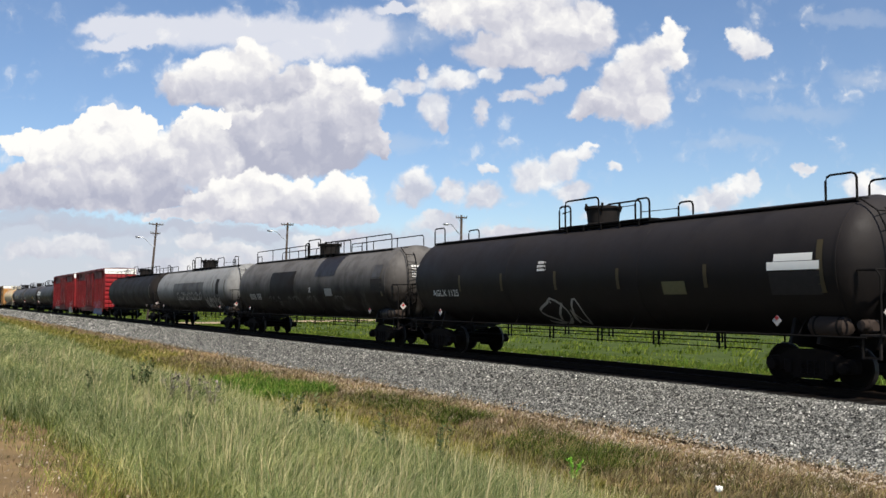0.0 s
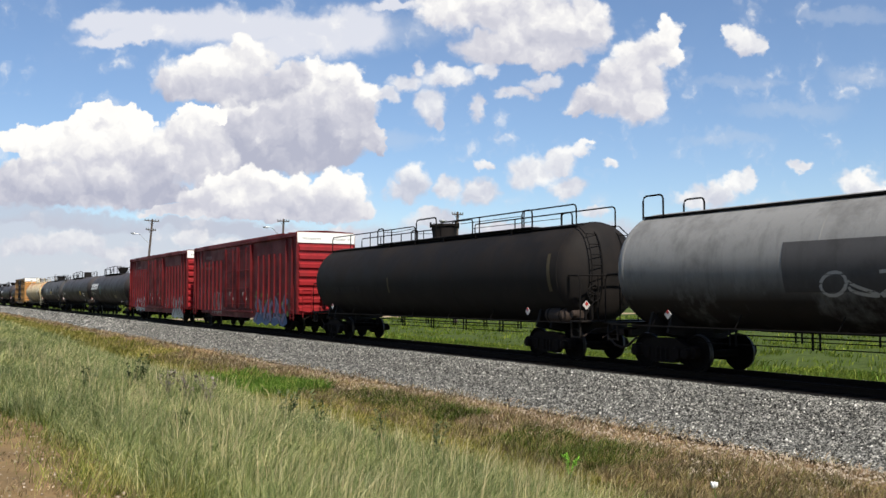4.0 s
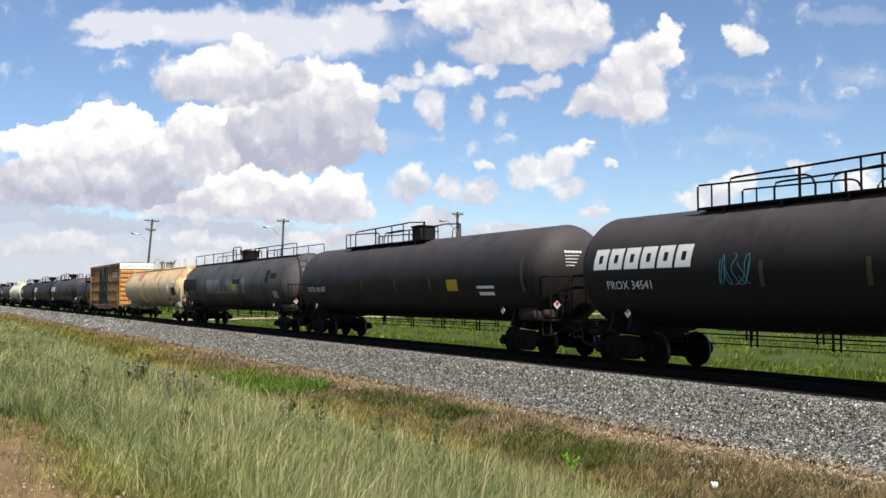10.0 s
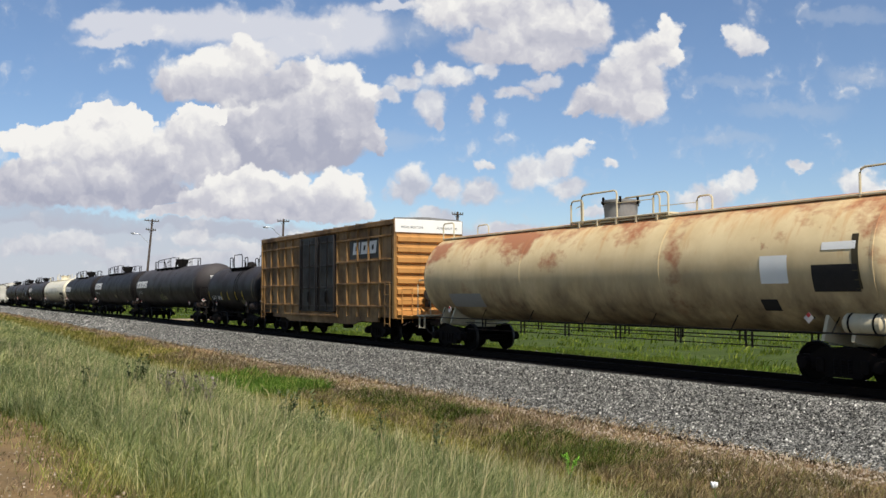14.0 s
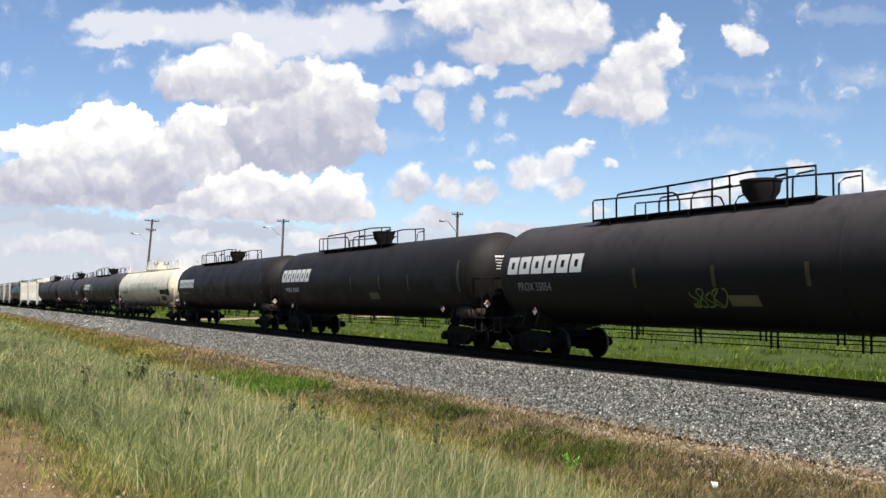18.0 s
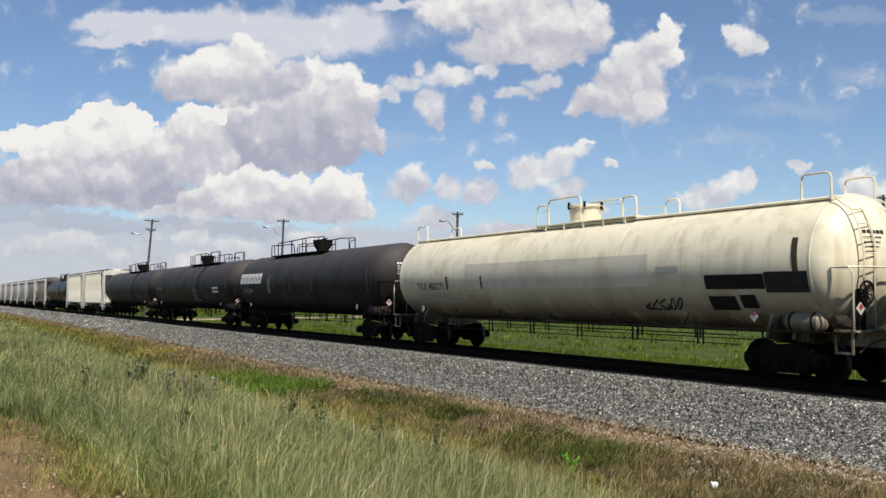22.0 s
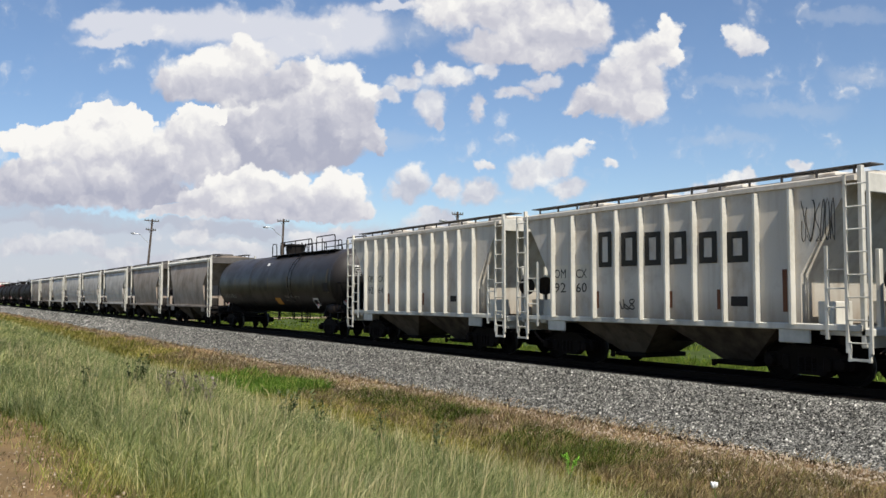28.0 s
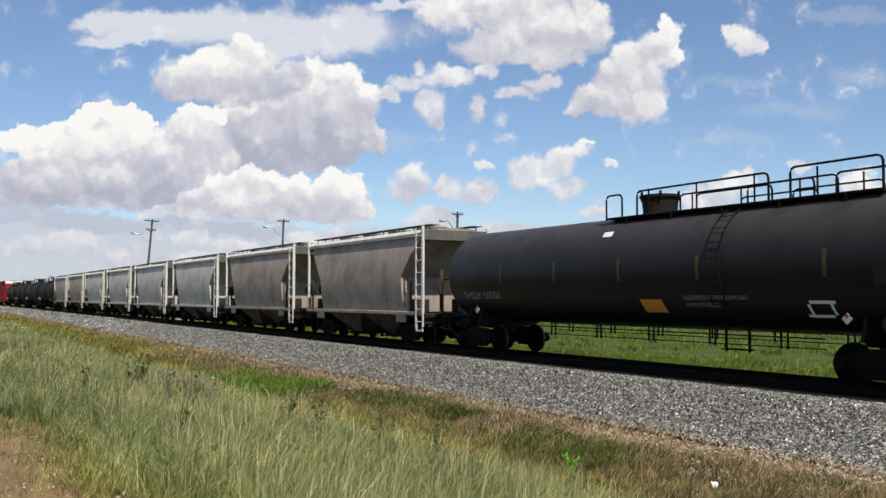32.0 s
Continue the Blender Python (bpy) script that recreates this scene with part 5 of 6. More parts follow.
panel(c2, (-3.92, -0.61, 3.94, 0.46), M_DGREY, "dark repainted panel")
panel(c2, (6.78, -0.36, 7.41, 0.59), M_BLACK2, "black smudge")
graffiti(c2, (-3.03, -0.70, 3.46, -0.19), (M_LETGREY,), 6, "pale sprayed scrawl", 10)
graffiti(c2, (4.06, -1.28, 7.39, -0.42), (M_LETGREY, M_GREYBOX), 7, "black and grey sprayed scrawl", 9)
strips(c2, (0.18, 3.12, 6.17), -0.27, 0.51)
c3 = tank_car("faded black tank car coupled to a red box car", 19.50, TR, TZ, M_BLACK2, "walkway", "cyl", 0.04, plat=(-4.14, 6.86), seed=3, walk_rail=True)
put(c3, -93.61, 19.50)
strips(c3, (-1.80), -0.55, 0.04)
lines(c3, (-7.64, -0.54, -4.17, -0.29), 1, M_GREYBOX)
c4 = (box_car("red box car with blue and violet graffiti on its side", 18.66, M_RED, M_RED2), on_wall(-1.449))
put(c4, -114.06, 18.66)
piece(c4, (2.75, 0.50, 7.75, 1.95), 6, 11, M_GVIO, M_GBLUE, M_GOLIVE, "blue and violet sprayed piece")
graffiti(c4, (-5.25, 0.79, -3.13, 2.17), (M_LETGREY,), 12, "white outline graffiti", 5)
lines(c4, (-6.85, 3.55, -5.30, 4.39), 3, M_LETDIM)
lines(c4, (-1.56, 4.09, -0.86, 4.52), 4, M_LETGREY)
lines(c4, (-8.38, 1.83, -7.06, 2.45), 3, M_LETDIM)
emblem(c4, -7.75, 4.03)
panel(c4, (7.96, 1.53, 8.38, 1.73), M_BROWN)
panel(c4, (-3.36, 0.96, -2.87, 1.09), M_STRIPE)
panel(c4, (7.96, 1.23, 8.45, 1.50), M_STRIPE)
c5 = (box_car("red box car with silver graffiti along its sill", 18.72, M_RED, M_RED2), on_wall(-1.449))
put(c5, -134.65, 18.72)
emblem(c5, -7.74, 3.99)
piece(c5, (-6.9, 0.80, -3.75, 1.85), 4, 13, M_GSILVER, M_GSILVER, None, "silver sprayed piece")
graffiti(c5, (-7.7, 0.95, -7.1, 1.6), (M_GBLUE,), 17, "blue sprayed scrawl", 3)
piece(c5, (5.15, 0.45, 8.2, 1.95), 4, 16, M_GSILVER, M_GSILVER, None, "silver sprayed piece")
lines(c5, (-6.80, 3.56, -5.23, 4.32), 3, M_LETDIM)
lines(c5, (-1.69, 4.08, -0.91, 4.54), 4, M_LETTER)
lines(c5, (0.69, 4.05, 1.65, 4.37), 3, M_LETTER)
lines(c5, (-8.53, 1.81, -7.88, 2.53), 2, M_LETDIM)
graffiti(c5, (2.91, 1.10, 3.37, 1.81), (M_LETGREY,), 1290, "thin white tag", 2)
graffiti(c5, (3.72, 1.13, 4.15, 1.81), (M_LETGREY,), 1340, "thin white tag", 2)
graffiti(c5, (4.76, 1.16, 5.15, 1.81), (M_LETGREY,), 1410, "thin white tag", 2)
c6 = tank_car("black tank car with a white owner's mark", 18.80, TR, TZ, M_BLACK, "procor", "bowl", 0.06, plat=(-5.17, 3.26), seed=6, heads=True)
put(c6, -155.18, 18.80)
owner_mark(c6, (-8.31, 0.01, -4.65, 0.56))
stencil(c6, (-7.81, -0.51, -6.13, -0.29), "PROX 34541", M_LETTER)
graffiti(c6, (-3.86, -0.44, -2.94, 0.30), (M_GTEAL,), 15, "dim teal tag", 5)
panel(c6, (7.25, -0.59, 8.39, 0.00), M_GREYBOX)
panel(c6, (3.52, -0.85, 4.38, -0.57), M_STENCIL_Y, "dim olive panel")
strips(c6, (-2.65, -0.04, 2.76, 5.14), -0.48, 0.09)
lines(c6, (-7.96, -1.00, -6.38, -0.63), 2, M_GREYBOX)
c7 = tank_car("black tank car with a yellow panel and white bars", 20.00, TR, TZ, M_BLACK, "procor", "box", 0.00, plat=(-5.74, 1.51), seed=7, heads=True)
put(c7, -176.41, 20.00)
stencil(c7, (-8.58, -0.49, -6.51, -0.26), "NATX 401007", M_LETTER)
panel(c7, (4.34, -0.51, 5.06, -0.12), M_STENCIL_Y2, "yellow panel")
panel(c7, (6.27, -0.44, 7.30, -0.35), M_LETTER)
panel(c7, (6.35, -0.66, 7.25, -0.55), M_LETTER)
lines(c7, (-8.48, -0.85, -6.67, -0.64), 2, M_GREYBOX)
strips(c7, (-2.63, 0.39, 3.13), -0.49, -0.05)
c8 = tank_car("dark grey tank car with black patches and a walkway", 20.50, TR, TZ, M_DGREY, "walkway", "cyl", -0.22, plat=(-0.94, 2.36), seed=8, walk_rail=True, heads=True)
put(c8, -198.13, 20.50)
panel(c8, (-9.84, -0.63, -6.65, 0.43), M_BLACK2, "black repainted patch")
panel(c8, (-4.22, -0.51, 3.49, 0.35), M_GREY2D, "mottled grey repainted panel")
panel(c8, (1.00, -0.33, 1.93, -0.00), M_STENCIL_Y2, "yellow panel")
panel(c8, (1.23, 0.01, 2.54, 0.30), M_BLACK2)
panel(c8, (6.86, 0.35, 7.45, 0.68), M_BLACK2)
panel(c8, (7.61, 0.23, 8.53, 0.52), M_BLACK2)
panel(c8, (6.85, 0.03, 7.38, 0.31), M_BLACK2)
panel(c8, (7.91, -0.77, 8.61, -0.41), M_LETGREY)
lines(c8, (-8.56, -0.56, -6.56, -0.27), 1, M_STENCIL_Y)
panel(c8, (-9.64, -0.72, -8.89, -0.34), M_LETGREY)
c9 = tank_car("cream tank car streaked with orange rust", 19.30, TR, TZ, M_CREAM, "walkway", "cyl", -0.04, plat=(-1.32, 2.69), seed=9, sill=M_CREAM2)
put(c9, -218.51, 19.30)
panel(c9, (6.20, -0.42, 6.92, 0.18), M_BAND, "white pasted patch")
panel(c9, (7.52, -0.60, 8.59, -0.05), M_GREYBOX)
panel(c9, (7.76, 0.25, 8.54, 0.41), M_BAND)
panel(c9, (-7.40, -1.05, -5.38, -0.60), M_LETGREY)
panel(c9, (6.04, -1.01, 6.50, -0.76), M_GREYBOX)
c10 = (box_car("ochre box car with dark plug doors and ribs", 15.50, M_YEL, M_YEL2, 4.9, "ochre"), on_wall(-1.449))
put(c10, -235.69, 15.50)
panel(c10, (3.37, 3.44, 6.32, 4.31), M_BROWN, "black backing of a painted mark")
owner_block(c10, (3.71, 3.63, 6.06, 4.14))
graffiti(c10, (-1.35, 1.74, -0.30, 2.40), (M_GSILVER,), 22, "white tag", 2)
lines(c10, (-7.52, 1.08, -5.2, 1.40), 2, M_BROWN)
graffiti(c10, (-7.0, 1.5, -6.1, 2.5), (M_LETBLK,), 41, "black sprayed scrawl", 2)
graffiti(c10, (-7.0, 2.5, -6.1, 3.5), (M_LETBLK,), 44, "black sprayed scrawl", 2)
c11 = tank_car("short black tank car with bright yellow strips", 10.40, 1.32, 2.32, M_BLACK, "short", "low", 0.06, plat=(-1.54, 1.86), seed=11, heads=True)
put(c11, -247.30, 10.40)
stencil(c11, (-3.79, -0.67, -1.82, -0.41), "GATX 38484", M_LETTER)
strips(c11, (-4.35, -1.72, -0.46, 1.05, 2.35), -0.66, -0.16, M_STENCIL_Y2)
panel(c11, (1.75, -1.0, 2.6, -0.66), M_STENCIL_Y, "dull yellow panel")
panel(c11, (2.75, -0.5, 3.7, -0.05), M_GREYBOX)
lines(c11, (-3.86, -1.00, -1.15, -0.79), 2, M_GREYBOX)
c12 = tank_car("black tank car with a white owner's mark", 19.50, TR, TZ, M_BLACK, "procor", "bowl", -0.14, plat=(-5.44, 2.01), seed=12, heads=True)
put(c12, -267.96, 19.50)
owner_mark(c12, (-8.71, -0.02, -5.00, 0.50))
stencil(c12, (-8.19, -0.53, -6.56, -0.28), "PROX 35054", M_LETGREY)
graffiti(c12, (-1.17, -0.97, 0.03, -0.50), (M_GOLIVE,), 23, "olive green sprayed patch", 5)
panel(c12, (0.03, -0.92, 0.89, -0.67), M_STENCIL_Y, "dim olive panel")
strips(c12, (-2.97, -0.29, 2.30), -0.48, 0.03)
panel(c12, (6.95, -0.45, 8.06, -0.08), M_GREYBOX)
c13 = tank_car("black tank car with a white owner's mark", 19.30, TR, TZ, M_JET, "procor", "bowl", -0.14, plat=(-5.44, 2.01), seed=13, heads=True)
put(c13, -288.16, 19.30)
owner_mark(c13, (-8.52, 0.00, -4.88, 0.59))
stencil(c13, (-8.07, -0.48, -6.32, -0.27), "PROX 33668", M_LETTER)
panel(c13, (6.95, -0.54, 8.01, -0.01), M_GREYBOX)
panel(c13, (1.39, -0.81, 2.24, -0.54), M_STENCIL_Y, "dim olive panel")
strips(c13, (-0.26, 2.46, 4.91), -0.45, 0.14)
panel(c13, (6.29, -1.11, 6.85, -0.79), M_GREYBOX)
lines(c13, (-8.13, -0.90, -6.49, -0.63), 2, M_GREYBOX)
c14 = tank_car("black tank car with a white owner's mark", 19.40, TR, TZ, M_JET, "procor", "bowl", -0.14, plat=(-5.44, 2.01), seed=14, heads=True)
put(c14, -308.72, 19.40)
owner_mark(c14, (-8.34, -0.13, -4.71, 0.42))
stencil(c14, (-7.92, -0.58, -6.39, -0.38), "PROX 36418", M_LETGREY)
strips(c14, (-3.08, -0.77, 2.04), -0.55, -0.02)
panel(c14, (7.28, -0.38, 8.68, 0.05), M_GREYBOX)
c15 = tank_car("off-white tank car with grey panel and black blotches", 19.80, TR, TZ, M_WHITE, "walkway", "cyl", 0.06, plat=(-1.32, 3.17), seed=15, sill=M_WHITE, heads=True)
put(c15, -329.64, 19.80)
stencil(c15, (-7.87, -0.47, -5.98, -0.22), "TILX 400271", M_LETBLK)
panel(c15, (-4.46, -0.45, 4.33, 0.37), M_WHITEG, "light grey repainted panel")
panel(c15, (6.23, -0.53, 7.95, -0.20), M_BLACK2, "black blotch")
panel(c15, (6.22, -1.01, 7.03, -0.69), M_BLACK2, "black blotch")
panel(c15, (7.16, -0.96, 7.61, -0.66), M_BLACK2, "black blotch")
panel(c15, (7.97, -0.61, 9.09, -0.16), M_GREYBOX)
lines(c15, (-7.90, -0.92, -4.81, -0.60), 2, M_LETGREY2)
graffiti(c15, (3.93, -1.03, 5.33, -0.73), (M_GREYBOX,), 24, "dark scrawl", 5)
panel(c15, (4.64, -0.13, 5.41, 0.04), M_LETGREY2)
strips(c15, (-5.70, -3.49), -0.45, -0.02)
c16 = tank_car("black tank car with a white owner's mark and tag", 18.50, TR, TZ, M_BLACK, "procor", "bowl", -0.14, plat=(-5.33, 1.96), seed=16, heads=True)
put(c16, -349.29, 18.50)
owner_mark(c16, (-8.42, -0.01, -4.86, 0.53))
stencil(c16, (-8.00, -0.53, -6.39, -0.28), "PROX 38288", M_LETGREY)
graffiti(c16, (-4.01, -0.55, -3.68, 0.45), (M_LETTER,), 25, "white vertical tag", 5)
strips(c16, (-2.97, -0.76, 2.08), -0.48, 0.02)
c17 = tank_car("black tank car with white bars and a thin tag", 19.90, TR, TZ, M_BLACK, "lpg_short", "bowl", -0.30, plat=(-1.67, 5.35), seed=17, heads=True)
put(c17, -370.32, 19.90)
stencil(c17, (-8.69, -0.25, -6.80, 0.02), "TLX 936347", M_LETGREY)
panel(c17, (6.08, -0.24, 7.35, -0.12), M_LETTER)
panel(c17, (6.07, -0.46, 7.34, -0.34), M_LETTER)
panel(c17, (7.44, -0.52, 8.56, -0.04), M_GREYBOX)
graffiti(c17, (1.35, -1.01, 2.85, -0.17), (M_LETGREY,), 26, "thin white tag", 6)
panel(c17, (6.56, -0.96, 7.09, -0.64), M_GREYBOX)
strips(c17, (-6.41, -4.29, -1.40, 5.15), -0.10, 0.44)
c18 = tank_car("black tank car coupled to a white hopper car", 19.60, TR, TZ, M_BLACK, "lpg_short", "bowl", 0.12, plat=(-1.74, 5.28), seed=18)
put(c18, -391.10, 19.60)
strips(c18, (-3.01, 2.69, 6.38), -0.11, 0.48)
c19 = (hopper_car("dusty white covered hopper car with ribbed sides and black mark", 11.70, M_HOPW, True, end_mat=M_BAND), on_wall(-1.507))
put(c19, -403.29, 11.70)
mark_block(c19, (-2.18, 2.66, -1.65, 3.61))
mark_block(c19, (-1.27, 2.66, -0.67, 3.55))
mark_block(c19, (-0.38, 2.65, 0.19, 3.50))
mark_block(c19, (0.50, 2.65, 1.07, 3.45))
mark_block(c19, (1.47, 2.65, 2.03, 3.39))
mark_block(c19, (2.33, 2.64, 2.94, 3.34))
panel(c19, (-4.22, 2.33, -3.52, 2.76), M_WHITEG, "pale backing of a stencil")
panel(c19, (-3.24, 2.33, -2.60, 2.76), M_WHITEG, "pale backing of a stencil")
c19 = (c19[0], on_wall(-1.512))
stencil(c19, (-4.15, 2.39, -3.62, 2.65), "OM", M_LETBLK)
stencil(c19, (-3.16, 2.38, -2.69, 2.63), "CX", M_LETBLK)
stencil(c19, (-4.15, 1.98, -3.62, 2.26), "92", M_LETBLK)
stencil(c19, (-3.16, 1.98, -2.69, 2.25), "60", M_LETBLK)
panel(c19, (2.42, 1.65, 2.90, 1.87), M_GREYBOX)
graffiti(c19, (4.35, 2.98, 5.16, 3.91), (M_LETBLK,), 27, "thin dark scrawl", 7)
graffiti(c19, (-1.38, 1.53, -0.77, 1.80), (M_LETBLK,), 28, "thin dark scrawl", 3)
panel(c19, (-2.35, 1.56, -2.18, 2.01), M_RUSTMARK)
panel(c19, (0.45, 1.59, 0.58, 2.00), M_RUSTMARK)
panel(c19, (2.01, 1.57, 2.11, 2.03), M_RUSTMARK)
panel(c19, (3.85, 1.54, 3.97, 2.45), M_RUSTMARK)
c20 = (hopper_car("dusty white covered hopper car with ribbed sides", 11.70, M_HOPW, True, end_mat=M_BAND), on_wall(-1.507))
put(c20, -415.90, 11.70)
panel(c20, (-4.22, 2.33, -3.52, 2.76), M_WHITEG, "pale backing of a stencil")
panel(c20, (-3.24, 2.33, -2.60, 2.76), M_WHITEG, "pale backing of a stencil")
c20 = (c20[0], on_wall(-1.512))
stencil(c20, (-4.03, 2.43, -3.56, 2.72), "OM", M_LETBLK)
stencil(c20, (-3.09, 2.45, -2.63, 2.70), "CX", M_LETBLK)
stencil(c20, (-4.03, 1.98, -3.56, 2.25), "92", M_LETBLK)
stencil(c20, (-3.09, 1.99, -2.68, 2.23), "64", M_LETBLK)
panel(c20, (2.54, 1.69, 2.95, 1.89), M_GREYBOX)
panel(c20, (-2.26, 1.57, -2.11, 1.99), M_RUSTMARK)
panel(c20, (0.55, 1.56, 0.67, 2.00), M_RUSTMARK)
panel(c20, (2.10, 1.58, 2.19, 1.99), M_RUSTMARK)
panel(c20, (3.90, 1.55, 4.00, 2.41), M_RUSTMARK)
c21 = tank_car("glossy black pressure tank car with an orange panel", 18.40, TR, TZ, M_GLOSS, "lpg", "cyl", 0.21, plat=(-1.08, 7.36), seed=21, heads=True)
put(c21, -435.68, 18.40)
stencil(c21, (-7.74, -0.81, -5.57, -0.55), "SHQX 50550", M_LETGREY)
panel(c21, (0.81, -1.10, 1.60, -0.77), M_ORANGE, "orange panel")
stencil(c21, (2.39, -0.79, 4.34, -0.67), "LIQUEFIED PETROLEUM GAS", M_LETGREY)
stencil(c21, (2.38, -0.94, 3.46, -0.85), "NON-ODORIZED", M_LETGREY)
panel(c21, (5.94, -0.85, 6.57, -0.78), M_LETTER)
panel(c21, (5.75, -1.14, 6.39, -1.08), M_LETTER)
panel(c21, (5.86, -1.09, 5.93, -0.86), M_LETTER)
panel(c21, (6.42, -1.08, 6.49, -0.85), M_LETTER)
panel(c21, (7.56, -0.48, 8.19, -0.08), M_GREYBOX)
strips(c21, (-5.34, -2.58, 0.21, 3.00, 6.49), -0.30, 0.29)
panel(c21, (-0.77, 0.92, -0.39, 1.06), M_LETTER)
for left, m, lab in ((-448.35, M_HOPG, "weathered grey covered hopper car with smooth sides"), (-461.43, M_HOPG, "brownish grey covered hopper car with smooth sides"), (-474.35, M_HOPB, "pale grey covered hopper car with smooth sides"), (-487.4, M_HOPB, "pale grey covered hopper car with smooth sides"), (-500.2, M_HOPB, "pale grey covered hopper car with smooth sides"), (-512.9, M_HOPB, "pale grey covered hopper car with smooth sides"), (-525.3, M_HOPG, "grey covered hopper car with smooth sides"), (-537.8, M_HOPG, "grey covered hopper car with smooth sides")):
    put(hopper_car(lab, 11.4, m, False), left, 11.4)
for left in (-555.5, -573.5, -591.5, -609.5):
    put(tank_car("faded black tank car far down the line", 16.3, TR, TZ, M_BLACK2, "plain", "cyl", 0.0, plat=(-2, 2), strip=False), left, 16.3)
for left in (-630.0, -650.5, -671.0):
    put(box_car("red box car far down the line", 18.65, M_RED, M_RED2), left, 18.65)


# ---------------------------------------------------------------- ground, track, grass
PROFILE = ((-4000, 0.1), (-60, 0.15), (-24, 0.2), (-16.6, 0.2), (-15.2, 0.1), (-12.5, -0.35), (-9.2, -1.1), (-7.5, -1.15), (-5.8, -1.02), (-4.3, -0.92), (-3.6, -0.72), (-2.1, -0.2), (-1.75, -0.17), (1.75, -0.17), (2.1, -0.2), (4.3, -0.95), (7, -1.15), (14, -1.1), (60, -1.0), (4000, -1.0))


def ground_z(x, y):
    for (a, za), (b, zb) in zip(PROFILE, PROFILE[1:]):
        if y <= b:
            z = za + (zb - za) * (y - a) / (b - a)
            break
    else:
        z = PROFILE[-1][1]
    if abs(y) > 4.5 and abs(x) < 300 and abs(y) < 60:
        z += 0.10 * noise.noise((x * 0.16, y * 0.22, 0.0)) + 0.04 * noise.noise((x * 0.7, y * 0.7, 3.0))
    return z


def grid(name, xs, ys, lift, mat):
    vs = [(x, y, ground_z(x, y) + lift) for y in ys for x in xs]
    n = len(xs)
    fs = [[j * n + i, j * n + i + 1, (j + 1) * n + i + 1, (j + 1) * n + i] for j in range(len(ys) - 1) for i in range(n - 1)]
    s = Shape()
    s.v, s.f, s.mi = vs, fs, [0] * len(fs)
    me = s.mesh(name, mat)
    return new(name, me)


def span(*stops):
    out = []
    for a, b, n in stops:
        out += [a + (b - a) * k / n for k in range(n)]
    return out + [stops[-1][1]]


m, t, p = shader("grassland_soil")
tc = node(t, "ShaderNodeTexCoord")
sep = node(t, "ShaderNodeSeparateXYZ")
t.links.new(tc.outputs["Object"], sep.inputs[0])
wob = node(t, "ShaderNodeMath", operation="MULTIPLY_ADD")
t.links.new(noise_tex(t, 0.5, 5, 0.6), wob.inputs[0])
wob.inputs[1].default_value = 3.0
t.links.new(sep.outputs["Y"], wob.inputs[2])
cr = node(t, "ShaderNodeValToRGB")
mr = node(t, "ShaderNodeMapRange")
mr.inputs["From Min"].default_value, mr.inputs["From Max"].default_value = -20.0, 10.0
t.links.new(wob.outputs[0], mr.inputs[0])
t.links.new(mr.outputs[0], cr.inputs[0])
STOPS = ((0.0, "8a7658"), (0.175, "857052"), (0.205, "6a6440"), (0.34, "4d5a2e"), (0.45, "6a6a38"), (0.52, "8f7a64"), (0.62, "9a8470"), (0.80, "4a582b"), (1.0, "4a582b"))
while len(cr.color_ramp.elements) < len(STOPS):
    cr.color_ramp.elements.new(0.5)
for e, (q, h) in zip(cr.color_ramp.elements, STOPS):
    e.position, e.color = q, rgb(h)
blot = mix(t, ramp(t, noise_tex(t, 1.3, 6, 0.7), 0.35, 0.7), (0.6, 0.6, 0.6, 1), (1.15, 1.1, 1.0, 1))
t.links.new(mix(t, 1.0, cr.outputs[0], blot, "MULTIPLY"), p.inputs["Base Color"])
p.inputs["Roughness"].default_value = 0.95
p.inputs["Specular IOR Level"].default_value = 0.08
bump(t, p, noise_tex(t, 14, 6, 0.7), 0.6, 0.05)
M_SOIL = m
ys = span((-4000, -400, 6), (-400, -60, 8), (-60, -20, 10), (-20, -4.4, 40), (-4.4, 4.4, 14), (4.4, 30, 26), (30, 400, 12), (400, 4000, 6))
xs = span((-4000, -400, 8), (-400, -100, 20), (-100, 12, 140), (12, 60, 12), (60, 400, 8), (400, 4000, 5))
tagged(grid("ground", xs, ys, -0.02, M_SOIL), "grassland and dirt verge beside a railway", "ground", "", "structure")

m, t, p = shader("crushed_stone")
vor = node(t, "ShaderNodeTexVoronoi")
vor.inputs["Scale"].default_value = 22
tc = node(t, "ShaderNodeTexCoord")
t.links.new(tc.outputs["Object"], vor.inputs["Vector"])
grey = mix(t, ramp(t, vor.outputs["Color"], 0.1, 0.95), rgb("33322e"), rgb("7f7c74"))
grey = mix(t, ramp(t, noise_tex(t, 0.6, 4, 0.6), 0.4, 0.75), grey, rgb("69645b"))
# shade under the train, painted black into the stone between and beside the rails
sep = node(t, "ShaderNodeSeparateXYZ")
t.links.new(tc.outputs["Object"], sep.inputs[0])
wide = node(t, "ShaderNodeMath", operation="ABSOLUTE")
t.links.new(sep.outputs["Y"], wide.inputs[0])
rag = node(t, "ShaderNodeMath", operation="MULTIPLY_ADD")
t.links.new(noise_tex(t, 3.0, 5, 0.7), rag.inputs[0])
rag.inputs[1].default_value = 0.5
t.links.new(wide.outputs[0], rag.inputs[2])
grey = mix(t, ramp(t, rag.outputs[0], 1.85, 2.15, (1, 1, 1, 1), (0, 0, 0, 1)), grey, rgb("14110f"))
t.links.new(grey, p.inputs["Base Color"])
p.inputs["Roughness"].default_value = 0.95
p.inputs["Specular IOR Level"].default_value = 0.1
bump(t, p, vor.outputs["Distance"], 0.4, 0.03)
M_BALLAST = m
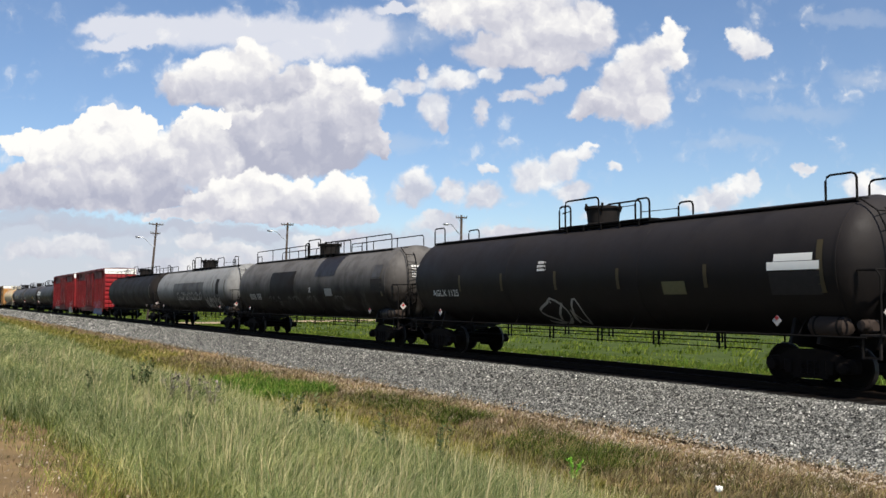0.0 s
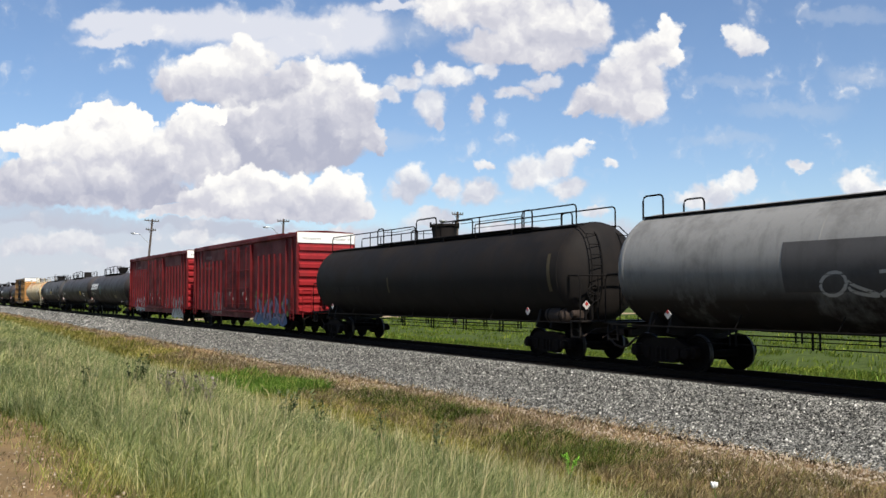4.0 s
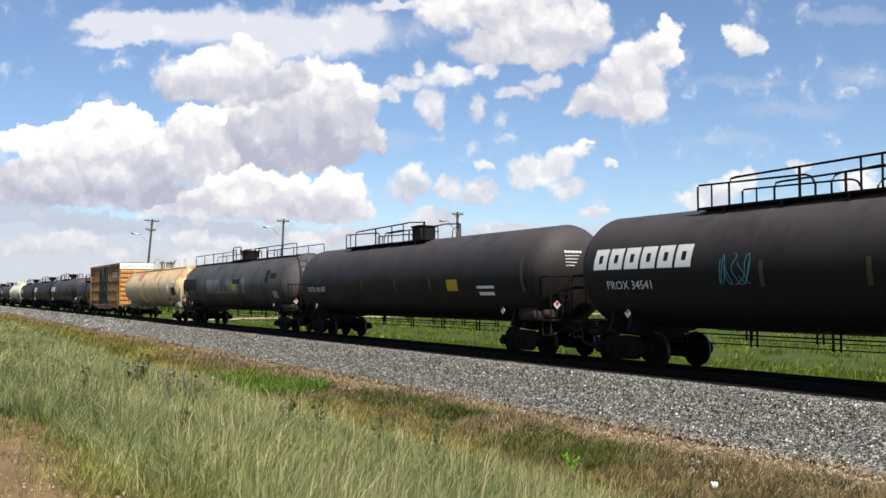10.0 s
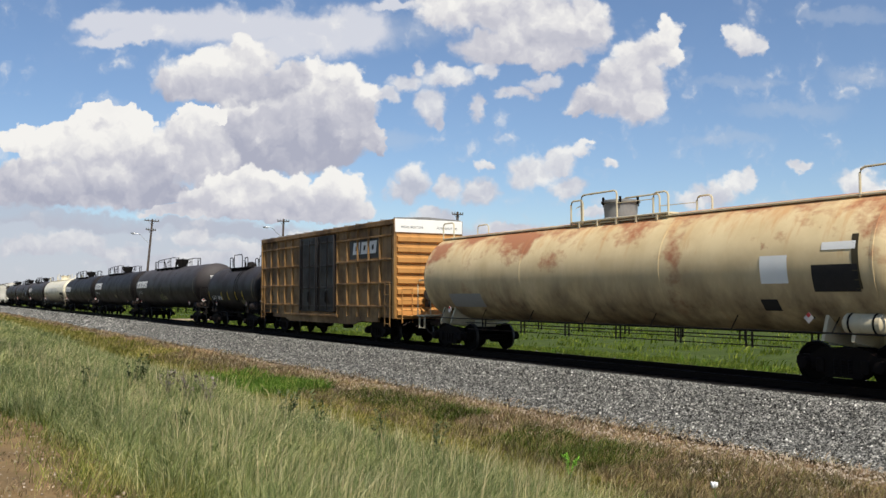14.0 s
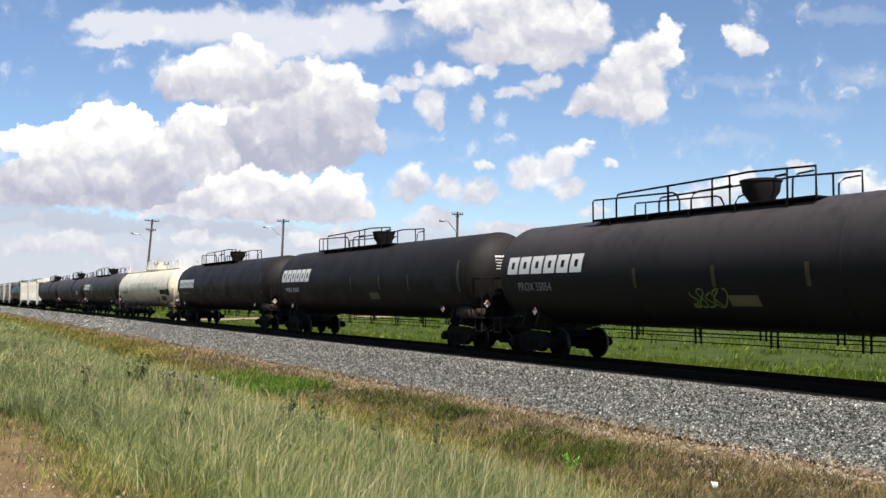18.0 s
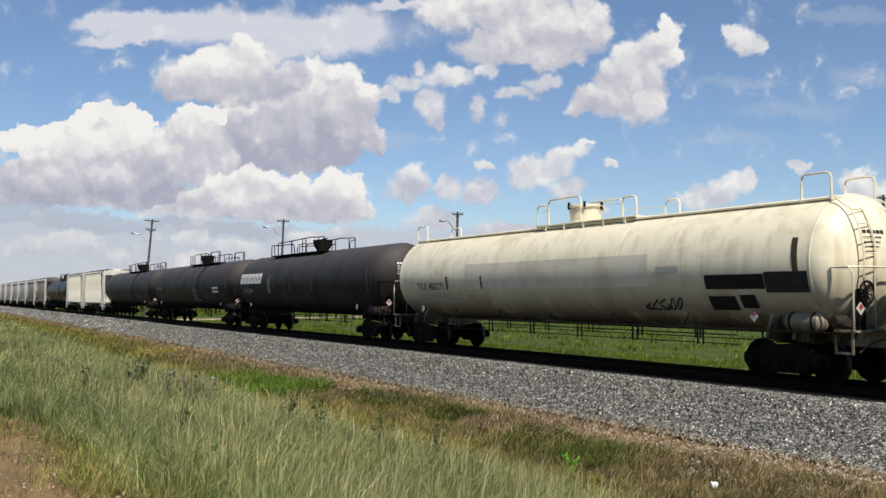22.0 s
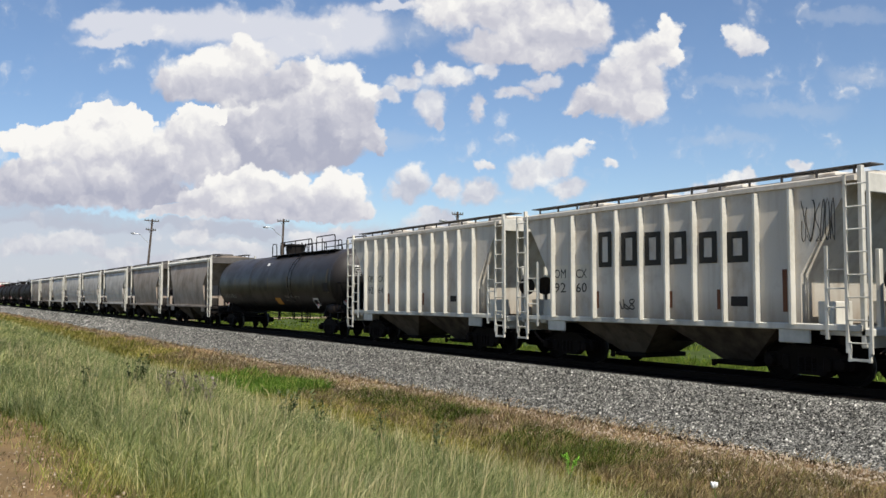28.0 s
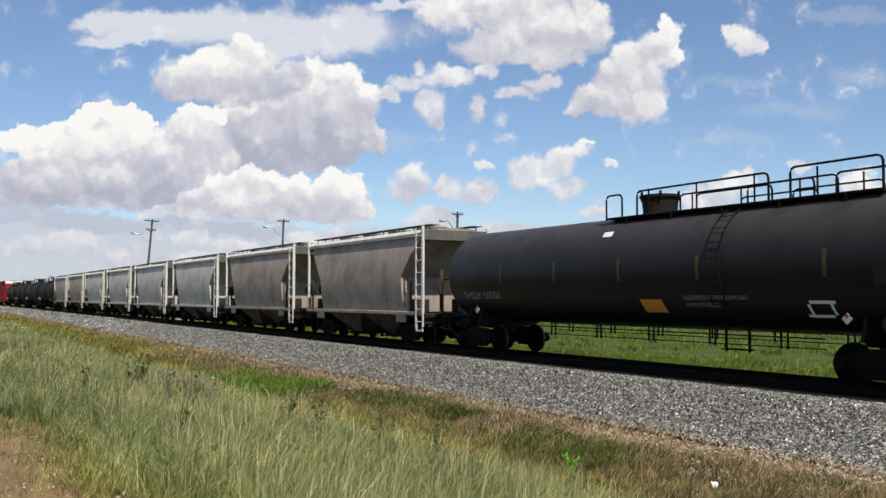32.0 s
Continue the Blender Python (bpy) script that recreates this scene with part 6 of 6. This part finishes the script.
vs_y = span((-4.5, -1.7, 14), (-1.7, 1.7, 6), (1.7, 4.5, 10))
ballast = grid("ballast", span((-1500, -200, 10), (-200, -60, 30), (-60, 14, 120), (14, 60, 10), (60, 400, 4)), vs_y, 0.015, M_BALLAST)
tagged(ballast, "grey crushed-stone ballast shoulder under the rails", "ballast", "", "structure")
M_TIE = plain("creosoted_timber", "100d0b", 0.95, 0.35, 5, gloss=0.03)
M_RAIL = plain("rail_steel", "1f1813", 0.8, 0.3, 8, gloss=0.08)
track = tagged(new("railway_track"), "steel rails on dark creosoted timber ties", "railway track", "", "structure")
for sy in (-1, 1):
    s = Shape().prism([(-0.075, -0.172), (0.075, -0.172), (0.075, -0.155), (0.012, -0.13), (0.012, -0.05), (0.036, -0.035), (0.036, -0.004), (0.03, 0.0), (-0.03, 0.0), (-0.036, -0.004), (-0.036, -0.035), (-0.012, -0.05), (-0.012, -0.13), (-0.075, -0.155)], "x", -1500, 400)
    r = part("rail", s, M_RAIL, track)
    r.location.y = 0.755 * sy
tie = Shape().box((0, 0, -0.25), (0.23, 2.6, 0.18), 0.015).mesh("tie", M_TIE)
for k in range(150):
    part("tie", tie, None, track, "", pose(-70 + 0.535 * k, random.uniform(-0.03, 0.03), 0.015, 0, 0, random.uniform(-1, 1)))


def stones(name, n, x0, x1, y0, y1, size, mat, label, seed):
    """Loose crushed stones, each a small uneven eight-sided lump."""
    r = np.random.default_rng(seed)
    u = r.random(n)
    x = x1 - (x1 - x0) * (np.exp(u * 2.0) - 1) / (math.exp(2.0) - 1)
    y = y0 + (y1 - y0) * r.random(n)
    z = np.array([ground_z(a, b) for a, b in zip(x, y)]) + 0.02
    s = size * (0.5 + r.random(n) ** 2 * 1.1) * (1 + np.hypot(x, y + CAM_D) * 0.006)
    base = np.array([(1, 0, 0), (-1, 0, 0), (0, 1, 0), (0, -1, 0), (0, 0, 0.8), (0, 0, -0.8)], float)
    v = base[None] * (0.55 + 0.9 * r.random((n, 6, 1)))
    g = r.random(n) * 6.283
    ca, sa = np.cos(g)[:, None], np.sin(g)[:, None]
    v = np.stack([v[..., 0] * ca - v[..., 1] * sa, v[..., 0] * sa + v[..., 1] * ca, v[..., 2]], -1) * s[:, None, None]
    tl = r.random((n, 1)) - 0.5
    v[..., 2] += v[..., 0] * tl
    v += np.stack([x, y, z], 1)[:, None]
    f = np.array([(0, 2, 4), (2, 1, 4), (1, 3, 4), (3, 0, 4)])
    idx = (np.arange(n)[:, None, None] * 6 + f).ravel()
    me = bpy.data.meshes.new(name)
    me.vertices.add(6 * n)
    me.vertices.foreach_set("co", v.ravel())
    me.loops.add(12 * n)
    me.loops.foreach_set("vertex_index", idx)
    me.polygons.add(4 * n)
    me.polygons.foreach_set("loop_start", np.arange(4 * n) * 3)
    me.polygons.foreach_set("loop_total", np.full(4 * n, 3))
    me.materials.append(mat)
    me.update(calc_edges=True)
    return tagged(new(name, me), label, "gravel", "", "stuff")


m, t, p = shader("loose_stone")
geo = node(t, "ShaderNodeNewGeometry")
cr = node(t, "ShaderNodeValToRGB")
ST = ((0.0, "151514"), (0.26, "3a3a35"), (0.56, "65645e"), (0.86, "8b8982"), (0.98, "b6b2a7"), (1.0, "f0ece2"))
while len(cr.color_ramp.elements) < len(ST):
    cr.color_ramp.elements.new(0.5)
for e, (q, h) in zip(cr.color_ramp.elements, ST):
    e.position, e.color = q, rgb(h)
t.links.new(geo.outputs["Random Per Island"], cr.inputs[0])
t.links.new(cr.outputs[0], p.inputs["Base Color"])
p.inputs["Roughness"].default_value = 0.9
M_STONE = m
M_PALE = plain("pale_dusty_stone", "a39480", 0.9, 0.35, 9)
stones("ballast_stones", 140000, -80, -8.5, -4.35, -1.75, 0.0195, M_STONE, "loose grey crushed stones of the ballast shoulder", 3)
stones("ballast_stones_far", 22000, -260, -72, -4.35, -1.75, 0.05, M_STONE, "loose grey crushed stones down the line", 8)
stones("ballast_spill", 5500, -45, -8.5, -6.4, -4.2, 0.024, M_PALE, "pale stones spilled into the dry grass", 4)
stones("ballast_stones_beyond", 9000, -60, -9, 1.9, 4.2, 0.04, M_STONE, "loose grey crushed stones beyond the rails", 5)
stones("path_gravel", 1600, -26, -4, -18.6, -15.8, 0.010, M_PALE, "small stones on the dirt track", 6)


# ---------------------------------------------------------------- grass and weeds
def leafy(name, stops, rough=0.75, clumps=False):
    m, t, p = shader(name)
    g = node(t, "ShaderNodeNewGeometry")
    cr = node(t, "ShaderNodeValToRGB")
    while len(cr.color_ramp.elements) < len(stops):
        cr.color_ramp.elements.new(0.5)
    for e, (q, h) in zip(cr.color_ramp.elements, stops):
        e.position, e.color = q, rgb(h)
    t.links.new(g.outputs["Random Per Island"], cr.inputs[0])
    big = mix(t, ramp(t, noise_tex(t, 0.35, 4, 0.6), 0.35, 0.7), (0.88, 0.9, 0.86, 1), (1.5, 1.42, 1.25, 1))
    tone = mix(t, 1.0, cr.outputs[0], big, "MULTIPLY")
    if clumps:
        # some tufts are darker and greener, others bleached
        tone = mix(t, 1.0, tone, mix(t, ramp(t, noise_tex(t, 2.6, 4, 0.6), 0.36, 0.62), (0.70, 0.78, 0.68, 1), (1.25, 1.2, 1.1, 1)), "MULTIPLY")
    t.links.new(tone, p.inputs["Base Color"])
    p.inputs["Roughness"].default_value = rough
    p.inputs["Specular IOR Level"].default_value = 0.12
    tr = node(t, "ShaderNodeBsdfTranslucent")
    t.links.new(tone, tr.inputs["Color"])
    ms = node(t, "ShaderNodeMixShader")
    ms.inputs[0].default_value = 0.25
    out = t.nodes["Material Output"]
    t.links.new(p.outputs[0], ms.inputs[1])
    t.links.new(tr.outputs[0], ms.inputs[2])
    t.links.new(ms.outputs[0], out.inputs["Surface"])
    return m


M_TALL = leafy("tall_grass_blades", ((0.0, "3a4626"), (0.25, "637146"), (0.5, "879163"), (0.75, "a4a77b"), (0.92, "bdb690"), (1.0, "e0d6b4")), clumps=True)
M_LUSH = leafy("lush_grass_blades", ((0.0, "3c5a20"), (0.5, "587a2e"), (0.85, "788c40"), (1.0, "969a56")))
M_DRY = leafy("dry_grass_blades", ((0.0, "695747"), (0.35, "8c7766"), (0.7, "ab9885"), (0.88, "807a4e"), (1.0, "cfc0aa")), clumps=True)
M_RUSSET = leafy("russet_grass_blades", ((0.0, "5d5040"), (0.35, "7c6c59"), (0.62, "98876f"), (0.82, "7d7546"), (0.94, "66693a"), (1.0, "c4b59a")), clumps=True)
M_OLIVE = leafy("olive_grass_blades", ((0.0, "555a26"), (0.4, "76763a"), (0.75, "948c4c"), (0.92, "a89b60"), (1.0, "c4b284")))
M_FIELD = leafy("meadow_blades", ((0.0, "485822"), (0.5, "5d6f28"), (0.9, "737f34"), (1.0, "888c46")))
M_DARKG = leafy("dark_clump_leaves", ((0.0, "33441a"), (0.5, "4c5c26"), (0.85, "687036"), (1.0, "847f48")))
M_EDGE = leafy("trodden_grass_blades", ((0.0, "445026"), (0.4, "6a7438"), (0.75, "8c8c50"), (1.0, "b8ac7c")), clumps=True)
M_SEED = leafy("seed_heads", ((0.0, "b5a680"), (0.6, "cdbf98"), (1.0, "9a9468")))
rng = np.random.default_rng(7)


def z_at(x, y):
    return np.array([ground_z(a, b) for a, b in zip(x, y)])


def blades(name, n, x0, x1, y0, y1, h0, h1, mat, label, lean=0.35, width=1.0, clump=0.0, keep=None, cat="grass", tuft=14):
    """Thin bent blades that spring from tufts and fan outwards, denser near the dirt track's end, wider far off."""
    m = max(n // tuft, 1)
    u = rng.random(m)
    cx = x1 - (x1 - x0) * (np.exp(u * 2.2) - 1) / (math.exp(2.2) - 1)
    cy = y0 + (y1 - y0) * rng.random(m)
    ch = 0.65 + 0.7 * rng.random(m)
    cg = rng.normal(0.3, 1.1, m)
    cl = lean * (0.3 + 0.9 * rng.random(m))
    which = rng.integers(0, m, n)
    cd = np.hypot(cx, cy + CAM_D)[which]
    out = rng.random(n) * 2 * math.pi
    rad = (0.03 + 0.012 * cd) * np.sqrt(rng.random(n))
    x, y = cx[which] + rad * np.cos(out), cy[which] + rad * np.sin(out)
    ok = (x > x0) & (x < x1) & (y > y0) & (y < y1)
    if keep:
        ok &= keep(x, y)
    if clump:
        pat = np.array([noise.noise((a * 0.9, b * 0.9, 7.0)) for a, b in zip(cx, cy)])
        ok &= (pat + rng.random(m) * clump > 0.0)[which]
    x, y, which, out = x[ok], y[ok], which[ok], out[ok]
    n = len(x)
    z = z_at(x, y) - 0.03
    d = np.hypot(x, y + CAM_D)
    big = np.array([noise.noise((a * 0.3, b * 0.5, 1.0)) + 0.6 * noise.noise((a * 1.1, b * 1.3, 5.0)) for a, b in zip(cx, cy)])[which]
    h = (h0 + (h1 - h0) * rng.random(n)) * (1 + 0.45 * big) * ch[which]
    w = (0.0035 + 0.0007 * d) * width * (0.6 + 0.8 * rng.random(n))
    k = cl[which] * h * (0.3 + rng.random(n))
    lx = np.cos(cg[which]) * k + 0.5 * lean * h * np.cos(out) + 0.06 * h
    ly = np.sin(cg[which]) * k + 0.5 * lean * h * np.sin(out)
    f = rng.random(n) * math.pi
    wx, wy = np.cos(f) * w, np.sin(f) * w
    v = np.empty((n, 5, 3))
    v[:, 0] = np.stack([x - wx, y - wy, z], 1)
    v[:, 1] = np.stack([x + wx, y + wy, z], 1)
    v[:, 2] = np.stack([x + 0.32 * lx + 0.7 * wx, y + 0.32 * ly + 0.7 * wy, z + 0.62 * h], 1)
    v[:, 3] = np.stack([x + 0.32 * lx - 0.7 * wx, y + 0.32 * ly - 0.7 * wy, z + 0.62 * h], 1)
    v[:, 4] = np.stack([x + lx, y + ly, z + 0.96 * h], 1)
    me = bpy.data.meshes.new(name)
    b = np.arange(n)[:, None] * 5
    quads = (b + np.array([0, 1, 2, 3])).ravel()
    tris = (b + np.array([3, 2, 4])).ravel()
    me.vertices.add(5 * n)
    me.vertices.foreach_set("co", v.ravel())
    me.loops.add(7 * n)
    me.loops.foreach_set("vertex_index", np.concatenate([quads, tris]))
    me.polygons.add(2 * n)
    me.polygons.foreach_set("loop_start", np.concatenate([np.arange(n) * 4, 4 * n + np.arange(n) * 3]))
    me.polygons.foreach_set("loop_total", np.concatenate([np.full(n, 4), np.full(n, 3)]))
    me.materials.append(mat)
    me.update(calc_edges=True)
    return tagged(new(name, me), label, cat, "", "stuff")


def edge(x):
    return -16.02 + 0.12 * (x + 10) + 0.14 * np.sin(x * 0.9) + 0.10 * np.sin(x * 2.3 + 1) + 0.05 * np.sin(x * 6.1)


blades("tall_grass", 310000, -62, -4.5, -18.4, -10.0, 0.13, 0.40, M_TALL, "tall grey-green grass on the ditch bank", 0.8, 0.25, keep=lambda x, y: y > edge(x) + 0.3 * rng.random(len(x)) + 0.1)
blades("bank_grass", 90000, -55, -5, -11.2, -6.5, 0.06, 0.18, M_OLIVE, "short olive grass on the slope of the ditch", 0.9, 0.40, keep=lambda x, y: (x < -12.5) | (y < -8.2 - 0.5 * np.sin(x * 1.7)))
blades("far_bank_grass", 40000, -260, -55, -17.0, -8.5, 0.2, 0.45, M_TALL, "tall grass on the bank down the line", 0.6, 0.5)
blades("far_grass", 24000, -260, -46, -10.0, -5.8, 0.15, 0.35, M_OLIVE, "olive grass strip beside the ballast", 0.6, 0.6)
blades("ditch_grass", 14000, -34, -26.0, -8.9, -6.3, 0.12, 0.32, M_LUSH, "bright green grass in the ditch", 0.6, 0.5)
blades("dry_verge", 65000, -75, -5.5, -6.6, -4.1, 0.04, 0.14, M_DRY, "dry brown grass along the ballast edge", 1.2, 0.42)
blades("russet_grass", 50000, -60, -6, -7.7, -5.2, 0.08, 0.22, M_RUSSET, "reddish brown dry grass beside the ditch", 1.0, 0.42, clump=1.3)
blades("russet_mat", 22000, -13.5, -4.5, -9.2, -5.4, 0.05, 0.18, M_RUSSET, "tangled brown grass at the ditch's end", 1.2, 0.5, clump=0.7)
blades("dry_verge_far", 14000, -240, -70, -6.4, -4.2, 0.06, 0.2, M_DRY, "dry brown grass along the ballast edge", 1.0, 0.7)
blades("seed_stems", 3600, -36, -5, -15.6, -8.6, 0.38, 0.62, M_SEED, "pale seed heads above the grass", 0.35, 0.36, keep=lambda x, y: y > edge(x) + 0.8, tuft=3)
blades("clump_grass", 7000, -25, -18.3, -6.8, -5.5, 0.08, 0.26, M_DARKG, "dark green clumps at the ditch edge", 1.0, 0.45, clump=0.5)
blades("clump_grass", 8000, -16.5, -12.2, -7.4, -5.7, 0.08, 0.26, M_DARKG, "dark green clumps at the ditch edge", 1.0, 0.45, clump=0.5)
blades("clump_grass", 2500, -12.2, -6, -8.6, -6.2, 0.08, 0.24, M_DARKG, "dark green clumps in the brown grass", 1.0, 0.45, clump=0.1)
blades("field_grass", 80000, -110, -9, 4.4, 14.0, 0.08, 0.22, M_FIELD, "green grass behind the track", 1.0, 0.5)
blades("field_grass_far", 45000, -340, -20, 12.0, 70.0, 0.12, 0.3, M_FIELD, "green meadow behind the track", 0.7, 0.8, keep=lambda x, y: (x > -111) | (x < -121))
blades("field_tufts", 5000, -90, -9, 5.0, 13.0, 0.16, 0.34, M_LUSH, "lighter tufts in the meadow behind the track", 0.8, 0.5, clump=0.12)
blades("path_edge_grass", 42000, -40, -4, -18.2, -14.9, 0.05, 0.26, M_EDGE, "trodden yellow-green grass at the edge of the dirt track", 1.2, 0.32, keep=lambda x, y: (y + 0.8 * rng.random(len(x)) > edge(x) + 0.15) & (y < edge(x) + 1.0))
blades("path_tufts", 15000, -30, -4, -18.5, -15.5, 0.02, 0.09, M_DRY, "sparse dry tufts on the dirt track", 1.2, 0.4, clump=0.3)


# ---------------------------------------------------------------- poles and small things
M_WOOD = plain("weathered_pole_wood", "4a4038", 0.9, 0.3, 6)
M_GALV = plain("galvanised_steel", "9a9da0", 0.45, 0.12, 8, 0.6)
M_CERAM = plain("insulator_glass", "6f7a78", 0.3, 0.1, 8)


def utility_pole(x, y, top, lean, arms, lamp, label):
    """x, y and top are the place of the pole's top; it leans along the line of poles."""
    zg = ground_z(x, y)
    h = (top - zg) / math.cos(radians(lean))
    a = radians(90 - TURN)
    k = h * math.sin(radians(lean))
    pole = tagged(new("utility_pole"), label, "utility pole", "utility poles along the road")
    pole.matrix_basis = pose(x - k * math.cos(a), y - k * math.sin(a), zg, 0, 0, 90 - TURN) @ pose(0, 0, 0, 0, lean, 0)
    part("pole", Shape().lathe([(-0.6, 0.19), (0.0, 0.18), (h * 0.5, 0.155), (h - 0.05, 0.12), (h, 0.09)], "z", (0, 0, 0), 12), M_WOOD, pole)
    for dz, w in arms:
        z = h - dz
        arm = part("crossarm", Shape().box((0.0, -0.14, z), (0.11, 0.1, 0.13), 0.01).box((0, -0.16, z), (0.1, 0.1, 0.12), 0.01).box((0, -0.2, z), (2 * w, 0.1, 0.13), 0.01), M_WOOD, pole)
        for e in (-1, 1):
            arm2 = Shape().tube([(0.6 * w * e, -0.2, z), (0, -0.16, z - 0.55)], 0.02, 5)
            part("brace", arm2, M_WOOD, arm)
        for k in (-0.95, -0.5, 0.5, 0.95):
            part("insulator", Shape().lathe([(0.0, 0.03), (0.05, 0.06), (0.12, 0.065), (0.18, 0.03)], "z", (k * w, -0.2, z + 0.06), 8), M_CERAM, arm)
    if lamp:
        dx, dz = lamp
        s = Shape().tube([(0, -0.1, h - dz - 1.15), (-0.3 * dx, -0.2, h - dz - 0.75), (-0.62 * dx, -0.4, h - dz - 0.12), (-0.75 * dx, -0.5, h - dz), (-dx, -0.6, h - dz + 0.02)], 0.045)
        br = part("lamp_arm", s, M_GALV, pole)
        part("lamp_head", Shape().lathe([(-0.4, 0.04), (-0.3, 0.12), (0.1, 0.15), (0.3, 0.06)], "x", (-dx - 0.1, -0.6, h - dz), 10), M_GALV, br)
    return pole


utility_pole(-122.6, 9.5, 12.1, 4.5, ((0.25, 0.95), (1.45, 0.65)), (2.0, 2.1), "leaning wooden utility pole with two crossarms and street lamp")
utility_pole(-108.1, 22.4, 11.6, 2.0, ((0.3, 0.75),), (1.95, 1.15), "wooden utility pole with one crossarm and street lamp")
utility_pole(-83.2, 32.9, 11.0, 1.0, ((0.3, 0.6),), (1.5, 1.05), "wooden utility pole with one crossarm and street lamp")
utility_pole(-46.6, 52.5, 10.4, 0.5, ((0.3, 0.7),), None, "wooden utility pole beyond the meadow")

# white flower in the grass of the ditch
M_PETAL = plain("white_petal", "f4f2ea", 0.6, 0.04, 10)
M_STEM = plain("green_stem", "5f7a34", 0.7, 0.2, 8)


def flower(x, y, h):
    z = ground_z(x, y)
    fl = tagged(new("white_flower"), "small white flower on a thin green stem", "flower")
    fl.matrix_basis = pose(x, y, z - 0.03)
    part("stem", Shape().tube([(0, 0, 0), (0.02, 0.01, h * 0.6), (0, 0, h)], 0.006, 5), M_STEM, fl)
    me = Shape().lathe([(0.0, 0.012), (0.035, 0.03), (0.075, 0.022), (0.095, 0.004)], "z", (0, 0, 0), 6).mesh("petal", M_PETAL)
    for k in range(5):
        part("petal", me, None, fl, "", pose(0.0, 0.0, h - 0.01) @ pose(0, 0, 0, 28, 0, 72 * k))


flower(-9.05, -7.95, 0.42)


def weed(x, y, h, mat, label, seed, n=34):
    """A leafy weed: stalks that fork from the root, each with many small pointed leaves."""
    rnd = random.Random(seed)
    wd = tagged(new("weed"), label, "weed", "weeds in the grass")
    wd.matrix_basis = pose(x, y, ground_z(x, y) - 0.03)
    for k in range(5):
        g, r = rnd.uniform(0, 6.28), rnd.uniform(0.1, 0.45) * h
        s = Shape()
        tip = (r * math.cos(g), r * math.sin(g), h * rnd.uniform(0.75, 1.05))
        s.tube([(0, 0, 0), (tip[0] * 0.4, tip[1] * 0.4, tip[2] * 0.55), tip], 0.006, 4)
        st = s
        s = Shape()
        for i in range(n):
            f = rnd.uniform(0.15, 1.0)
            c = Vector((tip[0] * f, tip[1] * f, tip[2] * f))
            a, b, ln = rnd.uniform(0, 6.28), rnd.uniform(-0.3, 0.8), h * rnd.uniform(0.08, 0.17)
            d = Vector((math.cos(a) * math.cos(b), math.sin(a) * math.cos(b), math.sin(b)))
            w = d.cross(Vector((0, 0, 1))).normalized() * ln * 0.22
            s.add([c, c + d * ln * 0.5 + w, c + d * ln, c + d * ln * 0.5 - w], [(0, 1, 2, 3)])
        stem = part("stalk", st, mat, wd)
        tagged(part("leaves", s, mat, stem, "", None, False), kind="stuff")


M_WEED = leafy("weed_leaves", ((0.0, "39452a"), (0.6, "556040"), (1.0, "757c54")))
M_BRIGHT = leafy("bright_weed_leaves", ((0.0, "5f9a2c"), (0.6, "7db83c"), (1.0, "a0cc5a")))
M_PURPLE = leafy("thistle_heads", ((0.0, "665c5c"), (0.6, "82766f"), (1.0, "9a9084")))
weed(-12.2, -8.0, 0.42, M_BRIGHT, "bright green leafy weed in the ditch", 1, 40)
for i, (x, y, h) in enumerate(((-15.2, -11.9, 0.8), (-19.5, -13.6, 0.85), (-13.2, -11.0, 0.7), (-12.2, -10.6, 0.7), (-21.0, -13.2, 0.7), (-11.8, -14.6, 0.5), (-17.4, -14.9, 0.6), (-14.4, -11.6, 0.75))):
    weed(x, y, h, M_WEED, "grey-green leafy weed standing in tall grass", 10 + i)
for i, (x, y) in enumerate(((-18.4, -12.8), (-18.9, -13.1), (-17.9, -12.5))):
    weed(x, y, 0.75, M_PURPLE, "dusty purple thistle in tall grass", 30 + i, 24)

# pale dirt road that leads away behind the track
road = grid("road", span((-120.5, -111.5, 3)), span((4.6, 90, 30)), 0.03, plain("pale_dirt_road", "a08a6c", 0.95, 0.25, 1.5))
tagged(road, "pale dirt road leading away behind the track", "dirt road", "", "structure")


# ---------------------------------------------------------------- motion
# metres rolled since 0 s; the train stands from 30 s on
ROLLED = ((0.0, 0.0), (4.0, 53.86), (8.0, 107.78), (12.0, 161.83), (16.0, 216.17), (20.0, 270.78), (25.0, 339.33), (30.0, 407.97), (30.1, 407.97), (32.0, 407.97))


def rolled(t):
    for (a, va), (b, vb) in zip(ROLLED, ROLLED[1:]):
        if t <= b:
            return va + (vb - va) * (t - a) / (b - a)
    return ROLLED[-1][1]


def motions():
    times = [k * 0.5 for k in range(60)] + [29.8, 30.0, 30.2, 31.0, 32.0]
    for car, u in TRAIN:
        walk(car, [(t, pose(u + rolled(t), 0, 0)) for t in times])
    # the wheels turn while their car is within sight of their spokes and caps
    place = {car: u for car, u in TRAIN}
    for w, wx, car in WHEELSETS:
        u = place[car] + w.parent.location.x
        ts = [k / 24 for k in range(0, 769) if -30 < u + rolled(k / 24) < 2]
        if len(ts) < 2:
            continue
        ts = ([0.0] if ts[0] > 0 else []) + ts + ([32.0] if ts[-1] < 32 else [])
        d0 = rolled(ts[1] if ts[0] == 0 else ts[0])
        d1 = rolled(ts[-2])
        walk(w, [(t, pose(wx, 0, 0.457) @ Matrix.Rotation((max(d0, min(d1, rolled(t))) - d0) / 0.457, 4, "Y")) for t in ts])


motions()
